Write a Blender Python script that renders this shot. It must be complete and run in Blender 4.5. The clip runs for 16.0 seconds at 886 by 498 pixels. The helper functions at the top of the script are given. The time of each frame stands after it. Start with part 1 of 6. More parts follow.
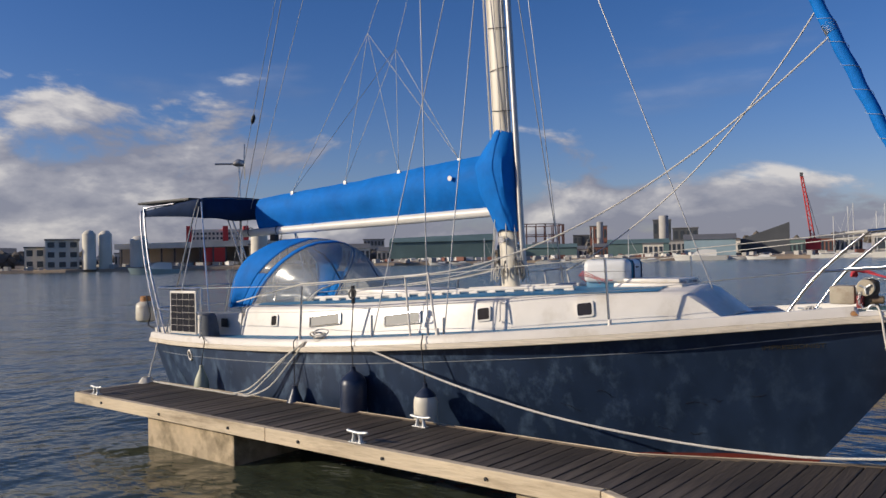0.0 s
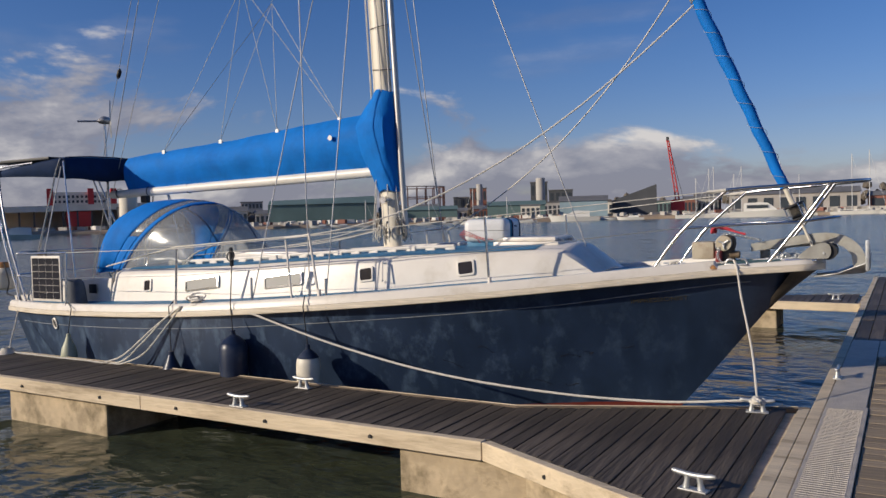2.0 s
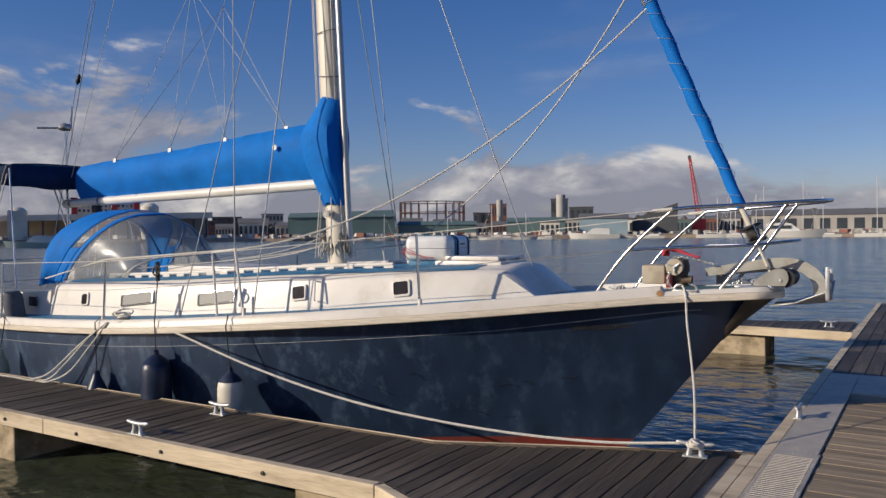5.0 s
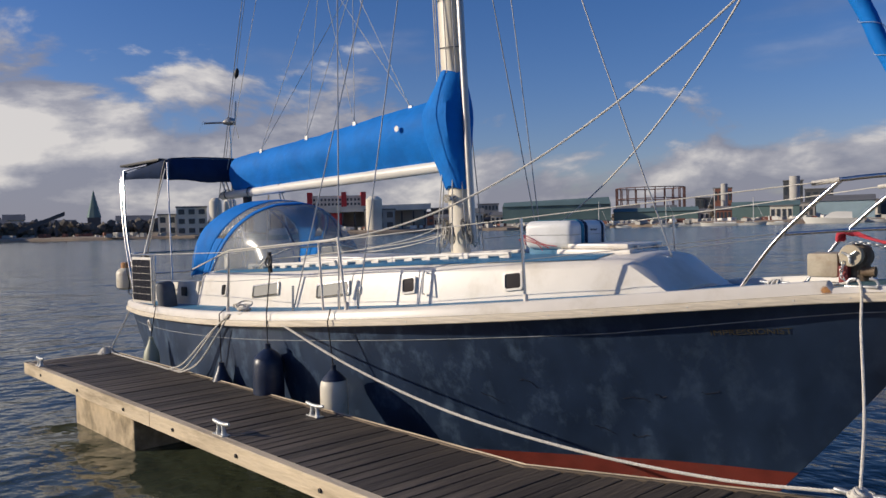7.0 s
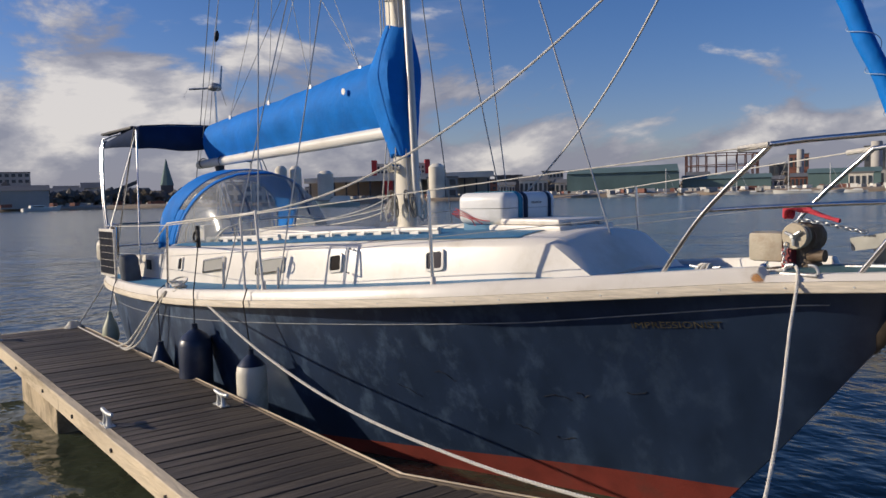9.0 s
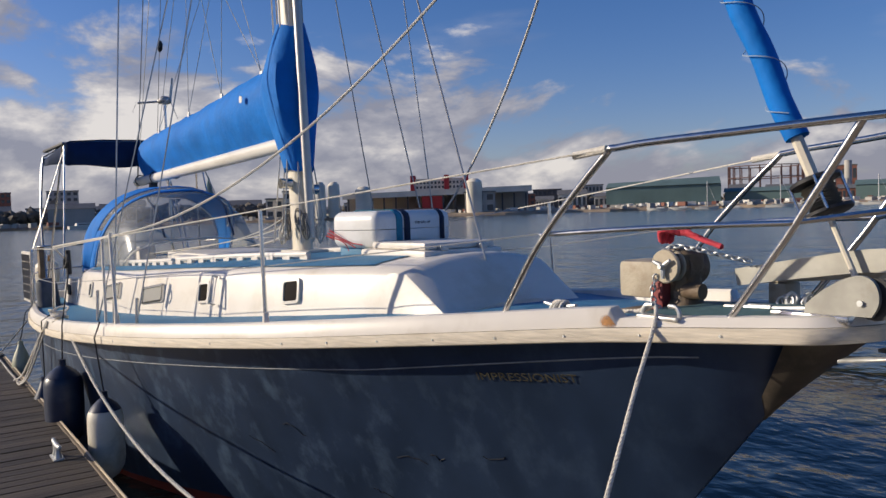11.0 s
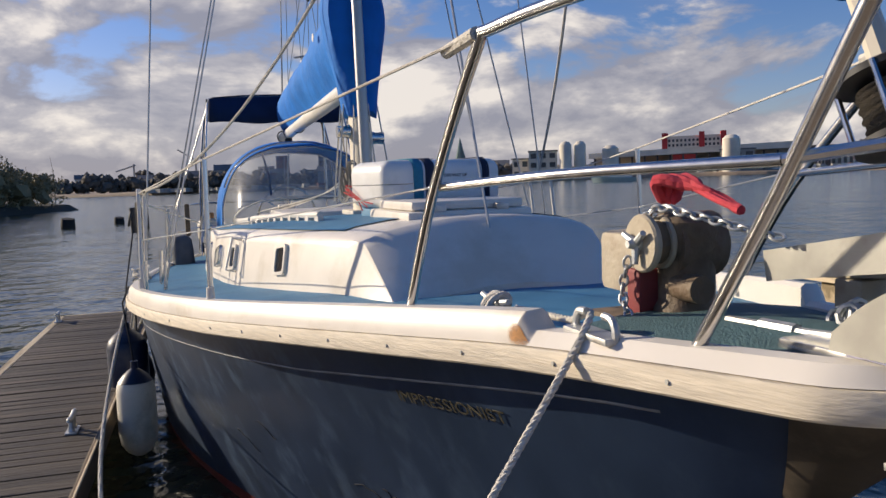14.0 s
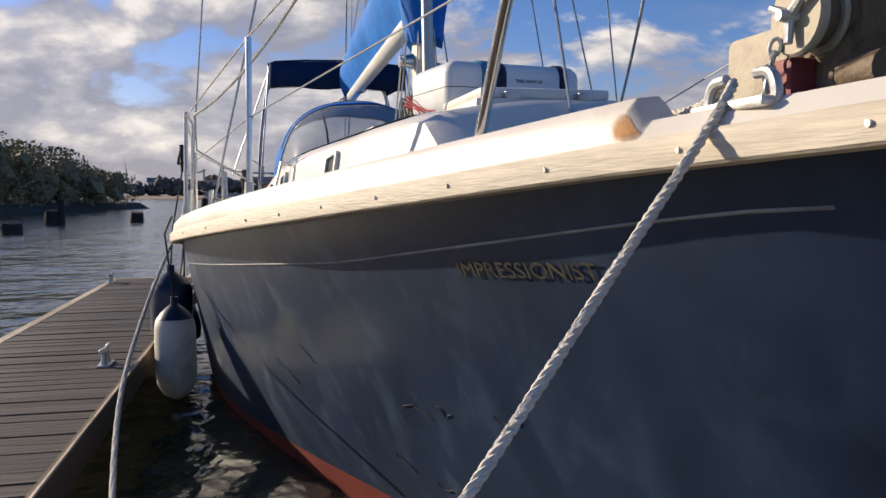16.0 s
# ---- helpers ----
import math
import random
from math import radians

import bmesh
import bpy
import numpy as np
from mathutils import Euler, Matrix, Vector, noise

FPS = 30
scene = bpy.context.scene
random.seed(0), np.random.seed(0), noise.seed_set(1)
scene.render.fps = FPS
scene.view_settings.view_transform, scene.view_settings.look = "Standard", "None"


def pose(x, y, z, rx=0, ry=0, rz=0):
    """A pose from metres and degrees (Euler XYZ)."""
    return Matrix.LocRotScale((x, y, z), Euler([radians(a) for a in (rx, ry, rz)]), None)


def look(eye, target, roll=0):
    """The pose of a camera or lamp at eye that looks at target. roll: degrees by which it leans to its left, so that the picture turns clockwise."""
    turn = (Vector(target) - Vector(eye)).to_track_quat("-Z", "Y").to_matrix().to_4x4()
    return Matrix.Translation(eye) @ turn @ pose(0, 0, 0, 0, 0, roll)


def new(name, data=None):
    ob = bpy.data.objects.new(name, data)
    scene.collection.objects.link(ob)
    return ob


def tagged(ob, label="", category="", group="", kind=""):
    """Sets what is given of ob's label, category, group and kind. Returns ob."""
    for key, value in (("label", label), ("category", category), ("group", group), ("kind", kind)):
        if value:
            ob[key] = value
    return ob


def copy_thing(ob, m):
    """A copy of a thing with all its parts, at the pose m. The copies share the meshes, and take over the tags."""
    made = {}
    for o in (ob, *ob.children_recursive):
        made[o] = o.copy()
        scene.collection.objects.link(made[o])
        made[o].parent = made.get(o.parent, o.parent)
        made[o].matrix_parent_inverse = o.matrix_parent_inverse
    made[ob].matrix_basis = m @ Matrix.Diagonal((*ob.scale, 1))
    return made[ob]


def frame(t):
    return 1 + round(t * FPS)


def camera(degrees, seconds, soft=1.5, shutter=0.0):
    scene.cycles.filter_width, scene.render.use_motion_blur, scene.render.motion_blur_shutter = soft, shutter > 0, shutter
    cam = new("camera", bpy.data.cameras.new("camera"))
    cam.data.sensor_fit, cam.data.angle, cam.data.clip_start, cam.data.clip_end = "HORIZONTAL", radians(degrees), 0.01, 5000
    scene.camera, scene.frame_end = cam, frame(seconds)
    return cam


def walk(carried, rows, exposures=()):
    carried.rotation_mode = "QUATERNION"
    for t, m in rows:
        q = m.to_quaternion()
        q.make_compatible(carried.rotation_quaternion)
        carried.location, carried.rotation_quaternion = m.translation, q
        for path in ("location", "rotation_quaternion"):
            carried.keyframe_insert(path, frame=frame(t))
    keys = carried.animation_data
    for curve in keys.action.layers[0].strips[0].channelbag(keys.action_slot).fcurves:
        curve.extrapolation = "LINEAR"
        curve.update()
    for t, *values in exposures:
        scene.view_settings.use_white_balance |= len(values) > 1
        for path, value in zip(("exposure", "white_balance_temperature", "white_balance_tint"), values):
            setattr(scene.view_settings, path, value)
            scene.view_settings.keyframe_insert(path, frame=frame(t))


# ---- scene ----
from mathutils.bvhtree import BVHTree

cam = camera(58.6, 16.0)
PATH = [
    (0, (5.086, -7.962, 2.138), (3.87, -6.374, 2.163), -1.1),
    (0.5, (5.1, -7.963, 2.129), (3.94, -6.334, 2.122), -1.3),
    (1, (5.096, -7.962, 2.119), (4.022, -6.275, 2.086), -1.5),
    (1.5, (5.09, -7.974, 2.122), (4.07, -6.255, 2.059), -1.6),
    (2, (5.086, -7.972, 2.114), (4.119, -6.222, 2.037), -1.5),
    (2.5, (5.067, -7.985, 2.109), (4.168, -6.2, 2.054), -1.2),
    (3, (5.125, -7.937, 2.118), (4.263, -6.133, 2.065), -1.8),
    (5.5, (5.563, -6.758, 2.114), (4.473, -5.081, 2.07), -0.5),
    (6, (5.538, -6.439, 2.079), (4.335, -4.842, 2.024), -0.9),
    (6.5, (5.56, -6.119, 2.092), (4.191, -4.661, 2.06), -1.1),
    (7, (5.701, -5.752, 2.074), (4.262, -4.364, 2.016), -1.4),
    (7.5, (5.743, -5.418, 2.055), (4.282, -4.054, 1.978), -1.2),
    (8, (5.736, -5.069, 2.072), (4.331, -3.649, 1.984), -1.2),
    (8.5, (5.876, -4.746, 2.054), (4.453, -3.344, 1.97), -2.1),
    (9, (5.959, -4.42, 2.085), (4.411, -3.16, 1.949), -1.4),
    (9.5, (5.924, -4.055, 2.062), (4.404, -2.761, 1.941), -0.2),
    (10, (5.994, -3.705, 2.064), (4.482, -2.401, 1.949), -1.8),
    (12.5, (5.965, -1.899, 2.103), (4.167, -1.032, 1.98), -1.5),
    (13, (5.813, -1.634, 2.053), (3.981, -0.851, 1.888), -3.1),
    (13.5, (5.734, -1.335, 1.998), (3.877, -0.621, 1.789), -4.0),
    (14, (5.525, -1.238, 1.988), (3.632, -0.615, 1.813), -2.1),
    (14.5, (5.267, -1.23, 1.922), (3.371, -0.632, 1.703), -1.3),
    (15, (5.136, -1.223, 1.775), (3.216, -0.703, 1.568), -1.1),
    (15.5, (5.089, -1.182, 1.568), (3.156, -0.695, 1.408), -0.6),
    (16, (5.091, -1.145, 1.485), (3.154, -0.666, 1.346), -0.4),
]
walk(cam, [(t, look(eye, target, roll)) for t, eye, target, roll in PATH], [(0, -0.18, 6330, 10), (3, -0.22, 6400, 10), (6, -0.17, 6380, 10), (10, -0.06, 6450, 10), (12.5, 0.08, 6600, 10), (14.5, 0.18, 6800, 10), (16, 0.28, 6800, 10)])

# ---- world, sun ----
SUN_EL, SUN_AZ = radians(19.5), math.atan2(-0.67, -0.74)   # azimuth from +y towards +x
world = bpy.data.worlds.new("sky")
scene.world = world
world.use_nodes = True
wt = world.node_tree
wt.nodes.clear()


def wnode(kind, **kw):
    n = wt.nodes.new(kind)
    for k, v in kw.items():
        setattr(n, k, v)
    return n


def wmath(op, a, b, clamp=False):
    n = wnode("ShaderNodeMath", operation=op, use_clamp=clamp)
    for i, v in enumerate((a, b)):
        if isinstance(v, (int, float)):
            n.inputs[i].default_value = v
        else:
            wt.links.new(v, n.inputs[i])
    return n.outputs[0]


def build_sky():
    sky = wnode("ShaderNodeTexSky", sky_type="NISHITA", sun_disc=False, sun_elevation=SUN_EL,
                sun_rotation=SUN_AZ % (2 * math.pi), air_density=1.0, dust_density=0.6, ozone_density=3.0)
    tc = wnode("ShaderNodeTexCoord")
    sep = wnode("ShaderNodeSeparateXYZ")
    wt.links.new(tc.outputs["Generated"], sep.inputs[0])
    up = sep.outputs[2]
    # banks of cumulus: noise over the direction, flattened, so that they lie in rows above the horizon
    flat = wnode("ShaderNodeVectorMath", operation="MULTIPLY")
    flat.inputs[1].default_value = (1.0, 1.0, 2.3)
    wt.links.new(tc.outputs["Generated"], flat.inputs[0])

    def billow(shift):
        """Cloud density, read a little way off towards the sun if shifted."""
        move = wnode("ShaderNodeVectorMath", operation="ADD")
        move.inputs[1].default_value = shift
        wt.links.new(flat.outputs[0], move.inputs[0])
        n = wnode("ShaderNodeTexNoise")
        n.inputs["Scale"].default_value, n.inputs["Detail"].default_value = 4.6, 10.0
        n.inputs["Roughness"].default_value, n.inputs["Distortion"].default_value = 0.56, 0.25
        wt.links.new(move.outputs[0], n.inputs["Vector"])
        return n.outputs["Fac"]

    here, sunward = billow((5.1, 2.6, 0.4)), billow((5.1 - 0.030, 2.6 - 0.030, 0.4 + 0.085))
    # the banks stand higher towards the sun's side
    side = wmath("ADD", wmath("MULTIPLY", sep.outputs[0], -0.78), wmath("MULTIPLY", sep.outputs[1], -0.62))
    tall = wnode("ShaderNodeMapRange", interpolation_type="SMOOTHSTEP")
    tall.inputs["From Min"].default_value, tall.inputs["From Max"].default_value = -0.25, 0.98
    tall.inputs["To Min"].default_value, tall.inputs["To Max"].default_value = 0.150, 0.42
    wt.links.new(side, tall.inputs["Value"])
    room = wmath("DIVIDE", wmath("SUBTRACT", tall.outputs[0], up), wmath("ADD", tall.outputs[0], 0.05))
    lift = wnode("ShaderNodeMapRange")
    lift.inputs["From Min"].default_value, lift.inputs["From Max"].default_value = -1.0, 0.75
    lift.inputs["To Min"].default_value, lift.inputs["To Max"].default_value = -0.62, 0.22
    wt.links.new(room, lift.inputs["Value"])
    cover = wmath("ADD", here, lift.outputs[0])
    mask = wnode("ShaderNodeMapRange", interpolation_type="SMOOTHSTEP")
    mask.inputs["From Min"].default_value, mask.inputs["From Max"].default_value = 0.50, 0.60
    wt.links.new(cover, mask.inputs["Value"])
    # thin high veils
    veil = wnode("ShaderNodeTexNoise")
    veil.inputs["Scale"].default_value, veil.inputs["Detail"].default_value = 2.2, 7.0
    stretch = wnode("ShaderNodeVectorMath", operation="MULTIPLY")
    stretch.inputs[1].default_value = (0.8, 1.6, 5.0)
    wt.links.new(tc.outputs["Generated"], stretch.inputs[0])
    wt.links.new(stretch.outputs[0], veil.inputs["Vector"])
    thin = wnode("ShaderNodeMapRange", interpolation_type="SMOOTHSTEP")
    thin.inputs["From Min"].default_value, thin.inputs["From Max"].default_value = 0.60, 0.80
    thin.inputs["To Max"].default_value = 0.30
    wt.links.new(veil.outputs["Fac"], thin.inputs["Value"])
    # sunlit crowns and grey bellies
    lit = wmath("ADD", wmath("MULTIPLY", wmath("SUBTRACT", here, sunward), 4.4), wmath("ADD", wmath("MULTIPLY", side, 0.14), 0.27))
    tone = wnode("ShaderNodeValToRGB")
    el = tone.color_ramp.elements
    el[0].position, el[0].color = 0.12, (3.3, 3.35, 4.1, 1)
    el[1].position, el[1].color = 1.0, (9.4, 8.8, 8.3, 1)
    el.new(0.50).color = (4.9, 4.8, 5.3, 1)
    wt.links.new(lit, tone.inputs[0])
    mix = wnode("ShaderNodeMix", data_type="RGBA")
    wt.links.new(wmath("MAXIMUM", wmath("MULTIPLY", mask.outputs[0], 0.92), thin.outputs[0]), mix.inputs[0])
    hue = wnode("ShaderNodeHueSaturation")
    hue.inputs["Saturation"].default_value, hue.inputs["Value"].default_value = 1.27, 1.12
    wt.links.new(sky.outputs[0], hue.inputs["Color"])
    tint = wnode("ShaderNodeMix", data_type="RGBA", blend_type="MULTIPLY")
    tint.inputs[0].default_value = 1.0
    tint.inputs[7].default_value = (1.0, 0.88, 1.14, 1)
    wt.links.new(hue.outputs[0], tint.inputs[6])
    wt.links.new(tint.outputs[2], mix.inputs[6])
    wt.links.new(tone.outputs[0], mix.inputs[7])
    bg = wnode("ShaderNodeBackground")
    bg.inputs["Strength"].default_value = 0.085
    wt.links.new(mix.outputs[2], bg.inputs["Color"])
    wt.links.new(bg.outputs[0], wnode("ShaderNodeOutputWorld").inputs[0])


build_sky()
sun = new("sun", bpy.data.lights.new("sun", "SUN"))
sun.data.energy, sun.data.angle, sun.data.color = 4.7, radians(0.6), (1.0, 0.87, 0.69)
sun_dir = Vector((math.sin(SUN_AZ) * math.cos(SUN_EL), math.cos(SUN_AZ) * math.cos(SUN_EL), math.sin(SUN_EL)))
sun.matrix_world = look(sun_dir * 50, (0, 0, 0))
scene.view_settings.exposure = 0.0

# ---- materials ----
def material(name, colour, rough=0.5, metal=0.0, vary=0.12, scale=8.0, bump=0.0, bump_scale=60.0, dirt=None, dirt_amount=0.5,
             dirt_scale=2.0, dirt_from=0.52, stretch=(1, 1, 1), spec=0.5, per_object=0.0, coords="Object", coat=0.0):
    """A surface with grain, patches of wear in a second colour, and fine relief."""
    m = bpy.data.materials.new(name)
    m.use_nodes = True
    nt = m.node_tree
    b = nt.nodes["Principled BSDF"]
    L, N = nt.links.new, nt.nodes.new
    b.inputs["Metallic"].default_value, b.inputs["Specular IOR Level"].default_value = metal, spec
    b.inputs["Coat Weight"].default_value = coat
    tc = N("ShaderNodeTexCoord")
    mp = N("ShaderNodeMapping")
    mp.inputs["Scale"].default_value = stretch
    L(tc.outputs[coords], mp.inputs[0])
    no = N("ShaderNodeTexNoise")
    no.inputs["Scale"].default_value, no.inputs["Detail"].default_value = scale, 6.0
    L(mp.outputs[0], no.inputs["Vector"])
    ramp = N("ShaderNodeValToRGB")
    e = ramp.color_ramp.elements
    e[0].position, e[1].position = 0.3, 0.7
    e[0].color = (*[max(0, c * (1 - vary)) for c in colour], 1)
    e[1].color = (*[min(1, c * (1 + vary)) for c in colour], 1)
    L(no.outputs["Fac"], ramp.inputs[0])
    out = ramp.outputs[0]
    if dirt:
        dn = N("ShaderNodeTexNoise")
        dn.inputs["Scale"].default_value, dn.inputs["Detail"].default_value, dn.inputs["Roughness"].default_value = dirt_scale, 8.0, 0.65
        L(mp.outputs[0], dn.inputs["Vector"])
        dr = N("ShaderNodeMapRange")
        dr.inputs["From Min"].default_value, dr.inputs["From Max"].default_value = dirt_from, dirt_from + 0.16
        dr.inputs["To Max"].default_value = dirt_amount
        L(dn.outputs["Fac"], dr.inputs["Value"])
        mx = N("ShaderNodeMix")
        mx.data_type = "RGBA"
        L(dr.outputs[0], mx.inputs[0])
        L(out, mx.inputs[6])
        mx.inputs[7].default_value = (*dirt, 1)
        out = mx.outputs[2]
    if per_object:
        oi = N("ShaderNodeObjectInfo")
        hv = N("ShaderNodeHueSaturation")
        mr = N("ShaderNodeMapRange")
        mr.inputs["To Min"].default_value, mr.inputs["To Max"].default_value = 1 - per_object, 1 + per_object
        L(oi.outputs["Random"], mr.inputs["Value"])
        L(mr.outputs[0], hv.inputs["Value"])
        L(out, hv.inputs["Color"])
        out = hv.outputs[0]
    L(out, b.inputs["Base Color"])
    rr = N("ShaderNodeMapRange")
    rr.inputs["To Min"].default_value, rr.inputs["To Max"].default_value = max(0.02, rough - 0.08), min(1, rough + 0.08)
    L(no.outputs["Fac"], rr.inputs["Value"])
    L(rr.outputs[0], b.inputs["Roughness"])
    if bump:
        bn = N("ShaderNodeTexNoise")
        bn.inputs["Scale"].default_value, bn.inputs["Detail"].default_value = bump_scale, 5.0
        L(mp.outputs[0], bn.inputs["Vector"])
        bp = N("ShaderNodeBump")
        bp.inputs["Strength"].default_value, bp.inputs["Distance"].default_value = bump, 0.02
        L(bn.outputs["Fac"], bp.inputs["Height"])
        L(bp.outputs[0], b.inputs["Normal"])
    return m


def clear_plastic(name, tint, rough, amount):
    """Thin see-through sheet: part glossy glass, part clear."""
    m = bpy.data.materials.new(name)
    m.use_nodes = True
    nt = m.node_tree
    nt.nodes.clear()
    tr, gl, mx, out = (nt.nodes.new("ShaderNode" + k) for k in ("BsdfTransparent", "BsdfPrincipled", "MixShader", "OutputMaterial"))
    tr.inputs[0].default_value = (*tint, 1)
    gl.inputs["Base Color"].default_value, gl.inputs["Roughness"].default_value = (0.55, 0.56, 0.55, 1), rough
    mx.inputs[0].default_value = amount
    nt.links.new(tr.outputs[0], mx.inputs[1]), nt.links.new(gl.outputs[0], mx.inputs[2]), nt.links.new(mx.outputs[0], out.inputs[0])
    return m


def water_material():
    m = bpy.data.materials.new("harbour_water")
    m.use_nodes = True
    nt = m.node_tree
    b = nt.nodes["Principled BSDF"]
    L, N = nt.links.new, nt.nodes.new
    b.inputs["Base Color"].default_value = (0.048, 0.058, 0.038, 1)
    b.inputs["Roughness"].default_value, b.inputs["IOR"].default_value = 0.13, 1.33
    tc = N("ShaderNodeTexCoord")
    bumps = None
    for scale, dist, stretch in ((0.22, 0.30, (1, 1.5, 1)), (0.95, 0.105, (1.5, 1, 1)), (3.0, 0.036, (1, 1.5, 1)), (9.0, 0.006, (1, 1.3, 1))):
        mp = N("ShaderNodeMapping")
        mp.inputs["Scale"].default_value = stretch
        mp.inputs["Rotation"].default_value = (0, 0, 0.5 + scale)
        L(tc.outputs["Object"], mp.inputs[0])
        no = N("ShaderNodeTexNoise")
        no.inputs["Scale"].default_value, no.inputs["Detail"].default_value = scale, 2.0
        L(mp.outputs[0], no.inputs["Vector"])
        bp = N("ShaderNodeBump")
        bp.inputs["Strength"].default_value, bp.inputs["Distance"].default_value = 0.8, dist
        L(no.outputs["Fac"], bp.inputs["Height"])
        if bumps:
            L(bumps, bp.inputs["Normal"])
        bumps = bp.outputs[0]
    L(bumps, b.inputs["Normal"])
    return m


def patches_fade_forward(m, x0, x1, least):
    """Weakens a hull's chalky patches from x0 to x1: darker towards the bow."""
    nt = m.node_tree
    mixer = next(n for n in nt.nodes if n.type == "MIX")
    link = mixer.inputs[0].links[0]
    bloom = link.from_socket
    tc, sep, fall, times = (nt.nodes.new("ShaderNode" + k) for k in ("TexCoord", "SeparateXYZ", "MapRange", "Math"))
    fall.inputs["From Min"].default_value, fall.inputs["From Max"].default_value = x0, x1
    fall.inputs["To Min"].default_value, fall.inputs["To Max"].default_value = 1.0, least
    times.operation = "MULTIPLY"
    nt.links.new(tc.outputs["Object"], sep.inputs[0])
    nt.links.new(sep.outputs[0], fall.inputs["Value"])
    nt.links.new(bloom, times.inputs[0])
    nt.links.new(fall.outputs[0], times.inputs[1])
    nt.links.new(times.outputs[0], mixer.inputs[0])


WATER = water_material()
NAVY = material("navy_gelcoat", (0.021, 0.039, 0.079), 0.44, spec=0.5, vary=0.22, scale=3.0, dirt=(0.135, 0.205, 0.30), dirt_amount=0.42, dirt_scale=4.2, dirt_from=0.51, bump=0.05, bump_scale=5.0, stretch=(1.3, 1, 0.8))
patches_fade_forward(NAVY, 1.4, 3.6, 0.25)
RED = material("red_antifoul", (0.23, 0.035, 0.022), 0.7, vary=0.2, scale=6, dirt=(0.07, 0.04, 0.03), dirt_amount=0.6, dirt_scale=3, bump=0.15)
WHITE = material("white_gelcoat", (0.745, 0.695, 0.615), 0.38, vary=0.04, scale=4, dirt=(0.50, 0.43, 0.31), dirt_amount=0.45, dirt_scale=2.2, dirt_from=0.53, bump=0.04, bump_scale=9)
STRAKE = material("weathered_white_wood", (0.66, 0.58, 0.45), 0.66, vary=0.18, scale=20, stretch=(0.2, 1, 4), dirt=(0.38, 0.30, 0.20), dirt_amount=0.7, dirt_scale=5, bump=0.25, bump_scale=50)
RUST = material("rust_stain", (0.50, 0.24, 0.08), 0.7, vary=0.3, scale=18)
BLUEDECK = material("blue_deck_paint", (0.05, 0.19, 0.33), 0.6, vary=0.15, scale=6, dirt=(0.16, 0.27, 0.35), dirt_amount=0.4, dirt_scale=3, bump=0.2, bump_scale=220)
CANVAS = material("bright_blue_canvas", (0.004, 0.165, 0.56), 0.75, vary=0.12, scale=5, bump=0.35, bump_scale=14, spec=0.2, dirt=(0.006, 0.11, 0.40), dirt_amount=0.5, dirt_scale=1.5)
DARKCANVAS = material("dark_navy_canvas", (0.010, 0.026, 0.075), 0.8, vary=0.15, scale=6, bump=0.2, bump_scale=20, spec=0.2)
ALU = material("weathered_mast_paint", (0.70, 0.64, 0.52), 0.45, vary=0.08, scale=12, stretch=(1, 1, 0.15), dirt=(0.42, 0.36, 0.27), dirt_amount=0.5, dirt_scale=4)
BOOMW = material("white_boom_paint", (0.78, 0.74, 0.66), 0.4, vary=0.05, scale=6, stretch=(0.3, 1, 1), dirt=(0.5, 0.44, 0.34), dirt_amount=0.4, dirt_scale=5)
STEEL = material("stainless_steel", (0.62, 0.61, 0.59), 0.22, metal=1.0, vary=0.06, scale=30)
GALV = material("galvanised_steel", (0.52, 0.53, 0.52), 0.48, metal=0.75, vary=0.15, scale=25, dirt=(0.30, 0.20, 0.12), dirt_amount=0.5, dirt_scale=6, bump=0.1)
DULL = material("dull_grey_wire", (0.45, 0.44, 0.42), 0.4, metal=0.6, vary=0.05)
ROPE = material("off_white_rope", (0.68, 0.64, 0.56), 0.9, vary=0.12, scale=60, bump=0.5, bump_scale=130, spec=0.1)
BLACK = material("black_rubber", (0.018, 0.018, 0.02), 0.55, vary=0.2, scale=15)
DARKROPE = material("dark_rope", (0.03, 0.03, 0.035), 0.9, vary=0.2, scale=60)
GREYWIN = material("grey_window_cover", (0.25, 0.245, 0.225), 0.5, vary=0.05, scale=10)
DARKGLASS = material("dark_window_glass", (0.03, 0.025, 0.022), 0.12, vary=0.1, scale=4, spec=0.35)
FENDW = material("grimy_white_vinyl", (0.69, 0.64, 0.52), 0.5, vary=0.10, scale=5, dirt=(0.33, 0.30, 0.20), dirt_amount=0.65, dirt_scale=4)
FENDB = material("navy_vinyl", (0.011, 0.021, 0.052), 0.38, vary=0.15, scale=5, dirt=(0.06, 0.07, 0.09), dirt_amount=0.4, dirt_scale=5)
FENDG = material("greenish_vinyl", (0.45, 0.46, 0.33), 0.5, vary=0.1, scale=5, dirt=(0.2, 0.21, 0.12), dirt_amount=0.6, dirt_scale=5)
PLANK = material("weathered_decking", (0.064, 0.049, 0.035), 0.68, vary=0.35, scale=14, stretch=(1.2, 0.12, 1), dirt=(0.17, 0.14, 0.11), dirt_amount=0.6, dirt_scale=3, bump=0.6, bump_scale=30, per_object=0.35, spec=0.5)
PLANK2 = material("pale_walkway_decking", (0.30, 0.235, 0.16), 0.85, vary=0.3, scale=14, stretch=(0.12, 1.2, 1), dirt=(0.10, 0.08, 0.06), dirt_amount=0.6, dirt_scale=3, bump=0.6, bump_scale=30, per_object=0.25, spec=0.25)
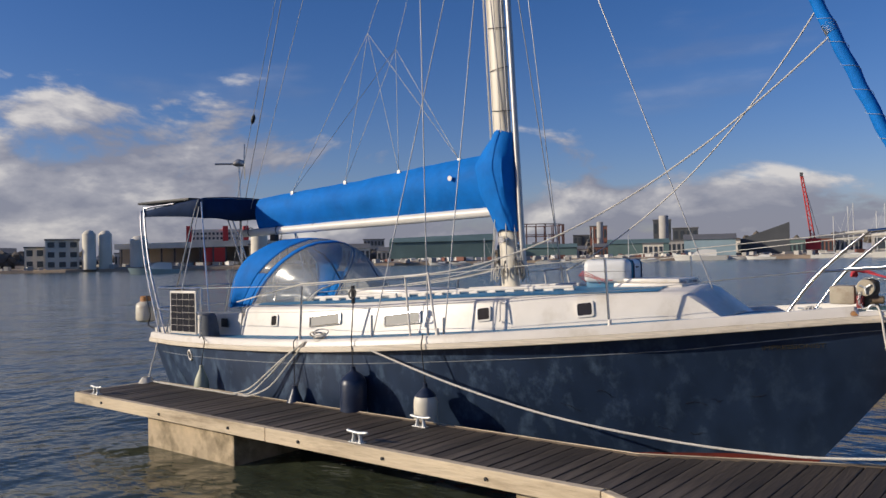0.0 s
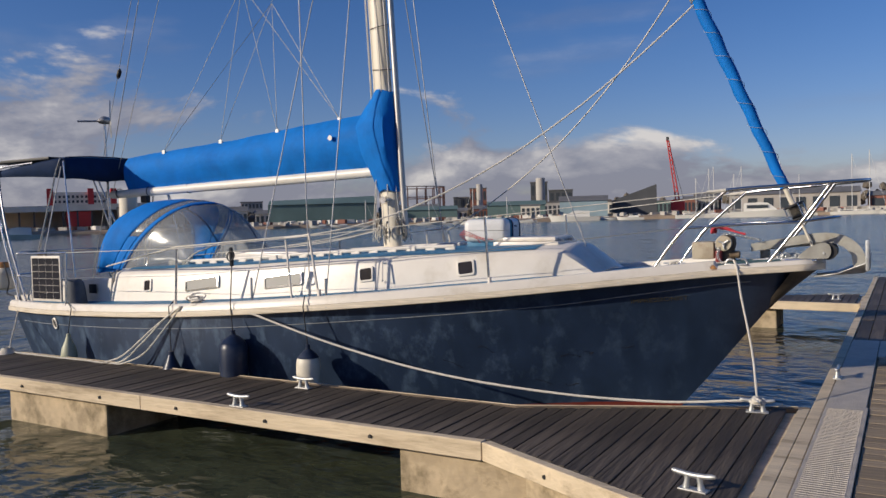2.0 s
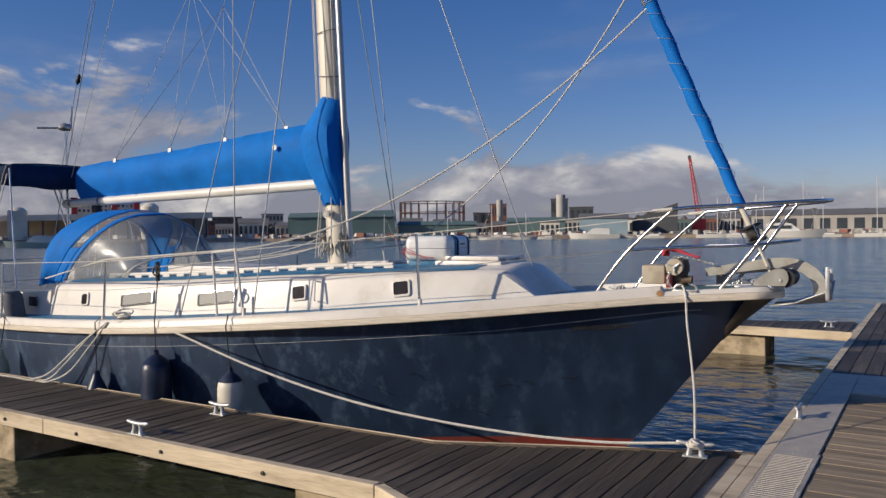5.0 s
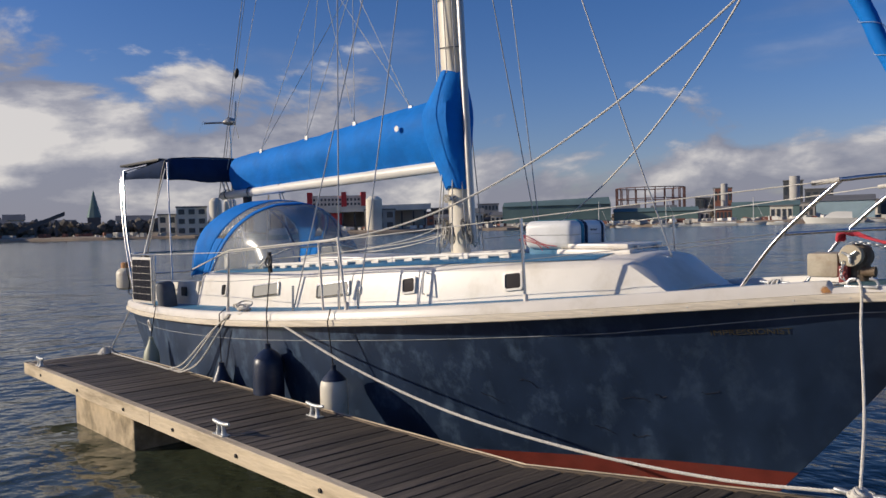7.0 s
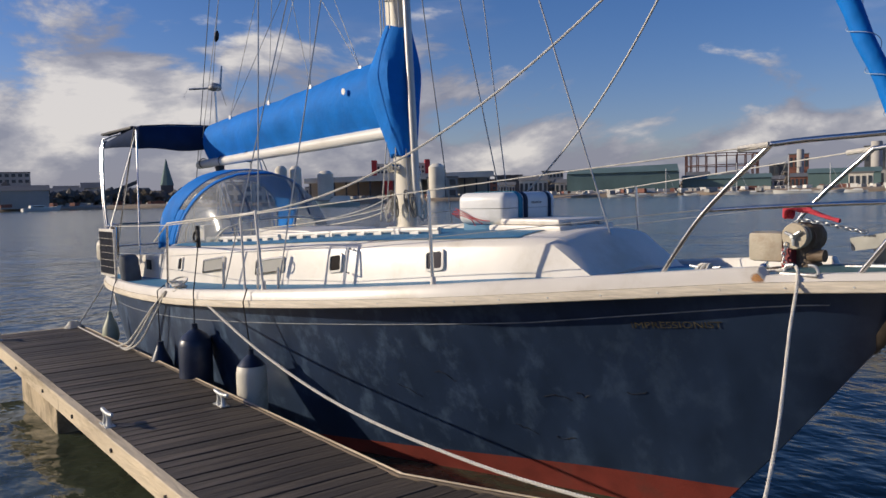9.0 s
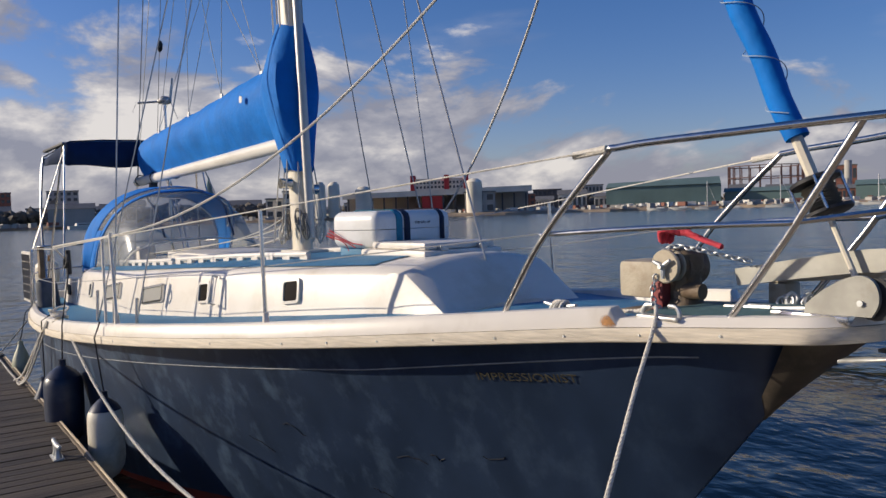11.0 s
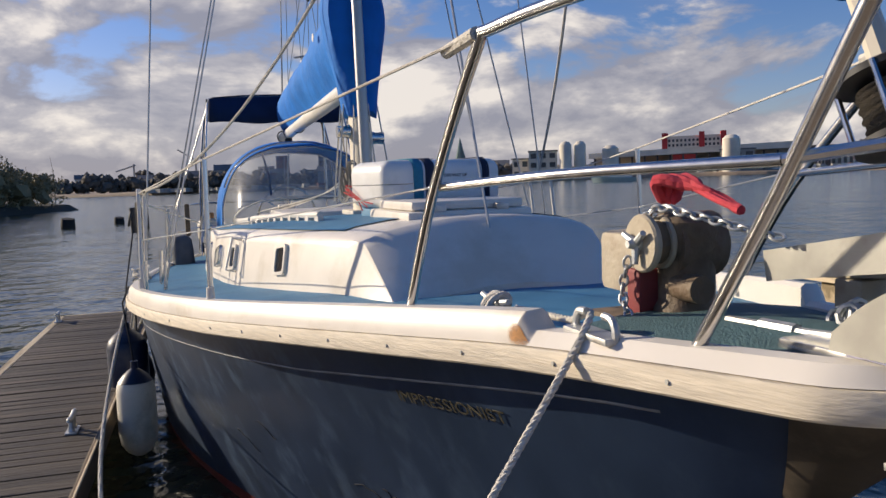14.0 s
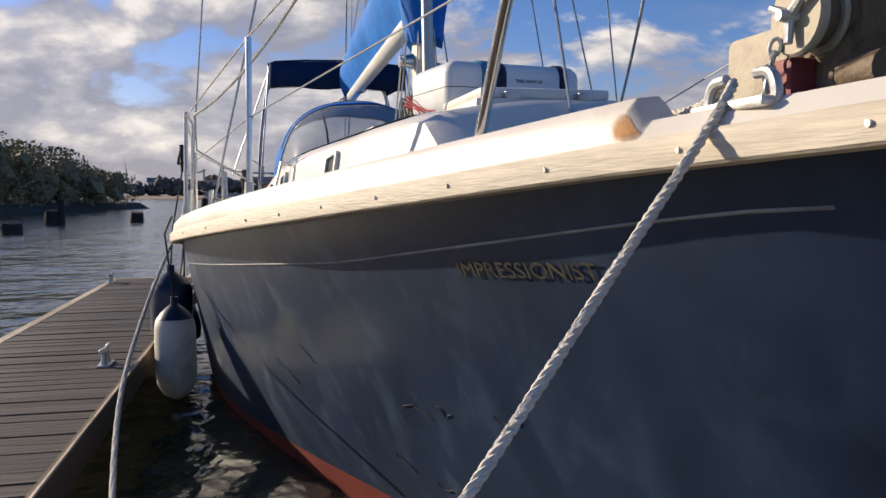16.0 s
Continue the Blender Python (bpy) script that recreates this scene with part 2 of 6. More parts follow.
EDGEWOOD = material("pale_edge_timber", (0.66, 0.54, 0.37), 0.75, vary=0.15, scale=10, stretch=(0.15, 1, 1), dirt=(0.22, 0.165, 0.10), dirt_amount=0.75, dirt_scale=5, dirt_from=0.50, bump=0.4, bump_scale=40)
CONCRETE = material("float_concrete", (0.47, 0.37, 0.24), 0.85, vary=0.2, scale=6, dirt=(0.16, 0.125, 0.07), dirt_amount=0.8, dirt_scale=3.2, dirt_from=0.48, bump=0.3, bump_scale=25)
TREAD = material("aluminium_tread_plate", (0.46, 0.41, 0.34), 0.55, metal=0.0, vary=0.12, scale=8, bump=0.5, bump_scale=45, dirt=(0.2, 0.18, 0.15), dirt_amount=0.5, dirt_scale=3)
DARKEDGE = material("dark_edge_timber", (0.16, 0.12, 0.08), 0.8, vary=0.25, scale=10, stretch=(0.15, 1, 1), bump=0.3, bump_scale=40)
CLEAR = clear_plastic("clear_vinyl", (0.90, 0.91, 0.91), 0.2, 0.24)

# ---- building helpers ----
def finish(name, bm, mat, smooth=False):
    me = bpy.data.meshes.new(name)
    bmesh.ops.recalc_face_normals(bm, faces=bm.faces[:])
    bm.to_mesh(me)
    bm.free()
    me.materials.append(mat)
    if smooth:
        me.polygons.foreach_set("use_smooth", [True] * len(me.polygons))
        me.set_sharp_from_angle(angle=radians(40))
    return me


def thing(name, label, category, place=(0, 0, 0), group="", kind="", turn=0.0):
    ob = tagged(new(name), label, category, group, kind)
    ob.empty_display_size = 0.1
    ob.matrix_world = pose(*place, 0, 0, turn)
    return ob


def part(name, bm, mat, parent, label="", smooth=True):
    """One mesh under a thing or part; coordinates are those of the thing."""
    ob = new(name, finish(name, bm, mat, smooth))
    ob.parent = parent
    return tagged(ob, label)


def solid(name, bm, mat, label, category, smooth=True, group="", kind=""):
    return tagged(new(name, finish(name, bm, mat, smooth)), label, category, group, kind)


def slab(bm, lo, hi, bevel=0.0, m=None):
    """A box between two corners, with rounded edges."""
    t = bmesh.new()
    bmesh.ops.create_cube(t, size=1)
    bmesh.ops.scale(t, vec=[h - l for l, h in zip(lo, hi)], verts=t.verts)
    if bevel:
        bmesh.ops.bevel(t, geom=t.edges[:], offset=bevel, segments=2, affect="EDGES", profile=0.6)
    bmesh.ops.translate(t, vec=[(h + l) / 2 for l, h in zip(lo, hi)], verts=t.verts)
    return merge(bm, t, m)


def merge(bm, t, m=None):
    if m is not None:
        bmesh.ops.transform(t, matrix=m, verts=t.verts)
    me = bpy.data.meshes.new("t")
    t.to_mesh(me)
    t.free()
    bm.from_mesh(me)
    bpy.data.meshes.remove(me)
    return bm


def tube(bm, pts, r, seg=8, close=True):
    """A round bar through points; r one radius or one for each point."""
    pts = [Vector(p) for p in pts]
    rs = r if isinstance(r, (list, tuple)) else [r] * len(pts)
    rings, side = [], None
    for i, p in enumerate(pts):
        d = (pts[min(i + 1, len(pts) - 1)] - pts[max(i - 1, 0)]).normalized()
        if side is None:
            side = d.orthogonal().normalized()
        side = (side - d * side.dot(d)).normalized()
        other = d.cross(side)
        rings.append([bm.verts.new(p + rs[i] * (math.cos(a) * side + math.sin(a) * other)) for a in (2 * math.pi * k / seg for k in range(seg))])
    for a, b in zip(rings, rings[1:]):
        for k in range(seg):
            bm.faces.new((a[k], a[(k + 1) % seg], b[(k + 1) % seg], b[k]))
    if close:
        bm.faces.new(rings[0][::-1]), bm.faces.new(rings[-1])
    return bm


def curve(pts, n=6):
    """Points of a smooth line through the given ones."""
    p = [Vector(q) for q in pts]
    p = [2 * p[0] - p[1]] + p + [2 * p[-1] - p[-2]]
    out = []
    for i in range(1, len(p) - 2):
        for k in range(n):
            t = k / n
            out.append(0.5 * (2 * p[i] + (p[i + 1] - p[i - 1]) * t + (2 * p[i - 1] - 5 * p[i] + 4 * p[i + 1] - p[i + 2]) * t * t
                              + (3 * p[i] - p[i - 1] - 3 * p[i + 1] + p[i + 2]) * t ** 3))
    return out + [p[-2]]


def lathe(bm, profile, m=None, seg=20):
    """A turned body: (radius, height) pairs about z."""
    t = bmesh.new()
    rings = [[t.verts.new((r * math.cos(2 * math.pi * k / seg), r * math.sin(2 * math.pi * k / seg), z)) for k in range(seg)] for r, z in profile]
    for a, b in zip(rings, rings[1:]):
        for k in range(seg):
            t.faces.new((a[k], a[(k + 1) % seg], b[(k + 1) % seg], b[k]))
    t.faces.new(rings[0][::-1]), t.faces.new(rings[-1])
    return merge(bm, t, m)


def loft(bm, rows, caps=False, ring=False):
    vs = [[bm.verts.new(p) for p in row] for row in rows]
    for a, b in zip(vs, vs[1:]):
        n = len(a)
        for k in range(n if ring else n - 1):
            bm.faces.new((a[k], a[(k + 1) % n], b[(k + 1) % n], b[k]))
    if caps:
        bm.faces.new(vs[0][::-1]), bm.faces.new(vs[-1])
    return bm


def interp(x, table):
    """A smooth reading of a short table of (x, value)."""
    xs, ys = [a for a, _ in table], [b for _, b in table]
    if x <= xs[0]:
        return ys[0]
    for i in range(len(xs) - 1):
        if x <= xs[i + 1]:
            h = xs[i + 1] - xs[i]
            t = (x - xs[i]) / h
            m0 = (ys[i + 1] - ys[i - 1]) / (xs[i + 1] - xs[i - 1]) if i else (ys[1] - ys[0]) / h
            m1 = (ys[i + 2] - ys[i]) / (xs[i + 2] - xs[i]) if i + 2 < len(xs) else (ys[i + 1] - ys[i]) / h
            return ((2 * t ** 3 - 3 * t ** 2 + 1) * ys[i] + (t ** 3 - 2 * t ** 2 + t) * h * m0
                    + (-2 * t ** 3 + 3 * t ** 2) * ys[i + 1] + (t ** 3 - t ** 2) * h * m1)
    return ys[-1]


def arc(c, r, a0, a1, n, u, v):
    """Points on an arc in the plane of u and v."""
    c, u, v = Vector(c), Vector(u), Vector(v)
    return [c + r * (math.cos(a) * u + math.sin(a) * v) for a in (a0 + (a1 - a0) * k / n for k in range(n + 1))]


# ---- water and shore ----
bm = bmesh.new()
bmesh.ops.create_grid(bm, x_segments=8, y_segments=8, size=2500)
water = tagged(solid("water", bm, WATER, "rippled grey-green harbour water", "water", False), kind="structure")

# ---- pontoons: their own axes, a little turned against the boat ----
PX, PY, PTURN = 2.6, -2.9, -1.6
PM = pose(PX, PY, 0, 0, 0, PTURN)
DECK_Z = 0.5


def in_pontoon(p):
    return PM @ Vector(p)


def cleat(name="mooring_cleat", label="galvanised steel mooring cleat bolted to the pontoon", size=0.26, mat=GALV):
    """A two-legged horn cleat, its long side along x."""
    ob = thing(name, label, "cleat", group="pontoon cleats")
    k = size / 0.26
    b = bmesh.new()
    slab(b, (-0.085 * k, -0.035 * k, 0), (0.085 * k, 0.035 * k, 0.012 * k), 0.004)
    part("base_plate", b, mat, ob)
    for sx in (-1, 1):
        b = bmesh.new()
        tube(b, [(sx * 0.045 * k, 0, 0.010), (sx * 0.04 * k, 0, 0.05 * k), (sx * 0.035 * k, 0, 0.09 * k)], [0.024 * k, 0.017 * k, 0.02 * k], 10)
        part("leg", b, mat, ob)
    b = bmesh.new()
    tube(b, curve([(-0.13 * k, 0, 0.102 * k), (-0.07 * k, 0, 0.094 * k), (0, 0, 0.09 * k), (0.07 * k, 0, 0.094 * k), (0.13 * k, 0, 0.102 * k)], 3),
         [0.010 * k] + [0.016 * k] * 11 + [0.010 * k], 10)
    part("horn", b, mat, ob)
    return ob


def plank_mesh(name, length, width, mat, along):
    b = bmesh.new()
    l, w = length / 2, width / 2
    slab(b, (-w, -l, -0.028), (w, l, 0) if along == "y" else (w, l, 0), 0.004)
    if along == "x":
        bmesh.ops.rotate(b, cent=(0, 0, 0), matrix=Matrix.Rotation(math.pi / 2, 3, "Z"), verts=b.verts)
    return finish(name, b, mat)


def near_edge(x):
    """The finger's edge away from the boat, with the flare at its root."""
    return 0.0 if x < 0 else -0.50 * x


def far_edge(x):
    return 1.02 if x < -0.25 else 1.02 + 0.42 * (x + 0.25)


rng = random.Random(4)
finger = thing("pontoon_finger", "timber-decked finger pontoon on concrete floats", "pontoon", (PX, PY, 0), kind="structure", turn=PTURN)
# frame below the planks
for x0, x1 in ((-7.55, 0.0),):
    b = bmesh.new()
    slab(b, (x0, 0.03, 0.36), (x1, 0.99, 0.468), 0.004)
    part("sub_frame", b, EDGEWOOD, finger, smooth=False)
b = bmesh.new()
loft(b, [[(x, near_edge(x) + 0.03, 0.36), (x, far_edge(x) - 0.03, 0.36), (x, far_edge(x) - 0.03, 0.468), (x, near_edge(x) + 0.03, 0.468)] for x in (0.002, 0.6, 1.3, 1.93)], True, True)
part("root_frame", b, EDGEWOOD, finger, smooth=False)


def strip(name, pts, w, z0, z1, mat, parent):
    """A timber along a line, w wide on its left."""
    b = bmesh.new()
    rows = []
    for i, (x, y) in enumerate(pts):
        a, c = Vector(pts[max(i - 1, 0)]), Vector(pts[min(i + 1, len(pts) - 1)])
        d = (c - a).normalized()
        n = Vector((-d.y, d.x)) * w
        rows.append([(x, y, z0), (x + n.x, y + n.y, z0), (x + n.x, y + n.y, z1), (x, y, z1)])
    loft(b, rows, True, True)
    bmesh.ops.bevel(b, geom=b.edges[:], offset=0.005, segments=1, affect="EDGES")
    return part(name, b, mat, parent, smooth=False)


strip("edge_timber", [(-7.6, -0.045), (-3.7, -0.045)], 0.075, 0.365, 0.503, EDGEWOOD, finger)
strip("edge_timber", [(-3.695, -0.045), (-0.02, -0.045)], 0.075, 0.365, 0.503, EDGEWOOD, finger)
strip("edge_timber", [(-0.015, -0.045), (1.93, -1.01)], 0.075, 0.365, 0.503, EDGEWOOD, finger)
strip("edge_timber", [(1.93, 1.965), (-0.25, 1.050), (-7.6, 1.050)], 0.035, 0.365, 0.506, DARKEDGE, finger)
strip("edge_trim", [(1.85, 1.935), (-0.25, 1.053), (-7.6, 1.053)], 0.018, 0.5065, 0.514, EDGEWOOD, finger)
strip("edge_timber", [(-7.605, 1.06), (-7.605, -0.04)], 0.06, 0.365, 0.503, EDGEWOOD, finger)
for x in (-6.9, -5.6, -4.3, -3.2, -2.1, -1.0, 0.6, 1.2):
    b = bmesh.new()
    y = -0.045 if x < 0 else -0.045 - 0.497 * x
    tube(b, [(x, y + 0.01, 0.43), (x, y - 0.012, 0.43)], 0.016, 8)
    part("bolt", b, BLACK, finger, smooth=False)
def float_block(x0, x1, y0, y1):
    b = bmesh.new()
    slab(b, (x0, y0, -0.45), (x1, y1, 0.36), 0.02)
    return part("float", b, CONCRETE, finger, "stained tan concrete float", smooth=False)
float_block(-6.02, -4.35, 0.06, 0.96)
float_block(-0.80, 0.35, 0.06, 0.96)
b = bmesh.new()
loft(b, [[(x, near_edge(x) + 0.08, -0.45), (x, 0.9, -0.45), (x, 0.9, 0.36), (x, near_edge(x) + 0.08, 0.36)] for x in (0.352, 1.1, 1.9)], True, True)
part("float", b, CONCRETE, finger, smooth=False)
# the deck, plank by plank across the finger
pitch = 0.118
straight = plank_mesh("plank", 1.0, pitch - 0.008, PLANK, "y")
x = -7.54 + pitch / 2
while x < 1.82:
    lo, hi = near_edge(x) + 0.035, far_edge(x) - 0.01
    if x < -0.31:
        me, mid = straight, 0.53
    else:
        me, mid = plank_mesh("plank", hi - lo, pitch - 0.008, PLANK, "y"), (lo + hi) / 2
    p = new("plank", me)
    p.parent = finger
    p.location = (x, mid, 0.5 + rng.uniform(-0.003, 0.003))
    p.rotation_euler = (0, 0, rng.uniform(-0.004, 0.004))
    x += pitch

b = bmesh.new()
slab(b, (1.862, -0.95, 0.47), (1.945, 1.88, 0.508), 0.004)
part("end_board", b, EDGEWOOD, finger, "pale board where the finger meets the walkway", smooth=False)
walkway = thing("pontoon_walkway", "main pontoon walkway of timber boards with a tread plate edge", "pontoon", (PX, PY, 0), kind="structure", turn=PTURN)
W0, W1, WS, WN = 1.95, 4.7, -8.0, 15.8
b = bmesh.new()
slab(b, (W0 + 0.03, WS, 0.25), (W1, WN, 0.466), 0.005)
part("sub_frame", b, EDGEWOOD, walkway, smooth=False)
b = bmesh.new()
slab(b, (W0, WS, 0.37), (W0 + 0.09, WN, 0.508), 0.006)
part("edge_timber", b, EDGEWOOD, walkway, "pale weathered edge timber", smooth=False)
b = bmesh.new()
slab(b, (W0 + 0.095, WS, 0.47), (W0 + 0.40, 2.1, 0.512), 0.003)
part("tread_plate", b, TREAD, walkway, "worn aluminium tread plate", smooth=False)
b = bmesh.new()
slab(b, (W0 + 0.095, 2.104, 0.47), (W0 + 0.385, 5.77, 0.509), 0.003)
part("tread_plate", b, TREAD, walkway, smooth=False)
b = bmesh.new()
slab(b, (W0 + 0.39, 4.62, 0.47), (W1, 5.77, 0.511), 0.003)
part("tread_plate", b, TREAD, walkway, "tread plate across the joint of two pontoons", smooth=False)
# raised ribs of the plate that lies beside the moored bow
rib = finish("rib", slab(bmesh.new(), (-0.125, -0.006, 0), (0.125, 0.006, 0.003)), TREAD)
for k in range(110):
    p = new("rib", rib)
    p.parent = walkway
    p.location = (W0 + 0.245, -2.4 + 0.04 * k, 0.512)
board = plank_mesh("plank", W1 - W0 - 0.405, 0.132, PLANK2, "x")
y = WS + 0.07
while y < 4.60:
    p = new("plank", board)
    p.parent = walkway
    p.location = ((W0 + 0.41 + W1) / 2, y, 0.5 + rng.uniform(-0.003, 0.003))
    p.rotation_euler = (0, 0, rng.uniform(-0.003, 0.003))
    y += 0.14
# the next pontoon is boarded lengthwise
run = plank_mesh("plank", 2.0, 0.152, PLANK, "y")
for row in range(17):
    for k in range(5):
        p = new("plank", run)
        p.parent = walkway
        p.location = (W0 + 0.18 + 0.16 * row, 6.78 + 2.006 * k, 0.5 + rng.uniform(-0.003, 0.003))
for k in range(6):
    b = bmesh.new()
    slab(b, (W0 + 0.15, WS + 0.5 + 3.6 * k, -0.45), (W1 - 0.15, WS + 2.6 + 3.6 * k, 0.25), 0.02)
    part("float", b, CONCRETE, walkway, smooth=False)

# the next finger, beyond the bow
finger2 = thing("pontoon_finger", "second timber finger pontoon beyond the bow", "pontoon", (PX, PY, 0), kind="structure", turn=PTURN)
F2 = 10.05
b = bmesh.new()
loft(b, [[(x, F2 + n, 0.36), (x, F2 + f, 0.36), (x, F2 + f, 0.468), (x, F2 + n, 0.468)] for x, n, f in ((-7, 0, 1.0), (0.3, 0, 1.0), (1.94, -0.12, 1.6))], True, True)
part("sub_frame", b, EDGEWOOD, finger2, smooth=False)
strip("edge_timber", [(-7, F2 - 0.06), (0.3, F2 - 0.06), (1.93, F2 - 0.18)], 0.06, 0.36, 0.503, EDGEWOOD, finger2)
for x0 in (-6.3, -0.9):
    b = bmesh.new()
    slab(b, (x0, F2 + 0.05, -0.45), (x0 + 1.5, F2 + 0.95, 0.36), 0.02)
    part("float", b, CONCRETE, finger2, smooth=False)
x = -6.94
while x < 1.9:
    lo = -0.02 if x < 0.3 else -0.02 - 0.073 * (x - 0.3)
    hi = 1.0 if x < 0.3 else 1.0 + 0.36 * (x - 0.3)
    p = new("plank", straight if x < 0.3 else plank_mesh("plank", hi - lo, pitch - 0.008, PLANK, "y"))
    p.parent = finger2
    p.location = (x, F2 + (lo + hi) / 2, 0.5 + rng.uniform(-0.003, 0.003))
    x += pitch

first = cleat()
first.matrix_world = pose(0.12, -2.80, 0.5, 0, 0, PTURN)
for x, y, rz in ((0.18, -1.97, 0), (-4.55, -2.68, 0), (4.23, -1.30, 6), (4.14, -3.33, -10), (4.74, 0.31, 88), (4.42, 7.55, 5)):
    copy_thing(first, pose(x, y, 0.5 if abs(rz) < 80 else 0.508, 0, 0, rz + PTURN))

# ---- the sailing boat ----
boat = thing("sailing_boat", "navy-hulled sailing yacht with white topsides moored at a pontoon", "sailboat")
SHEER_B = [(-5.95, 1.02), (-5.4, 1.18), (-4.5, 1.38), (-3.2, 1.56), (-2.0, 1.64), (-0.6, 1.63), (0.6, 1.48), (1.82, 1.19), (2.6, 0.92), (3.22, 0.68), (3.8, 0.45), (4.16, 0.335), (4.40, 0.262), (4.50, 0.225), (4.57, 0.165), (4.62, 0.10), (4.66, 0.03)]
SHEER_Z = [(-5.95, 1.10), (-4.5, 1.13), (-2.0, 1.22), (0.0, 1.35), (1.82, 1.49), (3.22, 1.615), (3.8, 1.665), (4.66, 1.715)]
STERN, STEM = -5.95, 4.66


def sheer_b(x):
    return interp(x, SHEER_B)


def sheer_z(x):
    return interp(x, SHEER_Z)


def stem_x(z):
    return 4.42 - 0.80 * (1.50 - z) - 0.05 * max(0, 0.5 - z)


def stern_x(z):
    return -5.95 + 0.30 * (1.1 - z)


def red_top(x):
    """The upper edge of the red antifouling: the boat trims a little by the stern."""
    return 0.05 + 0.18 * max(0.0, min(1.0, (x + 0.6) / 3.2))


def hull_point(s, f, side):
    """s from stern to stem, f from the keel line up to under the strake."""
    z = -0.45 + f * 0.45 / 0.30 if f < 0.30 else None
    top = sheer_z(STERN + s * (STEM - STERN)) - 0.125
    if z is None:
        z = (f - 0.30) / 0.70 * top
        red = red_top(stern_x(0.1) + s * (stem_x(0.1) - stern_x(0.1)))
        if f in (0.36, 0.40):
            z = red * (0.5 if f == 0.36 else 1.0)
    x = stern_x(z) + s * (stem_x(z) - stern_x(z))
    xs = STERN + s * (4.50 - STERN)
    full = sheer_b(xs) - 0.035
    h = max(z, 0) / max(top, 0.1)
    if s > 0.9:
        # fine entry below, blunt head under the strake
        q = (s - 0.9) / 0.1
        fine = (sheer_b(STERN + 0.9 * (4.50 - STERN)) - 0.035) * (1 - q) ** 0.8
        full = fine + (full * (1 - q ** 8) - fine) * h ** 3
    wl = 0.93 - 0.45 * max(0, (s - 0.35) / 0.65) ** 1.45 - 0.20 * max(0, (0.25 - s) / 0.25)
    k = wl + (1 - wl) * h ** (0.60 + 0.6 * s)
    if z < 0:
        k *= math.sqrt(max(0.0, 1 - (z / -0.47) ** 2)) * 0.5 + 0.5
    y = full * k
    if s >= 0.999:
        y = 0.012
    return Vector((x, side * y, z))


FS = [0.0, 0.15, 0.30, 0.36, 0.40, 0.46, 0.50, 0.57, 0.64, 0.72, 0.80, 0.88, 0.94, 1.0]
SS = [k / 44 for k in range(41)] + [0.95, 0.965, 0.98, 0.99, 1.0]
b = bmesh.new()
rows = [[hull_point(s, f, -1) for f in reversed(FS)] + [hull_point(s, f, 1) for f in FS] for s in SS]
loft(b, rows, True)
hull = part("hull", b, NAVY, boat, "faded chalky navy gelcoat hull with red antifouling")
hull.data.materials.append(RED)
for p in hull.data.polygons:
    if p.center.z < red_top(p.center.x):
        p.material_index = 1

b = bmesh.new()
xs = [STERN + 0.03 + (STEM - 0.05 - STERN) * k / 50 for k in range(51)]
loft(b, [[(x, y * (sheer_b(x) - 0.05), sheer_z(x) - interp(x, [(2.2, 0.03), (3.2, 0.085)]) + 0.04 * (1 - y * y)) for y in (-1, -0.8, -0.5, 0, 0.5, 0.8, 1)] for x in xs], False)
part("deck", b, BLUEDECK, boat, "faded blue non-slip side decks")


def rail_rows(side):
    """Moulded bulwark that caps the hull's edge: rounded white section."""
    rows = []
    for x in sorted([STERN + (STEM - STERN) * k / 70 for k in range(71)] + [3.756, 3.760, 3.764, 3.788, 3.792, 3.796, 4.45, 4.48, 4.54, 4.57, 4.60, 4.63]):
        B, Z = sheer_b(x), sheer_z(x)
        rise = 0.0 if x <= 3.76 else -0.046 * min(1, (x - 3.76) / 0.032)
        w = 0.075 if x < 4.3 else max(0.02, min(0.075, B - 0.01))
        rows.append([(x, side * (B + 0.012), Z - 0.085), (x, side * (B + 0.004), Z - 0.03 + rise), (x, side * (B - 0.018), Z - 0.004 + rise), (x, side * (B - w + 0.015), Z + rise), (x, side * (B - w), Z - 0.012 + rise), (x, side * (B - w), Z - 0.085)])
    return rows


for side in (-1, 1):
    b = bmesh.new()
    loft(b, rail_rows(side), True, True)
    part("bulwark", b, WHITE, boat, "cream-white moulded bulwark")
    b = bmesh.new()
    rows = []
    for x in sorted([STERN + (STEM - STERN) * k / 70 for k in range(71)] + [4.45, 4.48, 4.54, 4.57, 4.60, 4.63]):
        B, Z = sheer_b(x), sheer_z(x)
        rows.append([(x, side * max(0, B - 0.03), Z - 0.146), (x, side * (B + 0.025), Z - 0.146), (x, side * (B + 0.030), Z - 0.141), (x, side * (B + 0.030), Z - 0.093), (x, side * (B + 0.025), Z - 0.087), (x, side * max(0, B - 0.03), Z - 0.087)])
    loft(b, rows, True, True)
    part("rubbing_strake", b, STRAKE, boat, "weathered cream timber rubbing strake")

# coachroof
CAB = [(-3.95, 1.02), (-2.5, 1.06), (-0.5, 1.02), (0.3, 0.97), (1.36, 0.80), (2.0, 0.68), (2.34, 0.60), (2.68, 0.53)]
CABTOP = [(-3.95, 1.55), (-2.0, 1.62), (0.0, 1.72), (1.5, 1.77), (2.20, 1.79), (2.335, 1.785), (2.345, 1.782), (2.68, 1.53)]


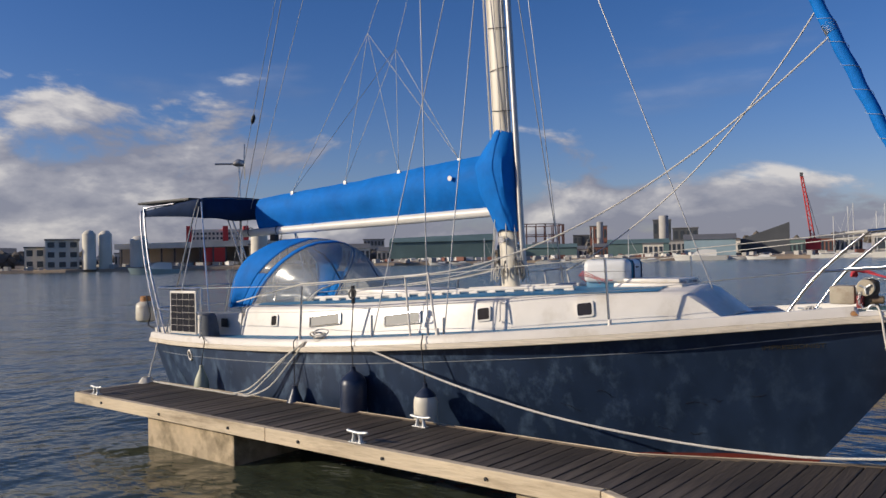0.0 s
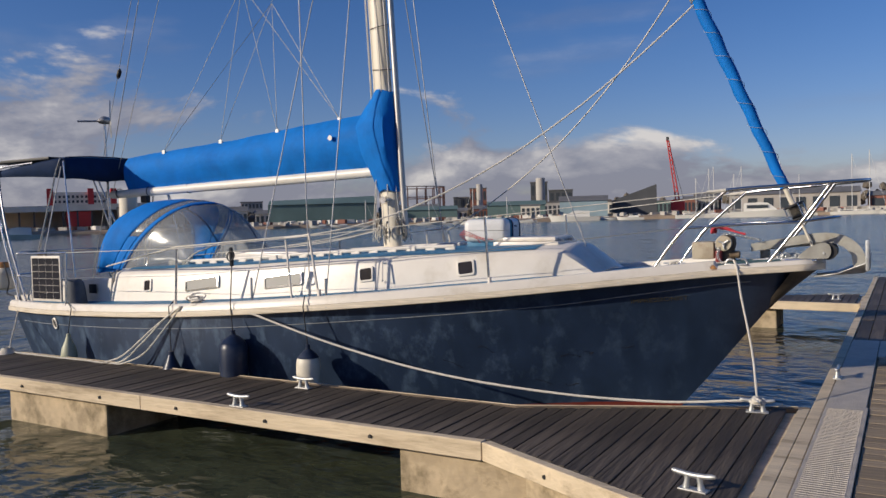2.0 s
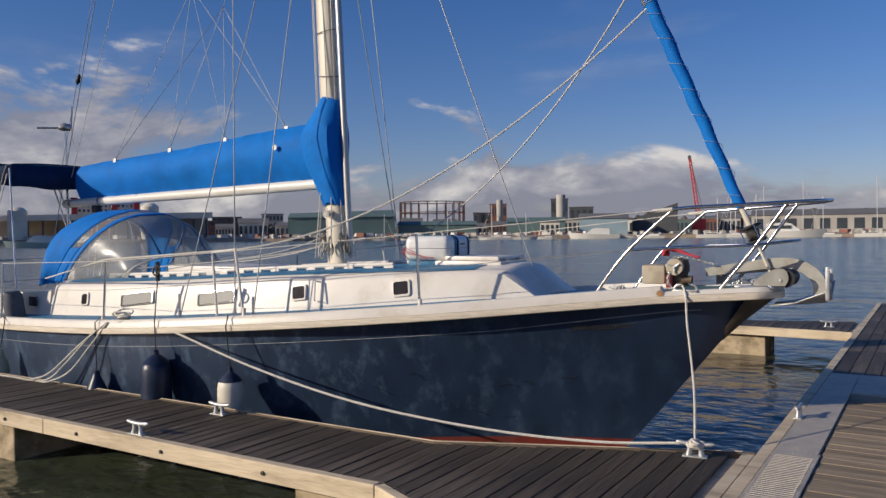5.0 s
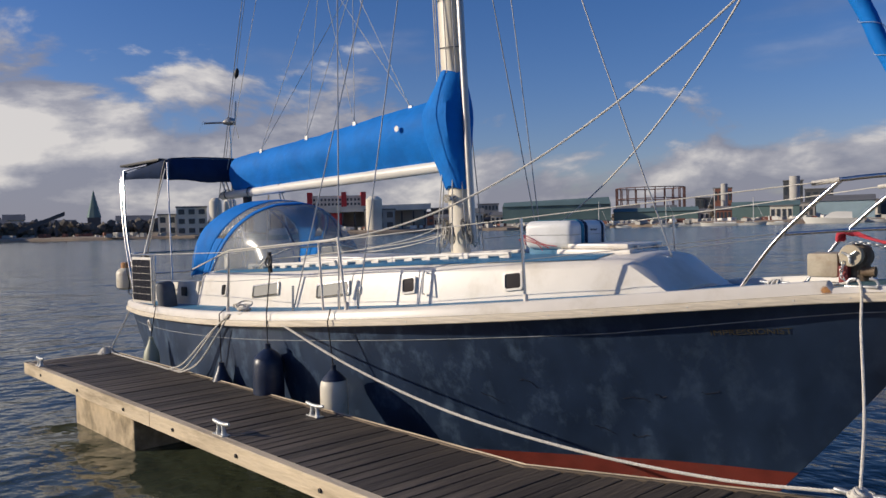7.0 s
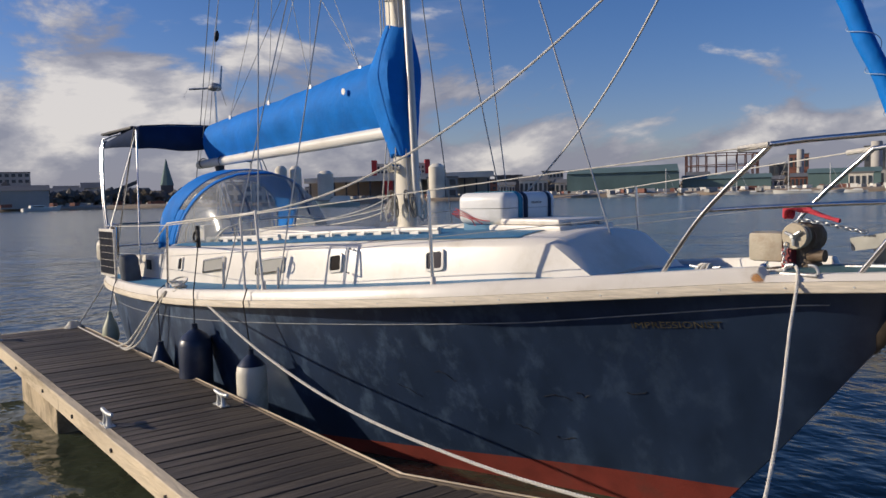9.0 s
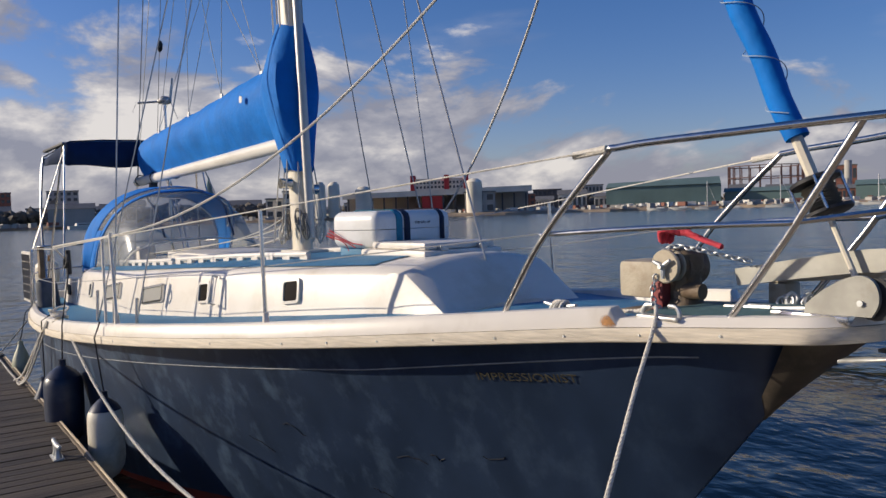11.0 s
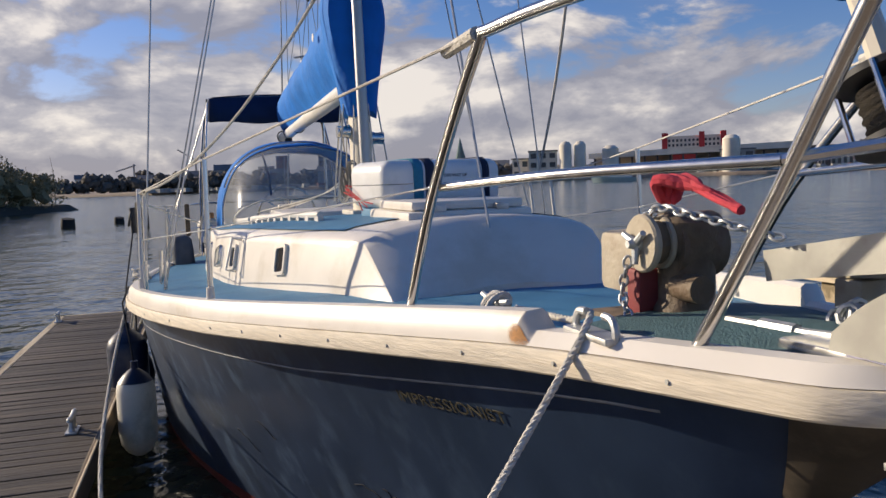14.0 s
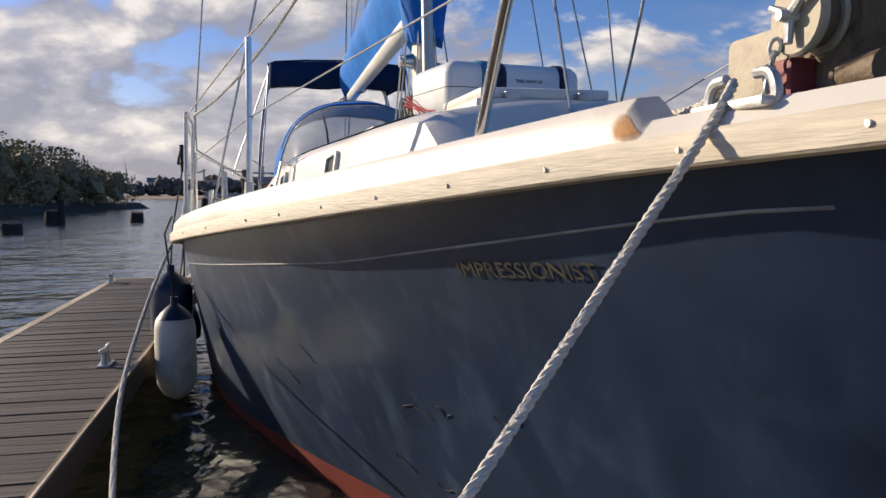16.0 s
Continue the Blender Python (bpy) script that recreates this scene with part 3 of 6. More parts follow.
def cabin_section(x):
    w, zt = interp(x, CAB), interp(x, CABTOP)
    zb = sheer_z(x) - 0.10
    h = zt - zb
    i = 0.06 * h / 0.4
    e = max(0.0, min(1.0, (x - 2.1) / 0.4))
    r = 0.10 + 0.05 * e
    q = w - i - r
    pts = [(w, zb), (w - 0.5 * i, zb + 0.40 * h), (w - i - 0.02 * e, zb + (0.80 - 0.06 * e) * h), (w - i - 0.20 * r + 0.008, zb + (0.88 - 0.03 * e) * h), (w - i - 0.50 * r, zb + (0.955 - 0.01 * e) * h), (q, zt), (q * 0.7, zt + 0.022), (q * 0.35, zt + 0.038), (0, zt + 0.043)]
    return [(x, -y, z) for y, z in pts] + [(x, y, z) for y, z in pts[-2::-1]]


b = bmesh.new()
xs = [-3.95 + k * (6.05 / 30) for k in range(31)] + [2.2, 2.28, 2.32, 2.34, 2.38, 2.46, 2.54, 2.62, 2.68]
rows = [cabin_section(x) for x in xs]
lean = []
for row in rows:
    lean.append([(x + (0.28 * (z - 1.13) / 0.4 if x < -3.9 else 0), y, z) for x, y, z in row])
loft(b, lean, True)
coach = part("coachroof", b, WHITE, boat, "white moulded coachroof")

# mast, boom
MAST_TOP = 16.5
def mast_x(z):
    return -0.045 * (z - 1.8)


b = bmesh.new()
loft(b, [[(mast_x(z) + 0.120 * math.cos(a), 0.075 * math.sin(a), z) for a in (2 * math.pi * k / 20 for k in range(20))] for z in (1.78, 4, 7, 10, 13, MAST_TOP)], True, True)
mast = part("mast", b, ALU, boat, "cream painted aluminium mast with chipped patches")
b = bmesh.new()
tube(b, [(-0.12, 0, 2.70), (-1.5, 0.02, 2.67), (-5.02, 0.07, 2.60)], [0.062, 0.065, 0.058], 14)
boom = part("boom", b, BOOMW, boat, "off-white boom")


def cover_rows():
    rows = []
    for k in range(41):
        t = k / 40
        x = -0.30 - 4.34 * t
        zc = 2.72 - 0.06 * t
        top = 3.40 - 0.28 * t + 0.010 * math.sin(9 * t)
        half = 0.20 - 0.085 * t
        y0 = 0.02 + 0.05 * t
        row = []
        for j in range(15):
            u = j / 14 * 2 - 1
            z = zc - 0.03 + (top - zc + 0.03) * (1 - abs(u) ** 1.25)
            y = y0 + half * math.copysign(math.sin(min(1, (1 - abs(abs(u) * 2 - 1))) * math.pi / 2) * 0.9 + 0.10 * (1 - abs(u)) * 0, u)
            if abs(u) < 0.06:
                y = y0
            y += 0.020 * noise.noise((x * 2.6, z * 2.5, u * 1.5)) + 0.008 * noise.noise((x * 9, z * 4, u * 3))
            row.append((x, y, z + 0.012 * noise.noise((x * 3, u * 4, 1))))
        rows.append(row)
    return rows


b = bmesh.new()
loft(b, cover_rows(), False, True)
sail_cover = part("boom_cover", b, CANVAS, boom, "bright blue canvas sail cover")
b = bmesh.new()
rows = []
for k in range(25):
    t = k / 24
    z = 2.46 + 1.18 * t
    r = interp(t, [(0, 0.14), (0.15, 0.17), (0.45, 0.24), (0.62, 0.26), (0.8, 0.21), (0.93, 0.16), (1, 0.13)])
    aft = interp(t, [(0, 0.12), (0.2, 0.22), (0.45, 0.38), (0.65, 0.42), (0.8, 0.30), (1, 0.10)])
    row = []
    for j in range(24):
        a = 2 * math.pi * j / 24
        cx = math.cos(a)
        w = 1 + 0.10 * noise.noise((math.cos(a) * 3.5, math.sin(a) * 3.5, z * 1.6)) + 0.04 * noise.noise((math.cos(a) * 8, math.sin(a) * 8, z * 4))
        row.append((mast_x(z) + (cx * (0.17 if cx > 0 else aft)) * w, r * 0.85 * math.sin(a) * w, z + 0.02 * math.sin(3 * a)))
    rows.append(row)
loft(b, rows, True, True)
part("mast_cover", b, CANVAS, boom, "bright blue canvas collar round the mast")


def bar(name, pts, r, mat, parent, label="", seg=8):
    return part(name, tube(bmesh.new(), pts, r, seg), mat, parent, label)


def block(name, lo, hi, mat, parent, bevel=0.006, label="", m=None):
    return part(name, slab(bmesh.new(), lo, hi, bevel, m), mat, parent, label)


def straight_to(a, b, n=2, sag=0.0):
    """A line that hangs a little."""
    a, b = Vector(a), Vector(b)
    return [a.lerp(b, k / n) - Vector((0, 0, sag * 4 * (k / n) * (1 - k / n))) for k in range(n + 1)]


def bowed(p0, p1, p2, p3, n=20):
    """Points of a cubic line that hangs between its ends."""
    p0, p1, p2, p3 = (Vector(p) for p in (p0, p1, p2, p3))
    return [p0 * (1 - t) ** 3 + p1 * (3 * t * (1 - t) ** 2) + p2 * (3 * t * t * (1 - t)) + p3 * t ** 3 for t in (k / n for k in range(n + 1))]


# blue non-slip on the coachroof
b = bmesh.new()
rows = []
for x in [-3.55 + k * (5.6 / 24) for k in range(25)]:
    w, zt = interp(x, CAB), interp(x, CABTOP)
    q = w - 0.06 * (zt - sheer_z(x) + 0.10) / 0.4 - 0.10
    ys = [q + 0.045, q - 0.005, q * 0.7, q * 0.35, 0]
    zs = [zt - 0.037 * (zt - sheer_z(x) + 0.10), zt, zt + 0.022, zt + 0.038, zt + 0.043]
    rows.append([(x, -y, z + 0.006) for y, z in zip(ys, zs)] + [(x, y, z + 0.006) for y, z in list(zip(ys, zs))[-2::-1]])
loft(b, rows)
part("roof_nonslip", b, BLUEDECK, boat, "faded blue non-slip roof paint")


def cab_side(x, z):
    w, zt, zb = interp(x, CAB), interp(x, CABTOP), sheer_z(x) - 0.10
    h = zt - zb
    return w - 0.06 * h / 0.4 * (z - zb) / (0.8 * h)


def side_frame(x, z, side=-1):
    """Axes on the cabin's side: x along it, y up it, z out of it."""
    p = Vector((x, side * cab_side(x, z), z))
    tx = (Vector((x + 0.1, side * cab_side(x + 0.1, z), z + 0.012)) - p).normalized()
    ty = (Vector((x, side * cab_side(x, z + 0.1), z + 0.1)) - p).normalized()
    if side > 0:
        tx = -tx
    n = tx.cross(ty).normalized()
    ty = n.cross(tx)
    m = Matrix((tx, ty, n)).transposed().to_4x4()
    m.translation = p
    return m


def porthole(x, z, w, h, glass, side):
    m = side_frame(x, z, side)
    b = bmesh.new()
    ring = []
    for sx, sy, a0 in ((1, 1, 0), (-1, 1, 90), (-1, -1, 180), (1, -1, 270)):
        for k in range(4):
            a = radians(a0 + 30 * k)
            ring.append((sx * (w / 2 - 0.02) + 0.02 * math.cos(a), sy * (h / 2 - 0.02) + 0.02 * math.sin(a)))
    out = [(x0 * (1 + 0.036 / w), y0 * (1 + 0.036 / h)) for x0, y0 in ring]
    loft(b, [[(*p, -0.01) for p in out], [(*p, 0.017) for p in out], [(*p, 0.019) for p in ring], [(*p, 0.0) for p in ring]], False, True)
    bmesh.ops.transform(b, matrix=m, verts=b.verts)
    win = part("porthole_frame", b, WHITE if glass is DARKGLASS else STEEL, coach)
    b = bmesh.new()
    b.faces.new([b.verts.new((*p, 0.010)) for p in ring])
    bmesh.ops.transform(b, matrix=m, verts=b.verts)
    pane = part("porthole_pane", b, glass, coach, smooth=False)


for side in (-1, 1):
    porthole(1.36, 1.60, 0.155, 0.125, DARKGLASS, side)
    porthole(0.24, 1.535, 0.145, 0.125, DARKGLASS, side)
    porthole(-0.87, 1.455, 0.52, 0.115, GREYWIN, side)
    porthole(-2.12, 1.40, 0.52, 0.115, GREYWIN, side)
    porthole(-3.08, 1.36, 0.11, 0.125, DARKGLASS, side)
# upper window hood, hinged open
m = side_frame(0.45, 1.56)
b = bmesh.new()
tube(b, [m @ Vector(p) for p in ((-0.02, 0.10, 0.01), (0.02, 0.10, 0.07), (0.02, -0.10, 0.09), (-0.02, -0.10, 0.02))], 0.009, 6)
part("window_stay", b, WHITE, coach)

# handrails along the roof, with finger holes
for side in (-1, 1):
    for x0, x1, y0, y1 in ((-2.95, -1.25, 0.70, 0.70), (-1.05, 1.05, 0.69, 0.50)):
        b = bmesh.new()
        n = int((x1 - x0) / 0.23)
        for k in range(n + 1):
            t = k / n
            x, y = x0 + (x1 - x0) * t, (y0 + (y1 - y0) * t) * side
            z = interp(x, CABTOP) + 0.012
            slab(b, (x - 0.062, y - 0.018, z - 0.02), (x + 0.062, y + 0.018, z + 0.050), 0.014)
        tube(b, [(x0 + (x1 - x0) * t - (0.05 if t == 0 else -0.05 if t == 1 else 0), side * (y0 + (y1 - y0) * t), interp(x0 + (x1 - x0) * t, CABTOP) + 0.060) for t in (0, 0.25, 0.5, 0.75, 1)], 0.021, 8)
        part("handrail", b, WHITE, coach, "off-white scalloped grab rail")

# fore hatch
block("hatch_coaming", (1.46, -0.30, 1.77), (2.20, 0.30, 1.850), WHITE, boat, 0.02)
block("fore_hatch", (1.56, -0.27, 1.852), (2.16, 0.27, 1.895), WHITE, boat, 0.015, "white fore hatch lid")
for y in (-0.15, 0.15):
    block("hatch_hinge", (2.15, y - 0.03, 1.845), (2.20, y + 0.03, 1.875), GALV, boat, 0.004)
# sliding hatch and garage aft of the mast
block("hatch_garage", (-2.3, -0.42, 1.66), (-1.1, 0.42, 1.76), WHITE, boat, 0.03)
block("deck_box", (-1.55, -0.60, 1.67), (-1.15, -0.44, 1.745), WHITE, boat, 0.02)
# cockpit coamings and afterdeck
for side in (-1, 1):
    b = bmesh.new()
    loft(b, [[(x, side * w, z0), (x, side * (w - 0.05), z1), (x, side * (w - 0.22), z1), (x, side * (w - 0.26), z0)]
             for x, w, z0, z1 in ((-3.80, 1.02, 1.10, 1.44), (-4.6, 0.98, 1.06, 1.40), (-5.4, 0.86, 1.04, 1.34), (-5.75, 0.80, 1.04, 1.28))], True, True)
    part("coaming", b, WHITE, boat, "white cockpit coaming")
    b = bmesh.new()
    m = pose(-4.12, side * 1.02, 1.30, 90, 0, 0)
    slab(b, (-0.07, -0.06, -0.01), (0.07, 0.06, 0.01), 0.006, m)
    part("vent", b, BLACK, boat)
    m = pose(-3.75, side * 0.88, 1.44)
    b = bmesh.new()
    lathe(b, [(0.055, 0), (0.045, 0.05), (0.05, 0.10), (0.035, 0.115)], m, 16)
    part("winch", b, STEEL, boat, "steel sheet winch")
b = bmesh.new()
loft(b, [[(-5.90, y, 1.0), (-5.93, y, 1.16), (-5.55, y, 1.18), (-5.5, y, 1.0)] for y in (-0.96, -0.5, 0.5, 0.96)], True, True)
part("afterdeck", b, WHITE, boat, "white aft deck moulding")
block("cockpit_sole", (-5.5, -0.62, 0.82), (-3.7, 0.62, 0.86), WHITE, boat)

# sprayhood
def hood_point(u, a):
    xb = interp(u, [(0, -4.26), (0.31, -4.02), (0.5, -3.72), (1, -2.72)])
    xt = interp(u, [(0, -4.04), (0.3, -3.66), (0.6, -3.05), (1, -2.40)])
    zt = interp(u, [(0, 2.38), (0.22, 2.47), (0.5, 2.46), (0.72, 2.36), (0.88, 2.14), (1, 1.86)])
    zb = interp(u, [(0, 1.50), (0.4, 1.52), (1, 1.60)])
    s, c = math.sin(a * math.pi / 2), max(0, math.cos(a * math.pi / 2))
    half = 0.84 - 0.10 * u
    c2 = c ** 0.62
    y = half * math.copysign(abs(s) ** 0.85, s)
    dent = 0.016 * noise.noise((u * 6, a * 6, 2.0)) + 0.006 * noise.noise((u * 17, a * 13, 5.0))
    return Vector((xb + (xt - xb) * c2, y + dent, zb + (zt - zb) * c2 + dent))


def crown(u, a):
    """The seams run further forward over the crown than at the sides."""
    return u + 0.20 * max(0, math.cos(a * math.pi / 2)) ** 0.8 * min(1, u / 0.3) * max(0, min(1, (1 - u) / 0.4))


def hood_band(name, u0, u1, n, mat, label, a0=-1.0, a1=1.0):
    b = bmesh.new()
    angles = [a0 + (a1 - a0) * j / 28 for j in range(29)]
    loft(b, [[hood_point(crown(u0 + (u1 - u0) * i / n, a), a) for a in angles] for i in range(n + 1)])
    me = part(name, b, mat, sprayhood, label)
    mod = me.modifiers.new("thickness", "SOLIDIFY")
    mod.thickness, mod.offset = 0.006 if mat is CANVAS else 0.0015, 1.0
    return me


sprayhood = tagged(new("sprayhood"), "blue canvas sprayhood with clear vinyl windows over the companionway", "sprayhood")
hood_band("canopy", 0.0, 0.33, 10, CANVAS, "bright blue canvas canopy")
hood_band("rear_window", 0.33, 0.42, 4, CLEAR, "clear vinyl window strip", -0.80, 0.80)
for a0, a1 in ((-1, -0.80), (0.80, 1)):
    hood_band("canopy_side", 0.33, 0.42, 4, CANVAS, "", a0, a1)
hood_band("canopy_seam", 0.42, 0.465, 2, CANVAS, "")
hood_band("front_window", 0.465, 1.0, 12, CLEAR, "cloudy clear vinyl front window")
hood_band("hem", 0.985, 1.02, 1, WHITE, "")
for u in (0.02, 0.44):
    b = bmesh.new()
    tube(b, [hood_point(crown(u, -1 + k / 12), -1 + k / 12) - Vector((0, 0, 0.02)) for k in range(25)], 0.011, 8)
    part("hoop", b, STEEL, sprayhood)
for y in (-0.3, 0.3):
    b = bmesh.new()
    tube(b, [hood_point(u, y) - Vector((0, 0, 0.012)) for u in (0.66, 0.78, 0.88, 0.97)], 0.012, 6)
    part("window_seam", b, DARKCANVAS, sprayhood)
# wheel and binnacle seen through the hood
b = bmesh.new()
wheel_c = Vector((-4.7, 0.05, 1.62))
tube(b, arc(wheel_c, 0.36, 0, 2 * math.pi, 28, (0, 1, 0), (0.2, 0, 0.98)), 0.014, 8)
for k in range(5):
    a = 2 * math.pi * k / 5
    tube(b, [wheel_c, wheel_c + 0.36 * (math.cos(a) * Vector((0, 1, 0)) + math.sin(a) * Vector((0.2, 0, 0.98)))], 0.008, 6)
part("steering_wheel", b, STEEL, boat, "stainless steering wheel")
block("binnacle", (-4.82, -0.06, 0.86), (-4.66, 0.16, 1.75), WHITE, boat, 0.03)

# bimini and gantry
bimini = tagged(new("bimini"), "dark navy canvas bimini on a steel tube frame over the cockpit", "bimini")
b = bmesh.new()
prof = [(-6.42, 3.00), (-6.0, 3.04), (-5.6, 3.075), (-5.2, 3.105), (-4.88, 3.12)]
rows = []
for x, z in prof:
    val = 0.10 + 0.20 * (x + 6.42) / 1.54
    row = []
    for y, dz in ((-0.83, -val), (-0.83, -0.03), (-0.78, 0.0), (-0.4, 0.025), (0, 0.035), (0.4, 0.025), (0.78, 0.0), (0.83, -0.03), (0.83, -val)):
        row.append((x, y, z + dz + 0.01 * noise.noise((x * 2, y * 3, dz * 4))))
    rows.append(row)
loft(b, rows)
canopy = part("canopy", b, DARKCANVAS, bimini, "dark navy canvas canopy")
b = bmesh.new()
loft(b, [[(-4.875 + 0.01 * math.sin(6 * y), y, 3.10 + 0.03 * (1 - (y / 0.8) ** 2)), (-4.86, y, 2.95), (-4.865 + 0.02 * math.sin(9 * y), y, 2.80 + 0.015 * math.sin(7 * y))] for y in [-0.83 + 1.66 / 14 * k for k in range(15)]])
front = part("valance", b, DARKCANVAS, bimini)
for ob in (canopy, front):
    mod = ob.modifiers.new("thickness", "SOLIDIFY")
    mod.thickness = 0.005
for side, y in ((-1, -0.85), (1, 0.85)):
    bar("frame_tube", curve([(-5.60, side * 1.0, 1.08), (-6.05, side * 0.96, 2.1), (-6.36, y, 2.95), (-6.30, y * 0.96, 3.04), (-5.6, y * 0.95, 3.07)], 5), 0.015, STEEL, bimini)
    bar("frame_tube", curve([(-5.78, side * 0.98, 1.08), (-6.2, side * 0.94, 2.1), (-6.46, y, 2.9), (-6.46, y * 0.9, 3.02)], 5), 0.014, STEEL, bimini)
    bar("frame_tube", [(-5.50, side * 1.04, 1.12), (-5.0, y * 1.01, 2.95), (-4.92, y, 3.10)], 0.012, STEEL, bimini)
    bar("frame_tube", [(-4.72, side * 1.30, 1.74), (-4.90, y * 1.01, 2.98)], 0.008, DULL, bimini)
    bar("frame_tube", [(-4.5, side * 1.0, 1.40), (-4.86, y, 3.05)], 0.011, STEEL, bimini)
for x, z in ((-6.40, 3.01), (-5.6, 3.07), (-4.90, 3.115)):
    bar("cross_tube", [(x, -0.83, z - 0.02), (x, -0.4, z + 0.01), (x, 0, z + 0.018), (x, 0.4, z + 0.01), (x, 0.83, z - 0.02)], 0.012, STEEL, bimini)
top_panel = tagged(new("solar_panel"), "flat black solar panel lying on the bimini frame", "solar panel", "solar panels")
block("panel_frame", (-6.62, -0.80, 3.105), (-5.25, 0.62, 3.14), BLACK, top_panel, 0.005)
block("panel_glass", (-6.59, -0.77, 3.141), (-5.28, 0.59, 3.145), DARKGLASS, top_panel, 0.0)
for y in (-0.6, 0.4):
    bar("mounting_tube", [(-6.44, y, 3.012), (-6.44, y, 3.106)], 0.012, STEEL, top_panel)
    bar("mounting_tube", [(-5.35, y, 3.06), (-5.35, y, 3.106)], 0.012, STEEL, top_panel)

CELL = material("blue_black_cells", (0.010, 0.011, 0.020), 0.35, vary=0.2, scale=8, spec=0.3)
# solar panel on the guard rail
side_panel = tagged(new("solar_panel"), "upright framed solar panel lashed to the guard rail", "solar panel", "solar panels")
SPX, SPY, SPZ = -4.55, -1.40, 1.16
block("panel_frame", (SPX - 0.30, SPY, SPZ), (SPX + 0.30, SPY + 0.03, SPZ + 0.60), WHITE, side_panel, 0.004, "white panel frame")
cell = finish("cell", slab(bmesh.new(), (-0.066, -0.003, -0.0425), (0.066, 0.0, 0.0425), 0.0), CELL)
for i in range(4):
    for j in range(6):
        c = new("cell", cell)
        c.parent = side_panel
        c.location = (SPX - 0.213 + 0.142 * i, SPY - 0.0005, SPZ + 0.075 + 0.09 * j)

# wind generator on its pole
wind = tagged(new("wind_generator"), "small grey wind generator on a steel pole at the stern", "wind generator")
bar("pole", [(-6.0, 0.80, 1.12), (-6.07, 0.80, 3.84)], 0.022, STEEL, wind)
b = bmesh.new()
tube(b, [(-6.22, 0.80, 3.86), (-6.10, 0.80, 3.88), (-5.95, 0.80, 3.87), (-5.90, 0.80, 3.86)], [0.03, 0.07, 0.055, 0.02], 14)
part("generator", b, GALV, wind)
bar("tail_boom", [(-6.20, 0.80, 3.86), (-6.72, 0.80, 3.85)], 0.016, GALV, wind)
b = bmesh.new()
loft(b, [[(-6.62, 0.795, 3.86), (-6.62, 0.805, 3.86)], [(-6.72, 0.795, 3.90), (-6.72, 0.805, 3.90)], [(-6.86, 0.795, 3.72), (-6.86, 0.805, 3.72)], [(-6.80, 0.795, 3.68), (-6.80, 0.805, 3.68)]])
part("tail_fin", b, GALV, wind)
for k in range(3):
    a = 2 * math.pi * k / 3 + 0.25
    d = Vector((0.06, math.sin(a), math.cos(a)))
    n = d.cross(Vector((1, 0, 0))).normalized()
    c = Vector((-5.93, 0.80, 3.87))
    b = bmesh.new()
    loft(b, [[c + d * r + n * w + Vector((0.012, 0, 0)), c + d * r - n * w - Vector((0.012, 0, 0)), c + d * r - n * w - Vector((0.006, 0, 0)), c + d * r + n * w + Vector((0.018, 0, 0))] for r, w in ((0.03, 0.022), (0.15, 0.028), (0.36, 0.012))], True, True)
    part("blade", b, GALV, wind)

swing = Matrix.Translation((-6.07, 0.80, 0)) @ Matrix.Rotation(radians(52), 4, "Z") @ Matrix.Diagonal((0.62, 1, 1, 1)) @ Matrix.Translation((6.07, -0.80, 0))
for ob in wind.children:
    if not ob.name.startswith("pole"):
        ob.data.transform(swing)

# pushpit, stanchions, guard wires
pushpit = part("pushpit", tube(bmesh.new(), curve([(-4.12, -1.40, 1.80), (-5.2, -1.20, 1.78), (-5.85, -0.95, 1.78), (-6.0, -0.5, 1.78), (-6.0, 0.5, 1.78), (-5.85, 0.95, 1.78), (-5.2, 1.20, 1.78), (-4.12, 1.40, 1.80)], 5), 0.0135), STEEL, boat, "stainless stern rail")
bar("pushpit_rail", curve([(-4.14, -1.41, 1.46), (-5.2, -1.20, 1.46), (-5.85, -0.95, 1.46), (-6.0, -0.5, 1.46), (-6.0, 0.5, 1.46), (-5.85, 0.95, 1.46), (-5.2, 1.20, 1.46), (-4.14, 1.41, 1.46)], 5), 0.011, STEEL, boat)
for side in (-1, 1):
    bar("stern_post", [(-4.12, side * 1.43, 1.08), (-4.12, side * 1.40, 1.80)], 0.014, STEEL, boat)
    bar("stern_post", [(-5.82, side * 0.98, 1.08), (-5.86, side * 0.95, 1.78)], 0.014, STEEL, boat)
POSTS = [(-1.97, 1.57, 1.19), (1.81, 1.135, 1.46), (0.05, 1.51, 1.34)]
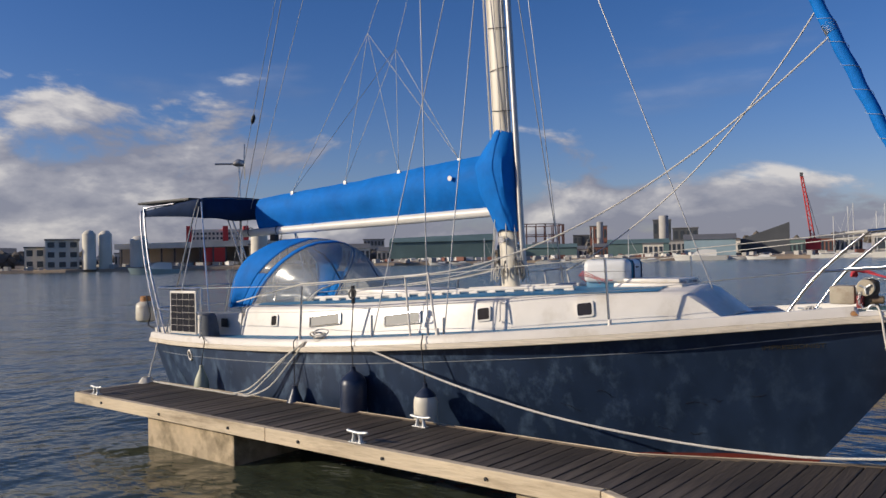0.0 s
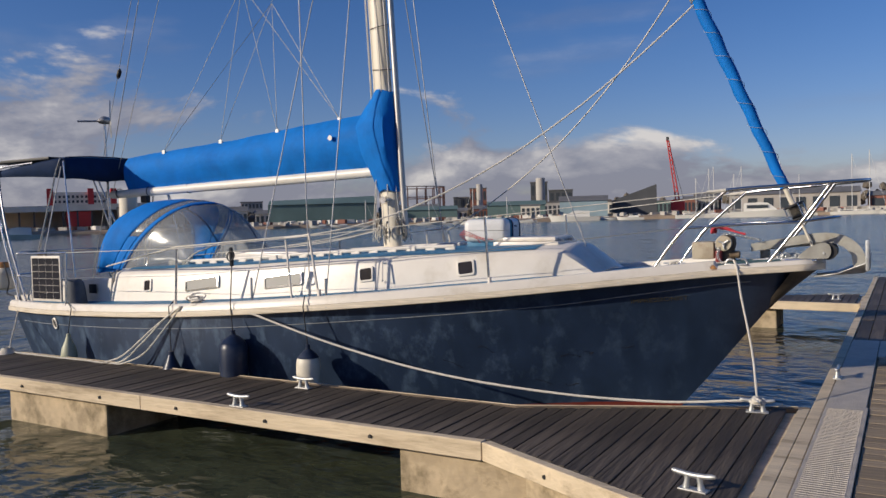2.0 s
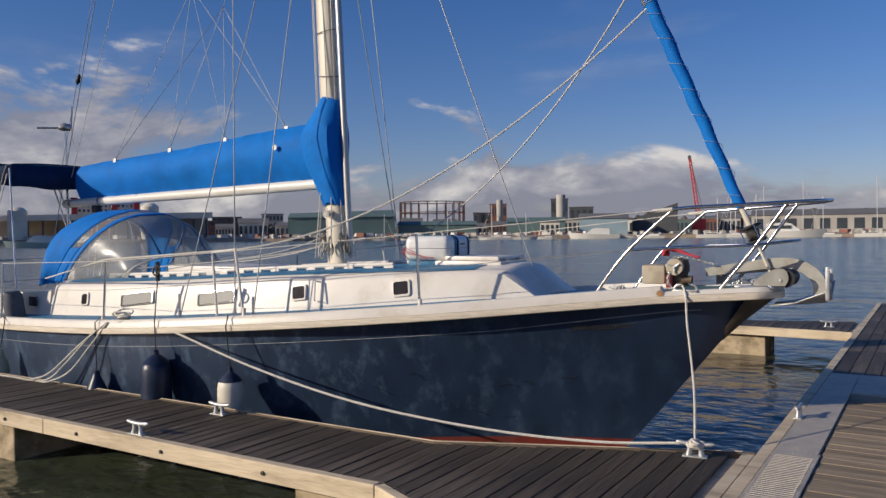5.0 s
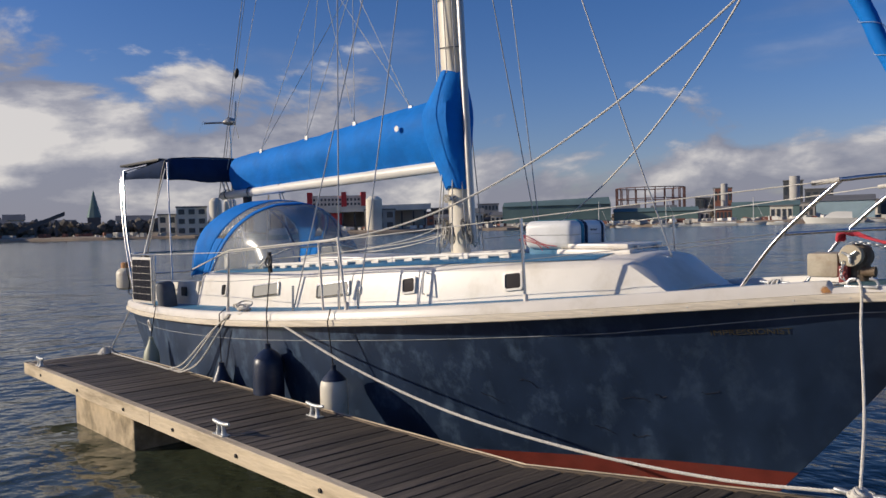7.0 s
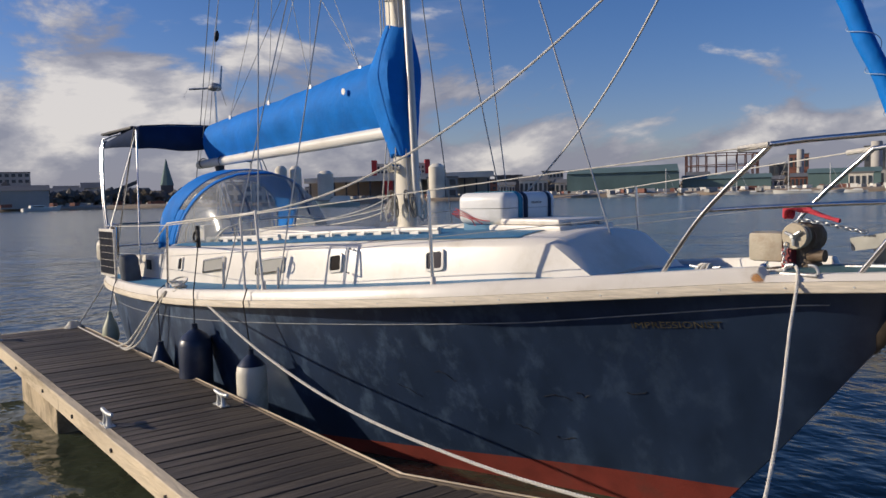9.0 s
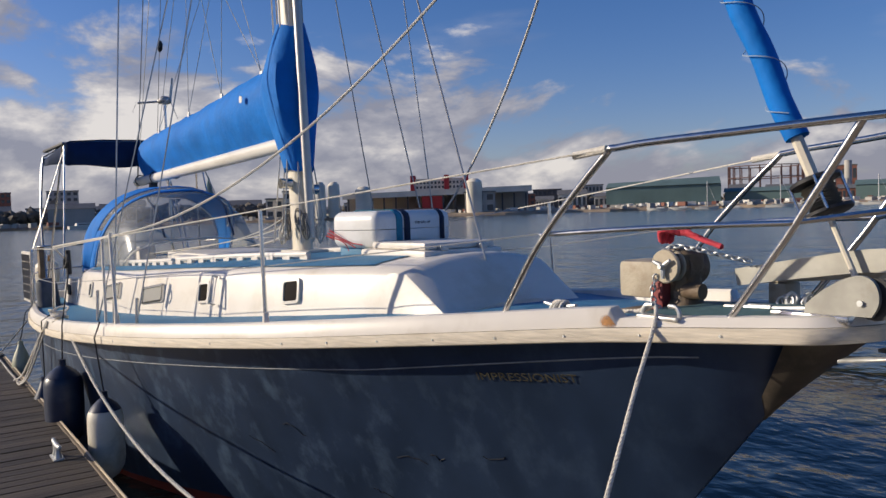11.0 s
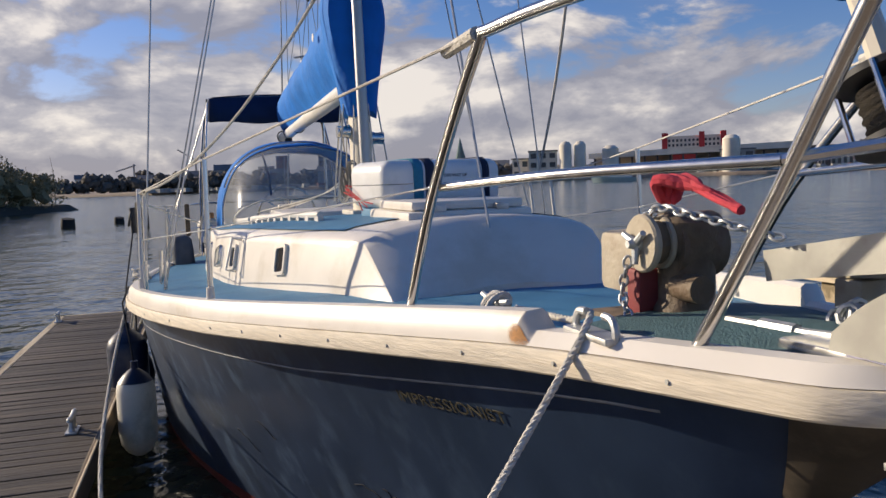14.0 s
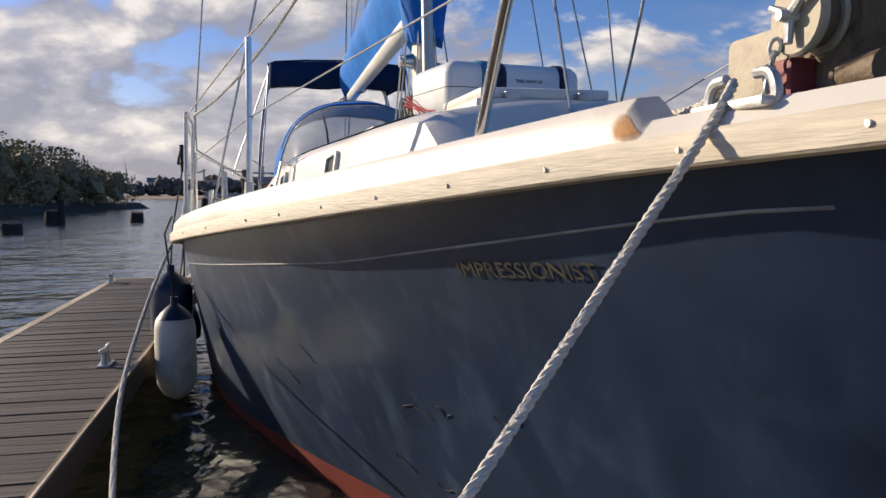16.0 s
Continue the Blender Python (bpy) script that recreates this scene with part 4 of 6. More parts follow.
for side in (-1, 1):
    for x, y, z in POSTS:
        top = (x - 0.04 if x > 1 else x - 0.12 if x > 0 else x + 0.04, side * (y - 0.01), z + (0.66 if x > 0 or x < -1 else 0.65))
        bar("stanchion", [(x, side * y, z - 0.06), top], 0.0125, STEEL if x != 0.05 else WHITE, boat)
        b = bmesh.new()
        lathe(b, [(0.030, 0), (0.022, 0.015), (0.017, 0.10)], pose(x, side * y, z - 0.02), 12)
        part("stanchion_base", b, WHITE, boat)
    bar("gate_post", [(-0.32, side * 1.50, 1.30), (-0.40, side * 1.48, 1.96)], 0.011, WHITE, boat)
    bar("gate_bar", [(-0.08, side * 1.49, 1.985), (-0.40, side * 1.48, 1.955)], 0.009, WHITE, boat)
    for up in (0, 1):
        z = (1.80, 1.85, 1.97, 2.12, 2.30) if up else (1.47, 1.54, 1.66, 1.80, 1.97)
        pts = [(-4.12, side * 1.40, z[0]), (-1.93, side * 1.565, z[1]), (-0.06, side * 1.50, z[2]), (1.775, side * 1.127, z[3]), (3.90 if up else 3.50, side * (0.61 if up else 0.58), z[4])]
        bar("guard_wire", pts, 0.0042 if up else 0.003, ROPE if up else DULL, boat, "", 6)

# pulpit
for side in (-1, 1):
    rail = curve([(3.22, side * 0.60, 1.56), (3.50, side * 0.60, 1.93), (3.86, side * 0.60, 2.26), (3.96, side * 0.585, 2.305), (4.35, side * 0.47, 2.325), (4.75, side * 0.30, 2.345), (4.95, side * 0.16, 2.355), (5.02, 0, 2.36)], 6)
    bar("pulpit_rail", rail, 0.0145, STEEL, boat, "polished stainless bow rail", 10)
    bar("pulpit_leg", [(4.16, side * 0.27, 1.58), (4.45, side * 0.29, 1.95), (4.73, side * 0.305, 2.345)], 0.0145, STEEL, boat, "", 10)
    bar("pulpit_mid_rail", curve([(3.50, side * 0.595, 1.965), (4.0, side * 0.47, 1.99), (4.47, side * 0.30, 2.0)], 4), 0.012, STEEL, boat, "", 10)
    bar("pulpit_mid_rail", curve([(4.47, side * 0.30, 2.0), (4.70, side * 0.17, 2.03), (4.78, 0, 2.04)], 4), 0.011, STEEL, boat, "", 8)
    for x, y, z in ((3.22, 0.60, 1.555), (4.16, 0.27, 1.575)):
        b = bmesh.new()
        lathe(b, [(0.034, 0), (0.032, 0.008), (0.018, 0.02)], pose(x, side * y, z), 12)
        part("pulpit_foot", b, STEEL, boat)
    # lashings where the wires meet the rail
    bar("lashing", [(3.74, side * 0.625, 2.285), (3.90, side * 0.61, 2.30)], 0.016, ROPE, boat)

# forestay, furled sail and furler
def stay(z):
    return Vector((4.60 - 0.417 * (z - 1.66), 0, z))


bar("forestay", [stay(1.60), stay(12.9)], 0.009, DULL, boat)
b = bmesh.new()
rows = []
for k in range(120):
    z = 2.32 + 9.2 * k / 119
    c = stay(z)
    row = []
    for j in range(14):
        a = 2 * math.pi * j / 14
        r = (0.046 + 0.012 * min(1, k / 16)) * (1 + 0.10 * math.sin(a + z * 17) + 0.05 * noise.noise((math.cos(a), math.sin(a), z * 6)))
        row.append(c + Vector((r * math.cos(a) * 0.92, r * math.sin(a), r * math.cos(a) * 0.39)))
    rows.append(row)
loft(b, rows, True, True)
GREYCORD = material("pale_blue_cord", (0.30, 0.38, 0.48), 0.9, vary=0.15, scale=60)
furled = part("furled_sail", b, CANVAS, boat, "furled headsail in a blue sun strip")
b = bmesh.new()
pts = []
for k in range(420):
    z = 2.4 + 4.2 * k / 419
    a = -z * 27 + 1.0
    pts.append(stay(z) + Vector((0.064 * math.cos(a) * 0.92, 0.064 * math.sin(a), 0.064 * math.cos(a) * 0.39)))
tube(b, pts, 0.0022, 5)
part("lashing_cord", b, GREYCORD, furled)
tilt = Matrix.Rotation(-math.atan(0.417), 4, "Y")
def on_stay(z):
    return Matrix.Translation(stay(z)) @ tilt
GREYROPE = material("grey_grimy_rope", (0.24, 0.22, 0.19), 0.9, vary=0.15, scale=60, bump=0.4, bump_scale=120)
furler = part("furler_drum", lathe(bmesh.new(), [(0.085, 0), (0.094, 0.006), (0.094, 0.018), (0.042, 0.026), (0.042, 0.125), (0.094, 0.133), (0.094, 0.145), (0.08, 0.152)], on_stay(2.02), 28), BLACK, boat, "black furling drum")
b = bmesh.new()
for k in range(9):
    lathe(b, [(0.044, -0.0055), (0.062 + 0.004 * (k % 2), 0.0), (0.044, 0.0055)], on_stay(2.02) @ Matrix.Translation((0, 0, 0.033 + 0.0105 * k)), 24)
part("furling_line", b, GREYROPE, furler, "grey furling line wound on the drum")
for k in range(4):
    a = math.pi / 2 * k + 0.5
    m = on_stay(2.02)
    bar("cage_bar", [m @ Vector((0.092 * math.cos(a), 0.092 * math.sin(a), z)) for z in (0.01, 0.145)], 0.006, STEEL, furler)
bar("furler_tube", [stay(1.74), stay(2.03)], 0.012, ALU, furler)
bar("toggle", [stay(1.58), stay(1.76)], 0.015, STEEL, furler)
bar("foil", [stay(2.16), stay(2.36)], 0.024, ALU, furler)

# mast fittings and rigging
def wire(a, b, r=0.0062, mat=DULL, name="shroud"):
    return bar(name, [a, b], r, mat, mast, "", 6)


for side in (-1, 1):
    tip = (-0.50, side * 1.02, 7.4)
    bar("spreader", [(mast_x(7.3), side * 0.05, 7.3), tip], 0.022, ALU, mast)
    wire((-0.08, side * 1.50, 1.30), tip)
    wire(tip, (mast_x(12.8), 0, 12.8))
    wire((0.03, side * 1.37, 1.33), (mast_x(7.2) + 0.08, side * 0.05, 7.2))
    wire((-0.95, side * 1.42, 1.25), (mast_x(7.2) - 0.08, side * 0.05, 7.2))
    for x, y in ((-0.08, 1.50), (0.03, 1.37), (-0.95, 1.42)):
        bar("turnbuckle", [(x, side * y, 1.27), (x - 0.01, side * (y - 0.014), 1.52)], 0.013, STEEL, mast)
wire((2.44, 0, 1.68), (mast_x(9.0) + 0.03, 0, 9.0), 0.0062, name="babystay")
wire((-5.70, 0.13, 1.12), (mast_x(16.4) - 0.1, 0, 16.4), 0.0065, name="backstay")
wire((-5.95, 0.62, 3.08), (mast_x(16.3) - 0.1, 0.03, 16.3), 0.0045, name="aerial_wire")
bar("turnbuckle", [(2.46, 0, 1.60), (2.36, 0, 1.80)], 0.014, BLACK, mast)
b = bmesh.new()
lathe(b, [(0.012, 0), (0.035, 0.04), (0.035, 0.12), (0.012, 0.16)], pose(-5.40, 0.56, 4.45, 0, 22, 0), 10)
part("insulator", b, BLACK, mast)
# halyards down the mast and a stowed pole in front of it
for k, (dx, dy, z1) in enumerate(((-0.13, -0.05, 9), (-0.11, -0.10, 9), (0.13, -0.06, 10), (0.15, 0.03, 11), (-0.12, 0.09, 9), (0.05, -0.11, 8), (0.02, 0.12, 9))):
    bar("halyard", [(dx * 1.5, dy * 1.8, 1.86), (mast_x(2.6) + dx, dy, 2.6), (mast_x(z1) + dx * 0.9, dy * 0.8, z1)], 0.006, ROPE if k % 2 else DULL, mast, "", 6)
bar("spinnaker_pole", [(0.20, -0.02, 1.90), (0.20 + mast_x(7.2), -0.02, 7.2)], 0.036, DULL, mast, "grey spare pole stowed against the mast", 12)
b = bmesh.new()
slab(b, (-0.16, -0.13, 1.765), (0.22, 0.13, 1.80), 0.01)
part("mast_step", b, ALU, mast)
for k, (x, y) in enumerate(((-0.12, -0.10), (0.02, -0.13), (0.14, -0.08), (-0.05, 0.11), (0.20, -0.06), (-0.17, -0.04), (0.08, 0.12))):
    b = bmesh.new()
    for j in range(3):
        tube(b, arc((x, y * 1.1, 1.92 + 0.035 * j + 0.04 * (k % 3)), 0.032 + 0.008 * (j % 2), 0, 2 * math.pi, 14, (math.sin(k + j), math.cos(k + j), 0), (0.5 * math.sin(3 * k), 0.5 * math.cos(2 * k), 2.2)), 0.007, 6)
    part("rope_coil", b, (ROPE, GREYROPE, GREYROPE)[k % 3], mast)
for z, y in ((2.35, -0.075), (2.30, 0.075)):
    b = bmesh.new()
    lathe(b, [(0.05, 0), (0.04, 0.04), (0.045, 0.09)], Matrix.Translation((mast_x(z), y, z)) @ Matrix.Rotation(math.pi / 2 * (1 if y < 0 else -1), 4, "X"), 14)
    part("mast_winch", b, STEEL, mast)
rng2 = random.Random(8)
for k in range(8):
    z = 3.9 + 0.5 * k
    b = bmesh.new()
    tube(b, arc((mast_x(z) + 0.02, 0, z), 0.13, 0, 2 * math.pi, 14, (1, 0, 0.15 * rng2.uniform(-1, 1)), (0, 0.72, 0.1)), 0.0045, 5)
    part("lashing", b, DARKROPE, mast)

# lazy jacks and topping lift
for y in (-0.09, 0.10):
    node = Vector((-2.0 + 1.2 * y, y * 1.6, 5.10 - y))
    bar("lazy_jack", [(mast_x(9.0), y * 0.4, 9.0), node], 0.0035, ROPE, boom, "", 5)
    for x in (-0.75, -1.75, -2.75, -3.85):
        t = (-0.42 - x) / 4.22
        bar("lazy_jack", [node, (x, 0.03, 3.40 - 0.28 * t)], 0.0035, ROPE, boom, "", 5)
bar("topping_lift", [(-5.0, 0.07, 2.66), (mast_x(12.9) - 0.1, 0, 12.9)], 0.0045, ROPE, boom, "", 5)
for x in (-0.75, -1.75, -2.75, -3.85):
    t = (-0.42 - x) / 4.22
    b = bmesh.new()
    slab(b, (x - 0.03, 0.02, 3.30 - 0.28 * t), (x + 0.03, 0.04, 3.42 - 0.28 * t), 0.008)
    part("cover_tab", b, WHITE, boom)
for x in (-4.85, -4.2, -3.4):
    b = bmesh.new()
    tube(b, arc((x, 0.06, 2.615 + 0.012 * (x + 5)), 0.066, 0, 2 * math.pi, 16, (0, 1, 0), (0, 0, 1)), 0.007, 6)
    part("boom_strap", b, DARKROPE, boom)
# mainsheet tackle to the coachroof edge
for dx in (-0.05, 0.05):
    bar("mainsheet", [(-4.3 + dx, 0.06, 2.56), (-4.4 + 1.5 * dx, 0.0, 1.45)], 0.006, ROPE, boom, "", 6)
b = bmesh.new()
slab(b, (-4.36, 0.02, 2.46), (-4.24, 0.10, 2.56), 0.012)
part("block", b, BLACK, boom)
# control lines led aft from the mast foot
for k, (y0, y1, mat) in enumerate(((-0.12, -0.50, ROPE), (-0.09, -0.42, GREYROPE), (0.10, 0.40, ROPE), (0.13, 0.48, GREYROPE), (-0.05, -0.34, ROPE))):
    bar("control_line", bowed((-0.14, y0, 1.99 + 0.03 * k), (-0.7, y0 * 1.4, 1.86), (-1.6, y1, 1.80), (-2.75, y1, 1.72)), 0.005, mat, mast, "", 5)
# round badge on the cover
b = bmesh.new()
lathe(b, [(0.001, 0), (0.032, 0), (0.032, 0.004), (0.001, 0.004)], pose(-0.75, -0.178, 3.13, 90, 0, 2), 18)
part("badge", b, WHITE, sail_cover, "small round white emblem")

# sheets from the furled sail
bar("jib_sheet", bowed((3.53, -0.02, 4.114), (2.441, -0.417, 3.035), (1.219, -0.918, 2.133), (-0.063, -1.448, 1.984)) + [Vector((-1.95, -1.55, 1.87)), Vector((-3.8, -1.05, 1.60))], 0.0085, ROPE, boat, "", 6)
bar("jib_sheet", bowed((3.441, 0.023, 4.43), (2.409, 0.516, 3.167), (1.242, 0.909, 2.421), (0.011, 1.348, 1.952)), 0.0085, ROPE, boat, "", 6)
b = bmesh.new()
for k in range(6):
    lathe(b, [(0.05, -0.008), (0.066, 0), (0.05, 0.008)], on_stay(4.16) @ Matrix.Translation((0, 0, 0.018 * k)), 14)
part("sheet_knot", b, ROPE, boat)

# ---- foredeck gear ----
BEIGE = material("beige_paint", (0.44, 0.38, 0.28), 0.6, vary=0.12, scale=10, dirt=(0.30, 0.22, 0.14), dirt_amount=0.6, dirt_scale=7, bump=0.15)
BROWN = material("corroded_brown_casting", (0.17, 0.125, 0.08), 0.65, metal=0.1, vary=0.3, scale=18, dirt=(0.10, 0.055, 0.03), dirt_amount=0.7, dirt_scale=9, bump=0.3)
REDCLOTH = material("faded_red_cloth", (0.55, 0.05, 0.07), 0.85, vary=0.15, scale=20, bump=0.3, bump_scale=50)
REDIRON = material("red_oxide_paint", (0.22, 0.03, 0.03), 0.6, vary=0.2, scale=15)
PALEWOOD = material("pale_bow_plank", (0.37, 0.32, 0.22), 0.7, vary=0.12, scale=15, stretch=(0.2, 1, 1), bump=0.2)
GREYPLATE = material("grey_cast_plate", (0.36, 0.35, 0.31), 0.5, metal=0.35, vary=0.15, scale=12, dirt=(0.22, 0.19, 0.14), dirt_amount=0.6, dirt_scale=5)
GREEN = material("grey_green_nonslip", (0.07, 0.14, 0.15), 0.75, vary=0.15, scale=30, bump=0.5, bump_scale=160)
GOLD = material("faded_gold_lettering", (0.060, 0.053, 0.034), 0.6, vary=0.5, scale=30)
PALELINE = material("pale_cove_line", (0.26, 0.28, 0.30), 0.6, vary=0.3, scale=12)
SCUFF = material("dark_scuff", (0.008, 0.010, 0.016), 0.7, vary=0.3, scale=12)
RAFTW = material("white_fibreglass", (0.76, 0.76, 0.74), 0.4, vary=0.04, scale=5, dirt=(0.52, 0.50, 0.45), dirt_amount=0.4, dirt_scale=3)
TEAL = material("teal_webbing", (0.03, 0.22, 0.33), 0.8, vary=0.15, scale=40)
NAVYWEB = material("navy_webbing", (0.012, 0.02, 0.05), 0.8, vary=0.15, scale=40)
REDROPE = material("red_cord", (0.5, 0.05, 0.05), 0.9, vary=0.2, scale=60)
CYLW = material("cream_cylinder_paint", (0.68, 0.63, 0.52), 0.45, vary=0.06, scale=6, dirt=(0.40, 0.28, 0.17), dirt_amount=0.6, dirt_scale=5)
ORANGE = material("orange_brown_cap", (0.42, 0.20, 0.07), 0.6, vary=0.15, scale=20)

b = bmesh.new()
loft(b, [[(x, y * (sheer_b(x) - 0.085), sheer_z(x) - 0.062 + 0.035 * (1 - y * y)) for y in (-1, -0.5, 0, 0.5, 1)] for x in [3.77 + 0.08 * k for k in range(9)]])
part("foredeck_nonslip", b, GREEN, boat, "grey-green ribbed non-slip on the foredeck")

windlass = tagged(new("anchor_windlass"), "corroded anchor windlass with beige housing and galvanised chain on the foredeck", "windlass")
block("bed", (3.56, -0.17, 1.565), (3.95, 0.12, 1.612), BROWN, windlass, 0.01)
block("leg", (3.72, -0.14, 1.60), (3.78, 0.04, 1.74), REDIRON, windlass, 0.008, "red painted leg")
block("housing", (3.49, -0.09, 1.655), (3.70, 0.10, 1.825), BEIGE, windlass, 0.025, "beige motor housing")
b = bmesh.new()
tube(b, [(3.80, -0.075, 1.80), (3.80, 0.06, 1.80)], 0.085, 22)
lathe(b, [(0.085, 1.61), (0.085, 1.64), (0.072, 1.66), (0.072, 1.78), (0.085, 1.80), (0.08, 1.86), (0.05, 1.885)], pose(3.81, -0.02, 0), 20)
tube(b, [(3.84, -0.06, 1.70), (3.93, -0.06, 1.70)], 0.035, 14)
part("gearbox", b, BROWN, windlass, "rust-brown cast gearbox")
for y0, y1, r in ((-0.150, -0.128, 0.074), (-0.095, -0.082, 0.070)):
    b = bmesh.new()
    tube(b, [(3.80, y0, 1.81), (3.80, y0 + 0.006, 1.81), (3.80, y1 - 0.006, 1.81), (3.80, y1, 1.81)], [r * 0.93, r, r, r * 0.93], 26)
    part("drum_flange", b, BEIGE, windlass, "cream drum flange")
bar("drum_core", [(3.80, -0.135, 1.81), (3.80, -0.08, 1.81)], 0.055, BROWN, windlass, "", 18)
b = bmesh.new()
for k in range(3):
    a = 2 * math.pi * k / 3 + 0.6
    tube(b, [(3.80, -0.160, 1.81), (3.80 + 0.052 * math.cos(a), -0.166, 1.81 + 0.052 * math.sin(a))], [0.012, 0.008], 8)
tube(b, [(3.80, -0.145, 1.81), (3.80, -0.185, 1.81)], [0.018, 0.010], 10)
part("clutch_handle", b, GALV, windlass)


def chain(pts, parent, size=0.017):
    """Oval links along a line, each turned a quarter against the last."""
    line, acc = curve(pts, 10), 0.0
    b = bmesh.new()
    last, k, need = line[0], 0, 0.0
    for p in line[1:]:
        seg = (p - last).length
        while need <= seg and seg > 1e-6:
            c = last.lerp(p, need / seg)
            d = (p - last).normalized()
            side = d.orthogonal().normalized()
            if k % 2:
                side = d.cross(side)
            tube(b, [c + d * size * 0.95 * math.cos(a) + side * size * 0.6 * math.sin(a) for a in (2 * math.pi * j / 10 for j in range(11))], size * 0.24, 6)
            need += size * 1.45
            k += 1
        need -= seg
        last = p
    return part("chain", b, GALV, parent, "galvanised chain links")


chain([(3.745, -0.105, 1.72), (3.725, -0.105, 1.82), (3.80, -0.105, 1.893), (3.90, -0.08, 1.885), (4.02, -0.03, 1.855), (4.12, 0.02, 1.83)], windlass)
chain([(3.76, -0.16, 1.76), (3.75, -0.17, 1.68), (3.80, -0.18, 1.62)], windlass)
b = bmesh.new()
for k in range(3):
    tube(b, curve([(3.66 + 0.02 * k, 0.02, 1.90), (3.70, -0.03 + 0.04 * k, 1.965), (3.78 + 0.02 * k, 0.02, 1.945), (3.88, 0.02 + 0.015 * k, 1.915), (3.97, 0.02, 1.89)], 5), [0.005] + [0.017] * 9 + [0.009] * 9 + [0.012] * 2, 8)
red_cloth = tagged(new("red_cloth", finish("red_cloth", b, REDCLOTH, True)), "faded red cloth tied over the windlass", "cloth")

# bow fitting and anchor
bow = tagged(new("anchor"), "galvanised plough anchor stowed on the bow roller", "anchor")
b = bmesh.new()
shank = curve([(4.02, 0.06, 1.76), (4.35, 0.06, 1.815), (4.62, 0.05, 1.85), (4.80, 0.04, 1.82), (4.91, 0.03, 1.72), (4.94, 0.02, 1.58)], 5)
rows = []
for i, p in enumerate(shank):
    d = (shank[min(i + 1, len(shank) - 1)] - shank[max(i - 1, 0)]).normalized()
    n = Vector((-d.z, 0, d.x))
    h = 0.036 + 0.02 * (i / len(shank))
    rows.append([p + n * h + Vector((0, -0.014, 0)), p + n * h + Vector((0, 0.014, 0)), p - n * h + Vector((0, 0.014, 0)), p - n * h + Vector((0, -0.014, 0))])
loft(b, rows, True, True)
part("shank", b, GREYPLATE, bow, "curved grey shank")
for side in (-1, 1):
    b = bmesh.new()
    loft(b, [[(4.58, side * 0.10, 1.50), (4.58, side * 0.20, 1.50)], [(4.76, side * 0.02, 1.51), (4.76, side * 0.19, 1.53)], [(4.97, side * 0.02, 1.53), (4.98, side * 0.17, 1.62)], [(5.02, side * 0.02, 1.56), (5.03, side * 0.19, 1.70)]])
    mod = part("fluke", b, GALV, bow, "pale galvanised fluke").modifiers.new("thickness", "SOLIDIFY")
    mod.thickness = 0.012
block("fluke_edge", (4.985, -0.185, 1.56), (5.015, -0.165, 1.83), GALV, bow, 0.006)
block("fluke_edge", (4.985, 0.165, 1.56), (5.015, 0.185, 1.80), GALV, bow, 0.006)

roller = part("bow_roller", slab(bmesh.new(), (4.30, -0.165, 1.63), (4.60, 0.165, 1.664), 0.01), STEEL, boat, "bow roller fitting")
for y in (-0.185, 0.165):
    b = bmesh.new()
    prof2 = [(4.450, 1.668)] + [(p.x, p.z) for p in curve([(4.455, 0, 1.70), (4.52, 0, 1.755), (4.60, 0, 1.80), (4.655, 0, 1.812), (4.695, 0, 1.795), (4.714, 0, 1.755), (4.712, 0, 1.71), (4.69, 0, 1.670)], 4)]
    loft(b, [[(x, y, z) for x, z in prof2], [(x, y + 0.02, z) for x, z in prof2]], True, True)
    part("roller_cheek", b, GREYPLATE, roller, "oxidised grey cheek plate")
    bar("cheek_bolt", [(4.655, y - 0.010, 1.717), (4.655, y + 0.03, 1.717)], 0.011, GALV, roller, "", 10)
b = bmesh.new()
tube(b, [(4.69, -0.16, 1.73), (4.69, 0.0, 1.73), (4.69, 0.16, 1.73)], [0.075, 0.05, 0.075], 16)
part("roller_wheel", b, BLACK, roller)
b = bmesh.new()
loft(b, [[(4.00, 0.20, 1.72), (4.00, 0.30, 1.72), (4.00, 0.30, 1.745), (4.00, 0.20, 1.745)], [(4.85, 0.16, 1.80), (4.85, 0.24, 1.80), (4.85, 0.24, 1.825), (4.85, 0.16, 1.825)]], True, True)
part("bow_plank", b, PALEWOOD, boat, "pale weathered bow plank", smooth=False)
block("plank_rest", (4.08, 0.19, 1.57), (4.16, 0.31, 1.728), BEIGE, boat, 0.008)
bar("tie_rod", [(4.05, -0.08, 1.65), (4.30, -0.08, 1.66), (4.42, -0.08, 1.67)], 0.010, GALV, boat)
bar("tie_rod_sleeve", [(4.16, -0.08, 1.655), (4.26, -0.08, 1.658)], 0.016, GALV, boat)
block("rod_rest", (4.00, -0.13, 1.55), (4.07, -0.04, 1.64), BEIGE, boat, 0.01)
b = bmesh.new()
for k in range(20):
    a, r = k * 0.7, 0.05 + 0.02 * (k % 3)
    tube(b, arc((4.22 + 0.012 * k, 0.06 + 0.03 * math.sin(k), 1.665 + 0.01 * (k % 3)), 0.022, 0, 2 * math.pi, 8, (math.cos(a), math.sin(a), 0), (0, 0.3, 1)), 0.006, 5)
part("chain_heap", b, GALV, boat)

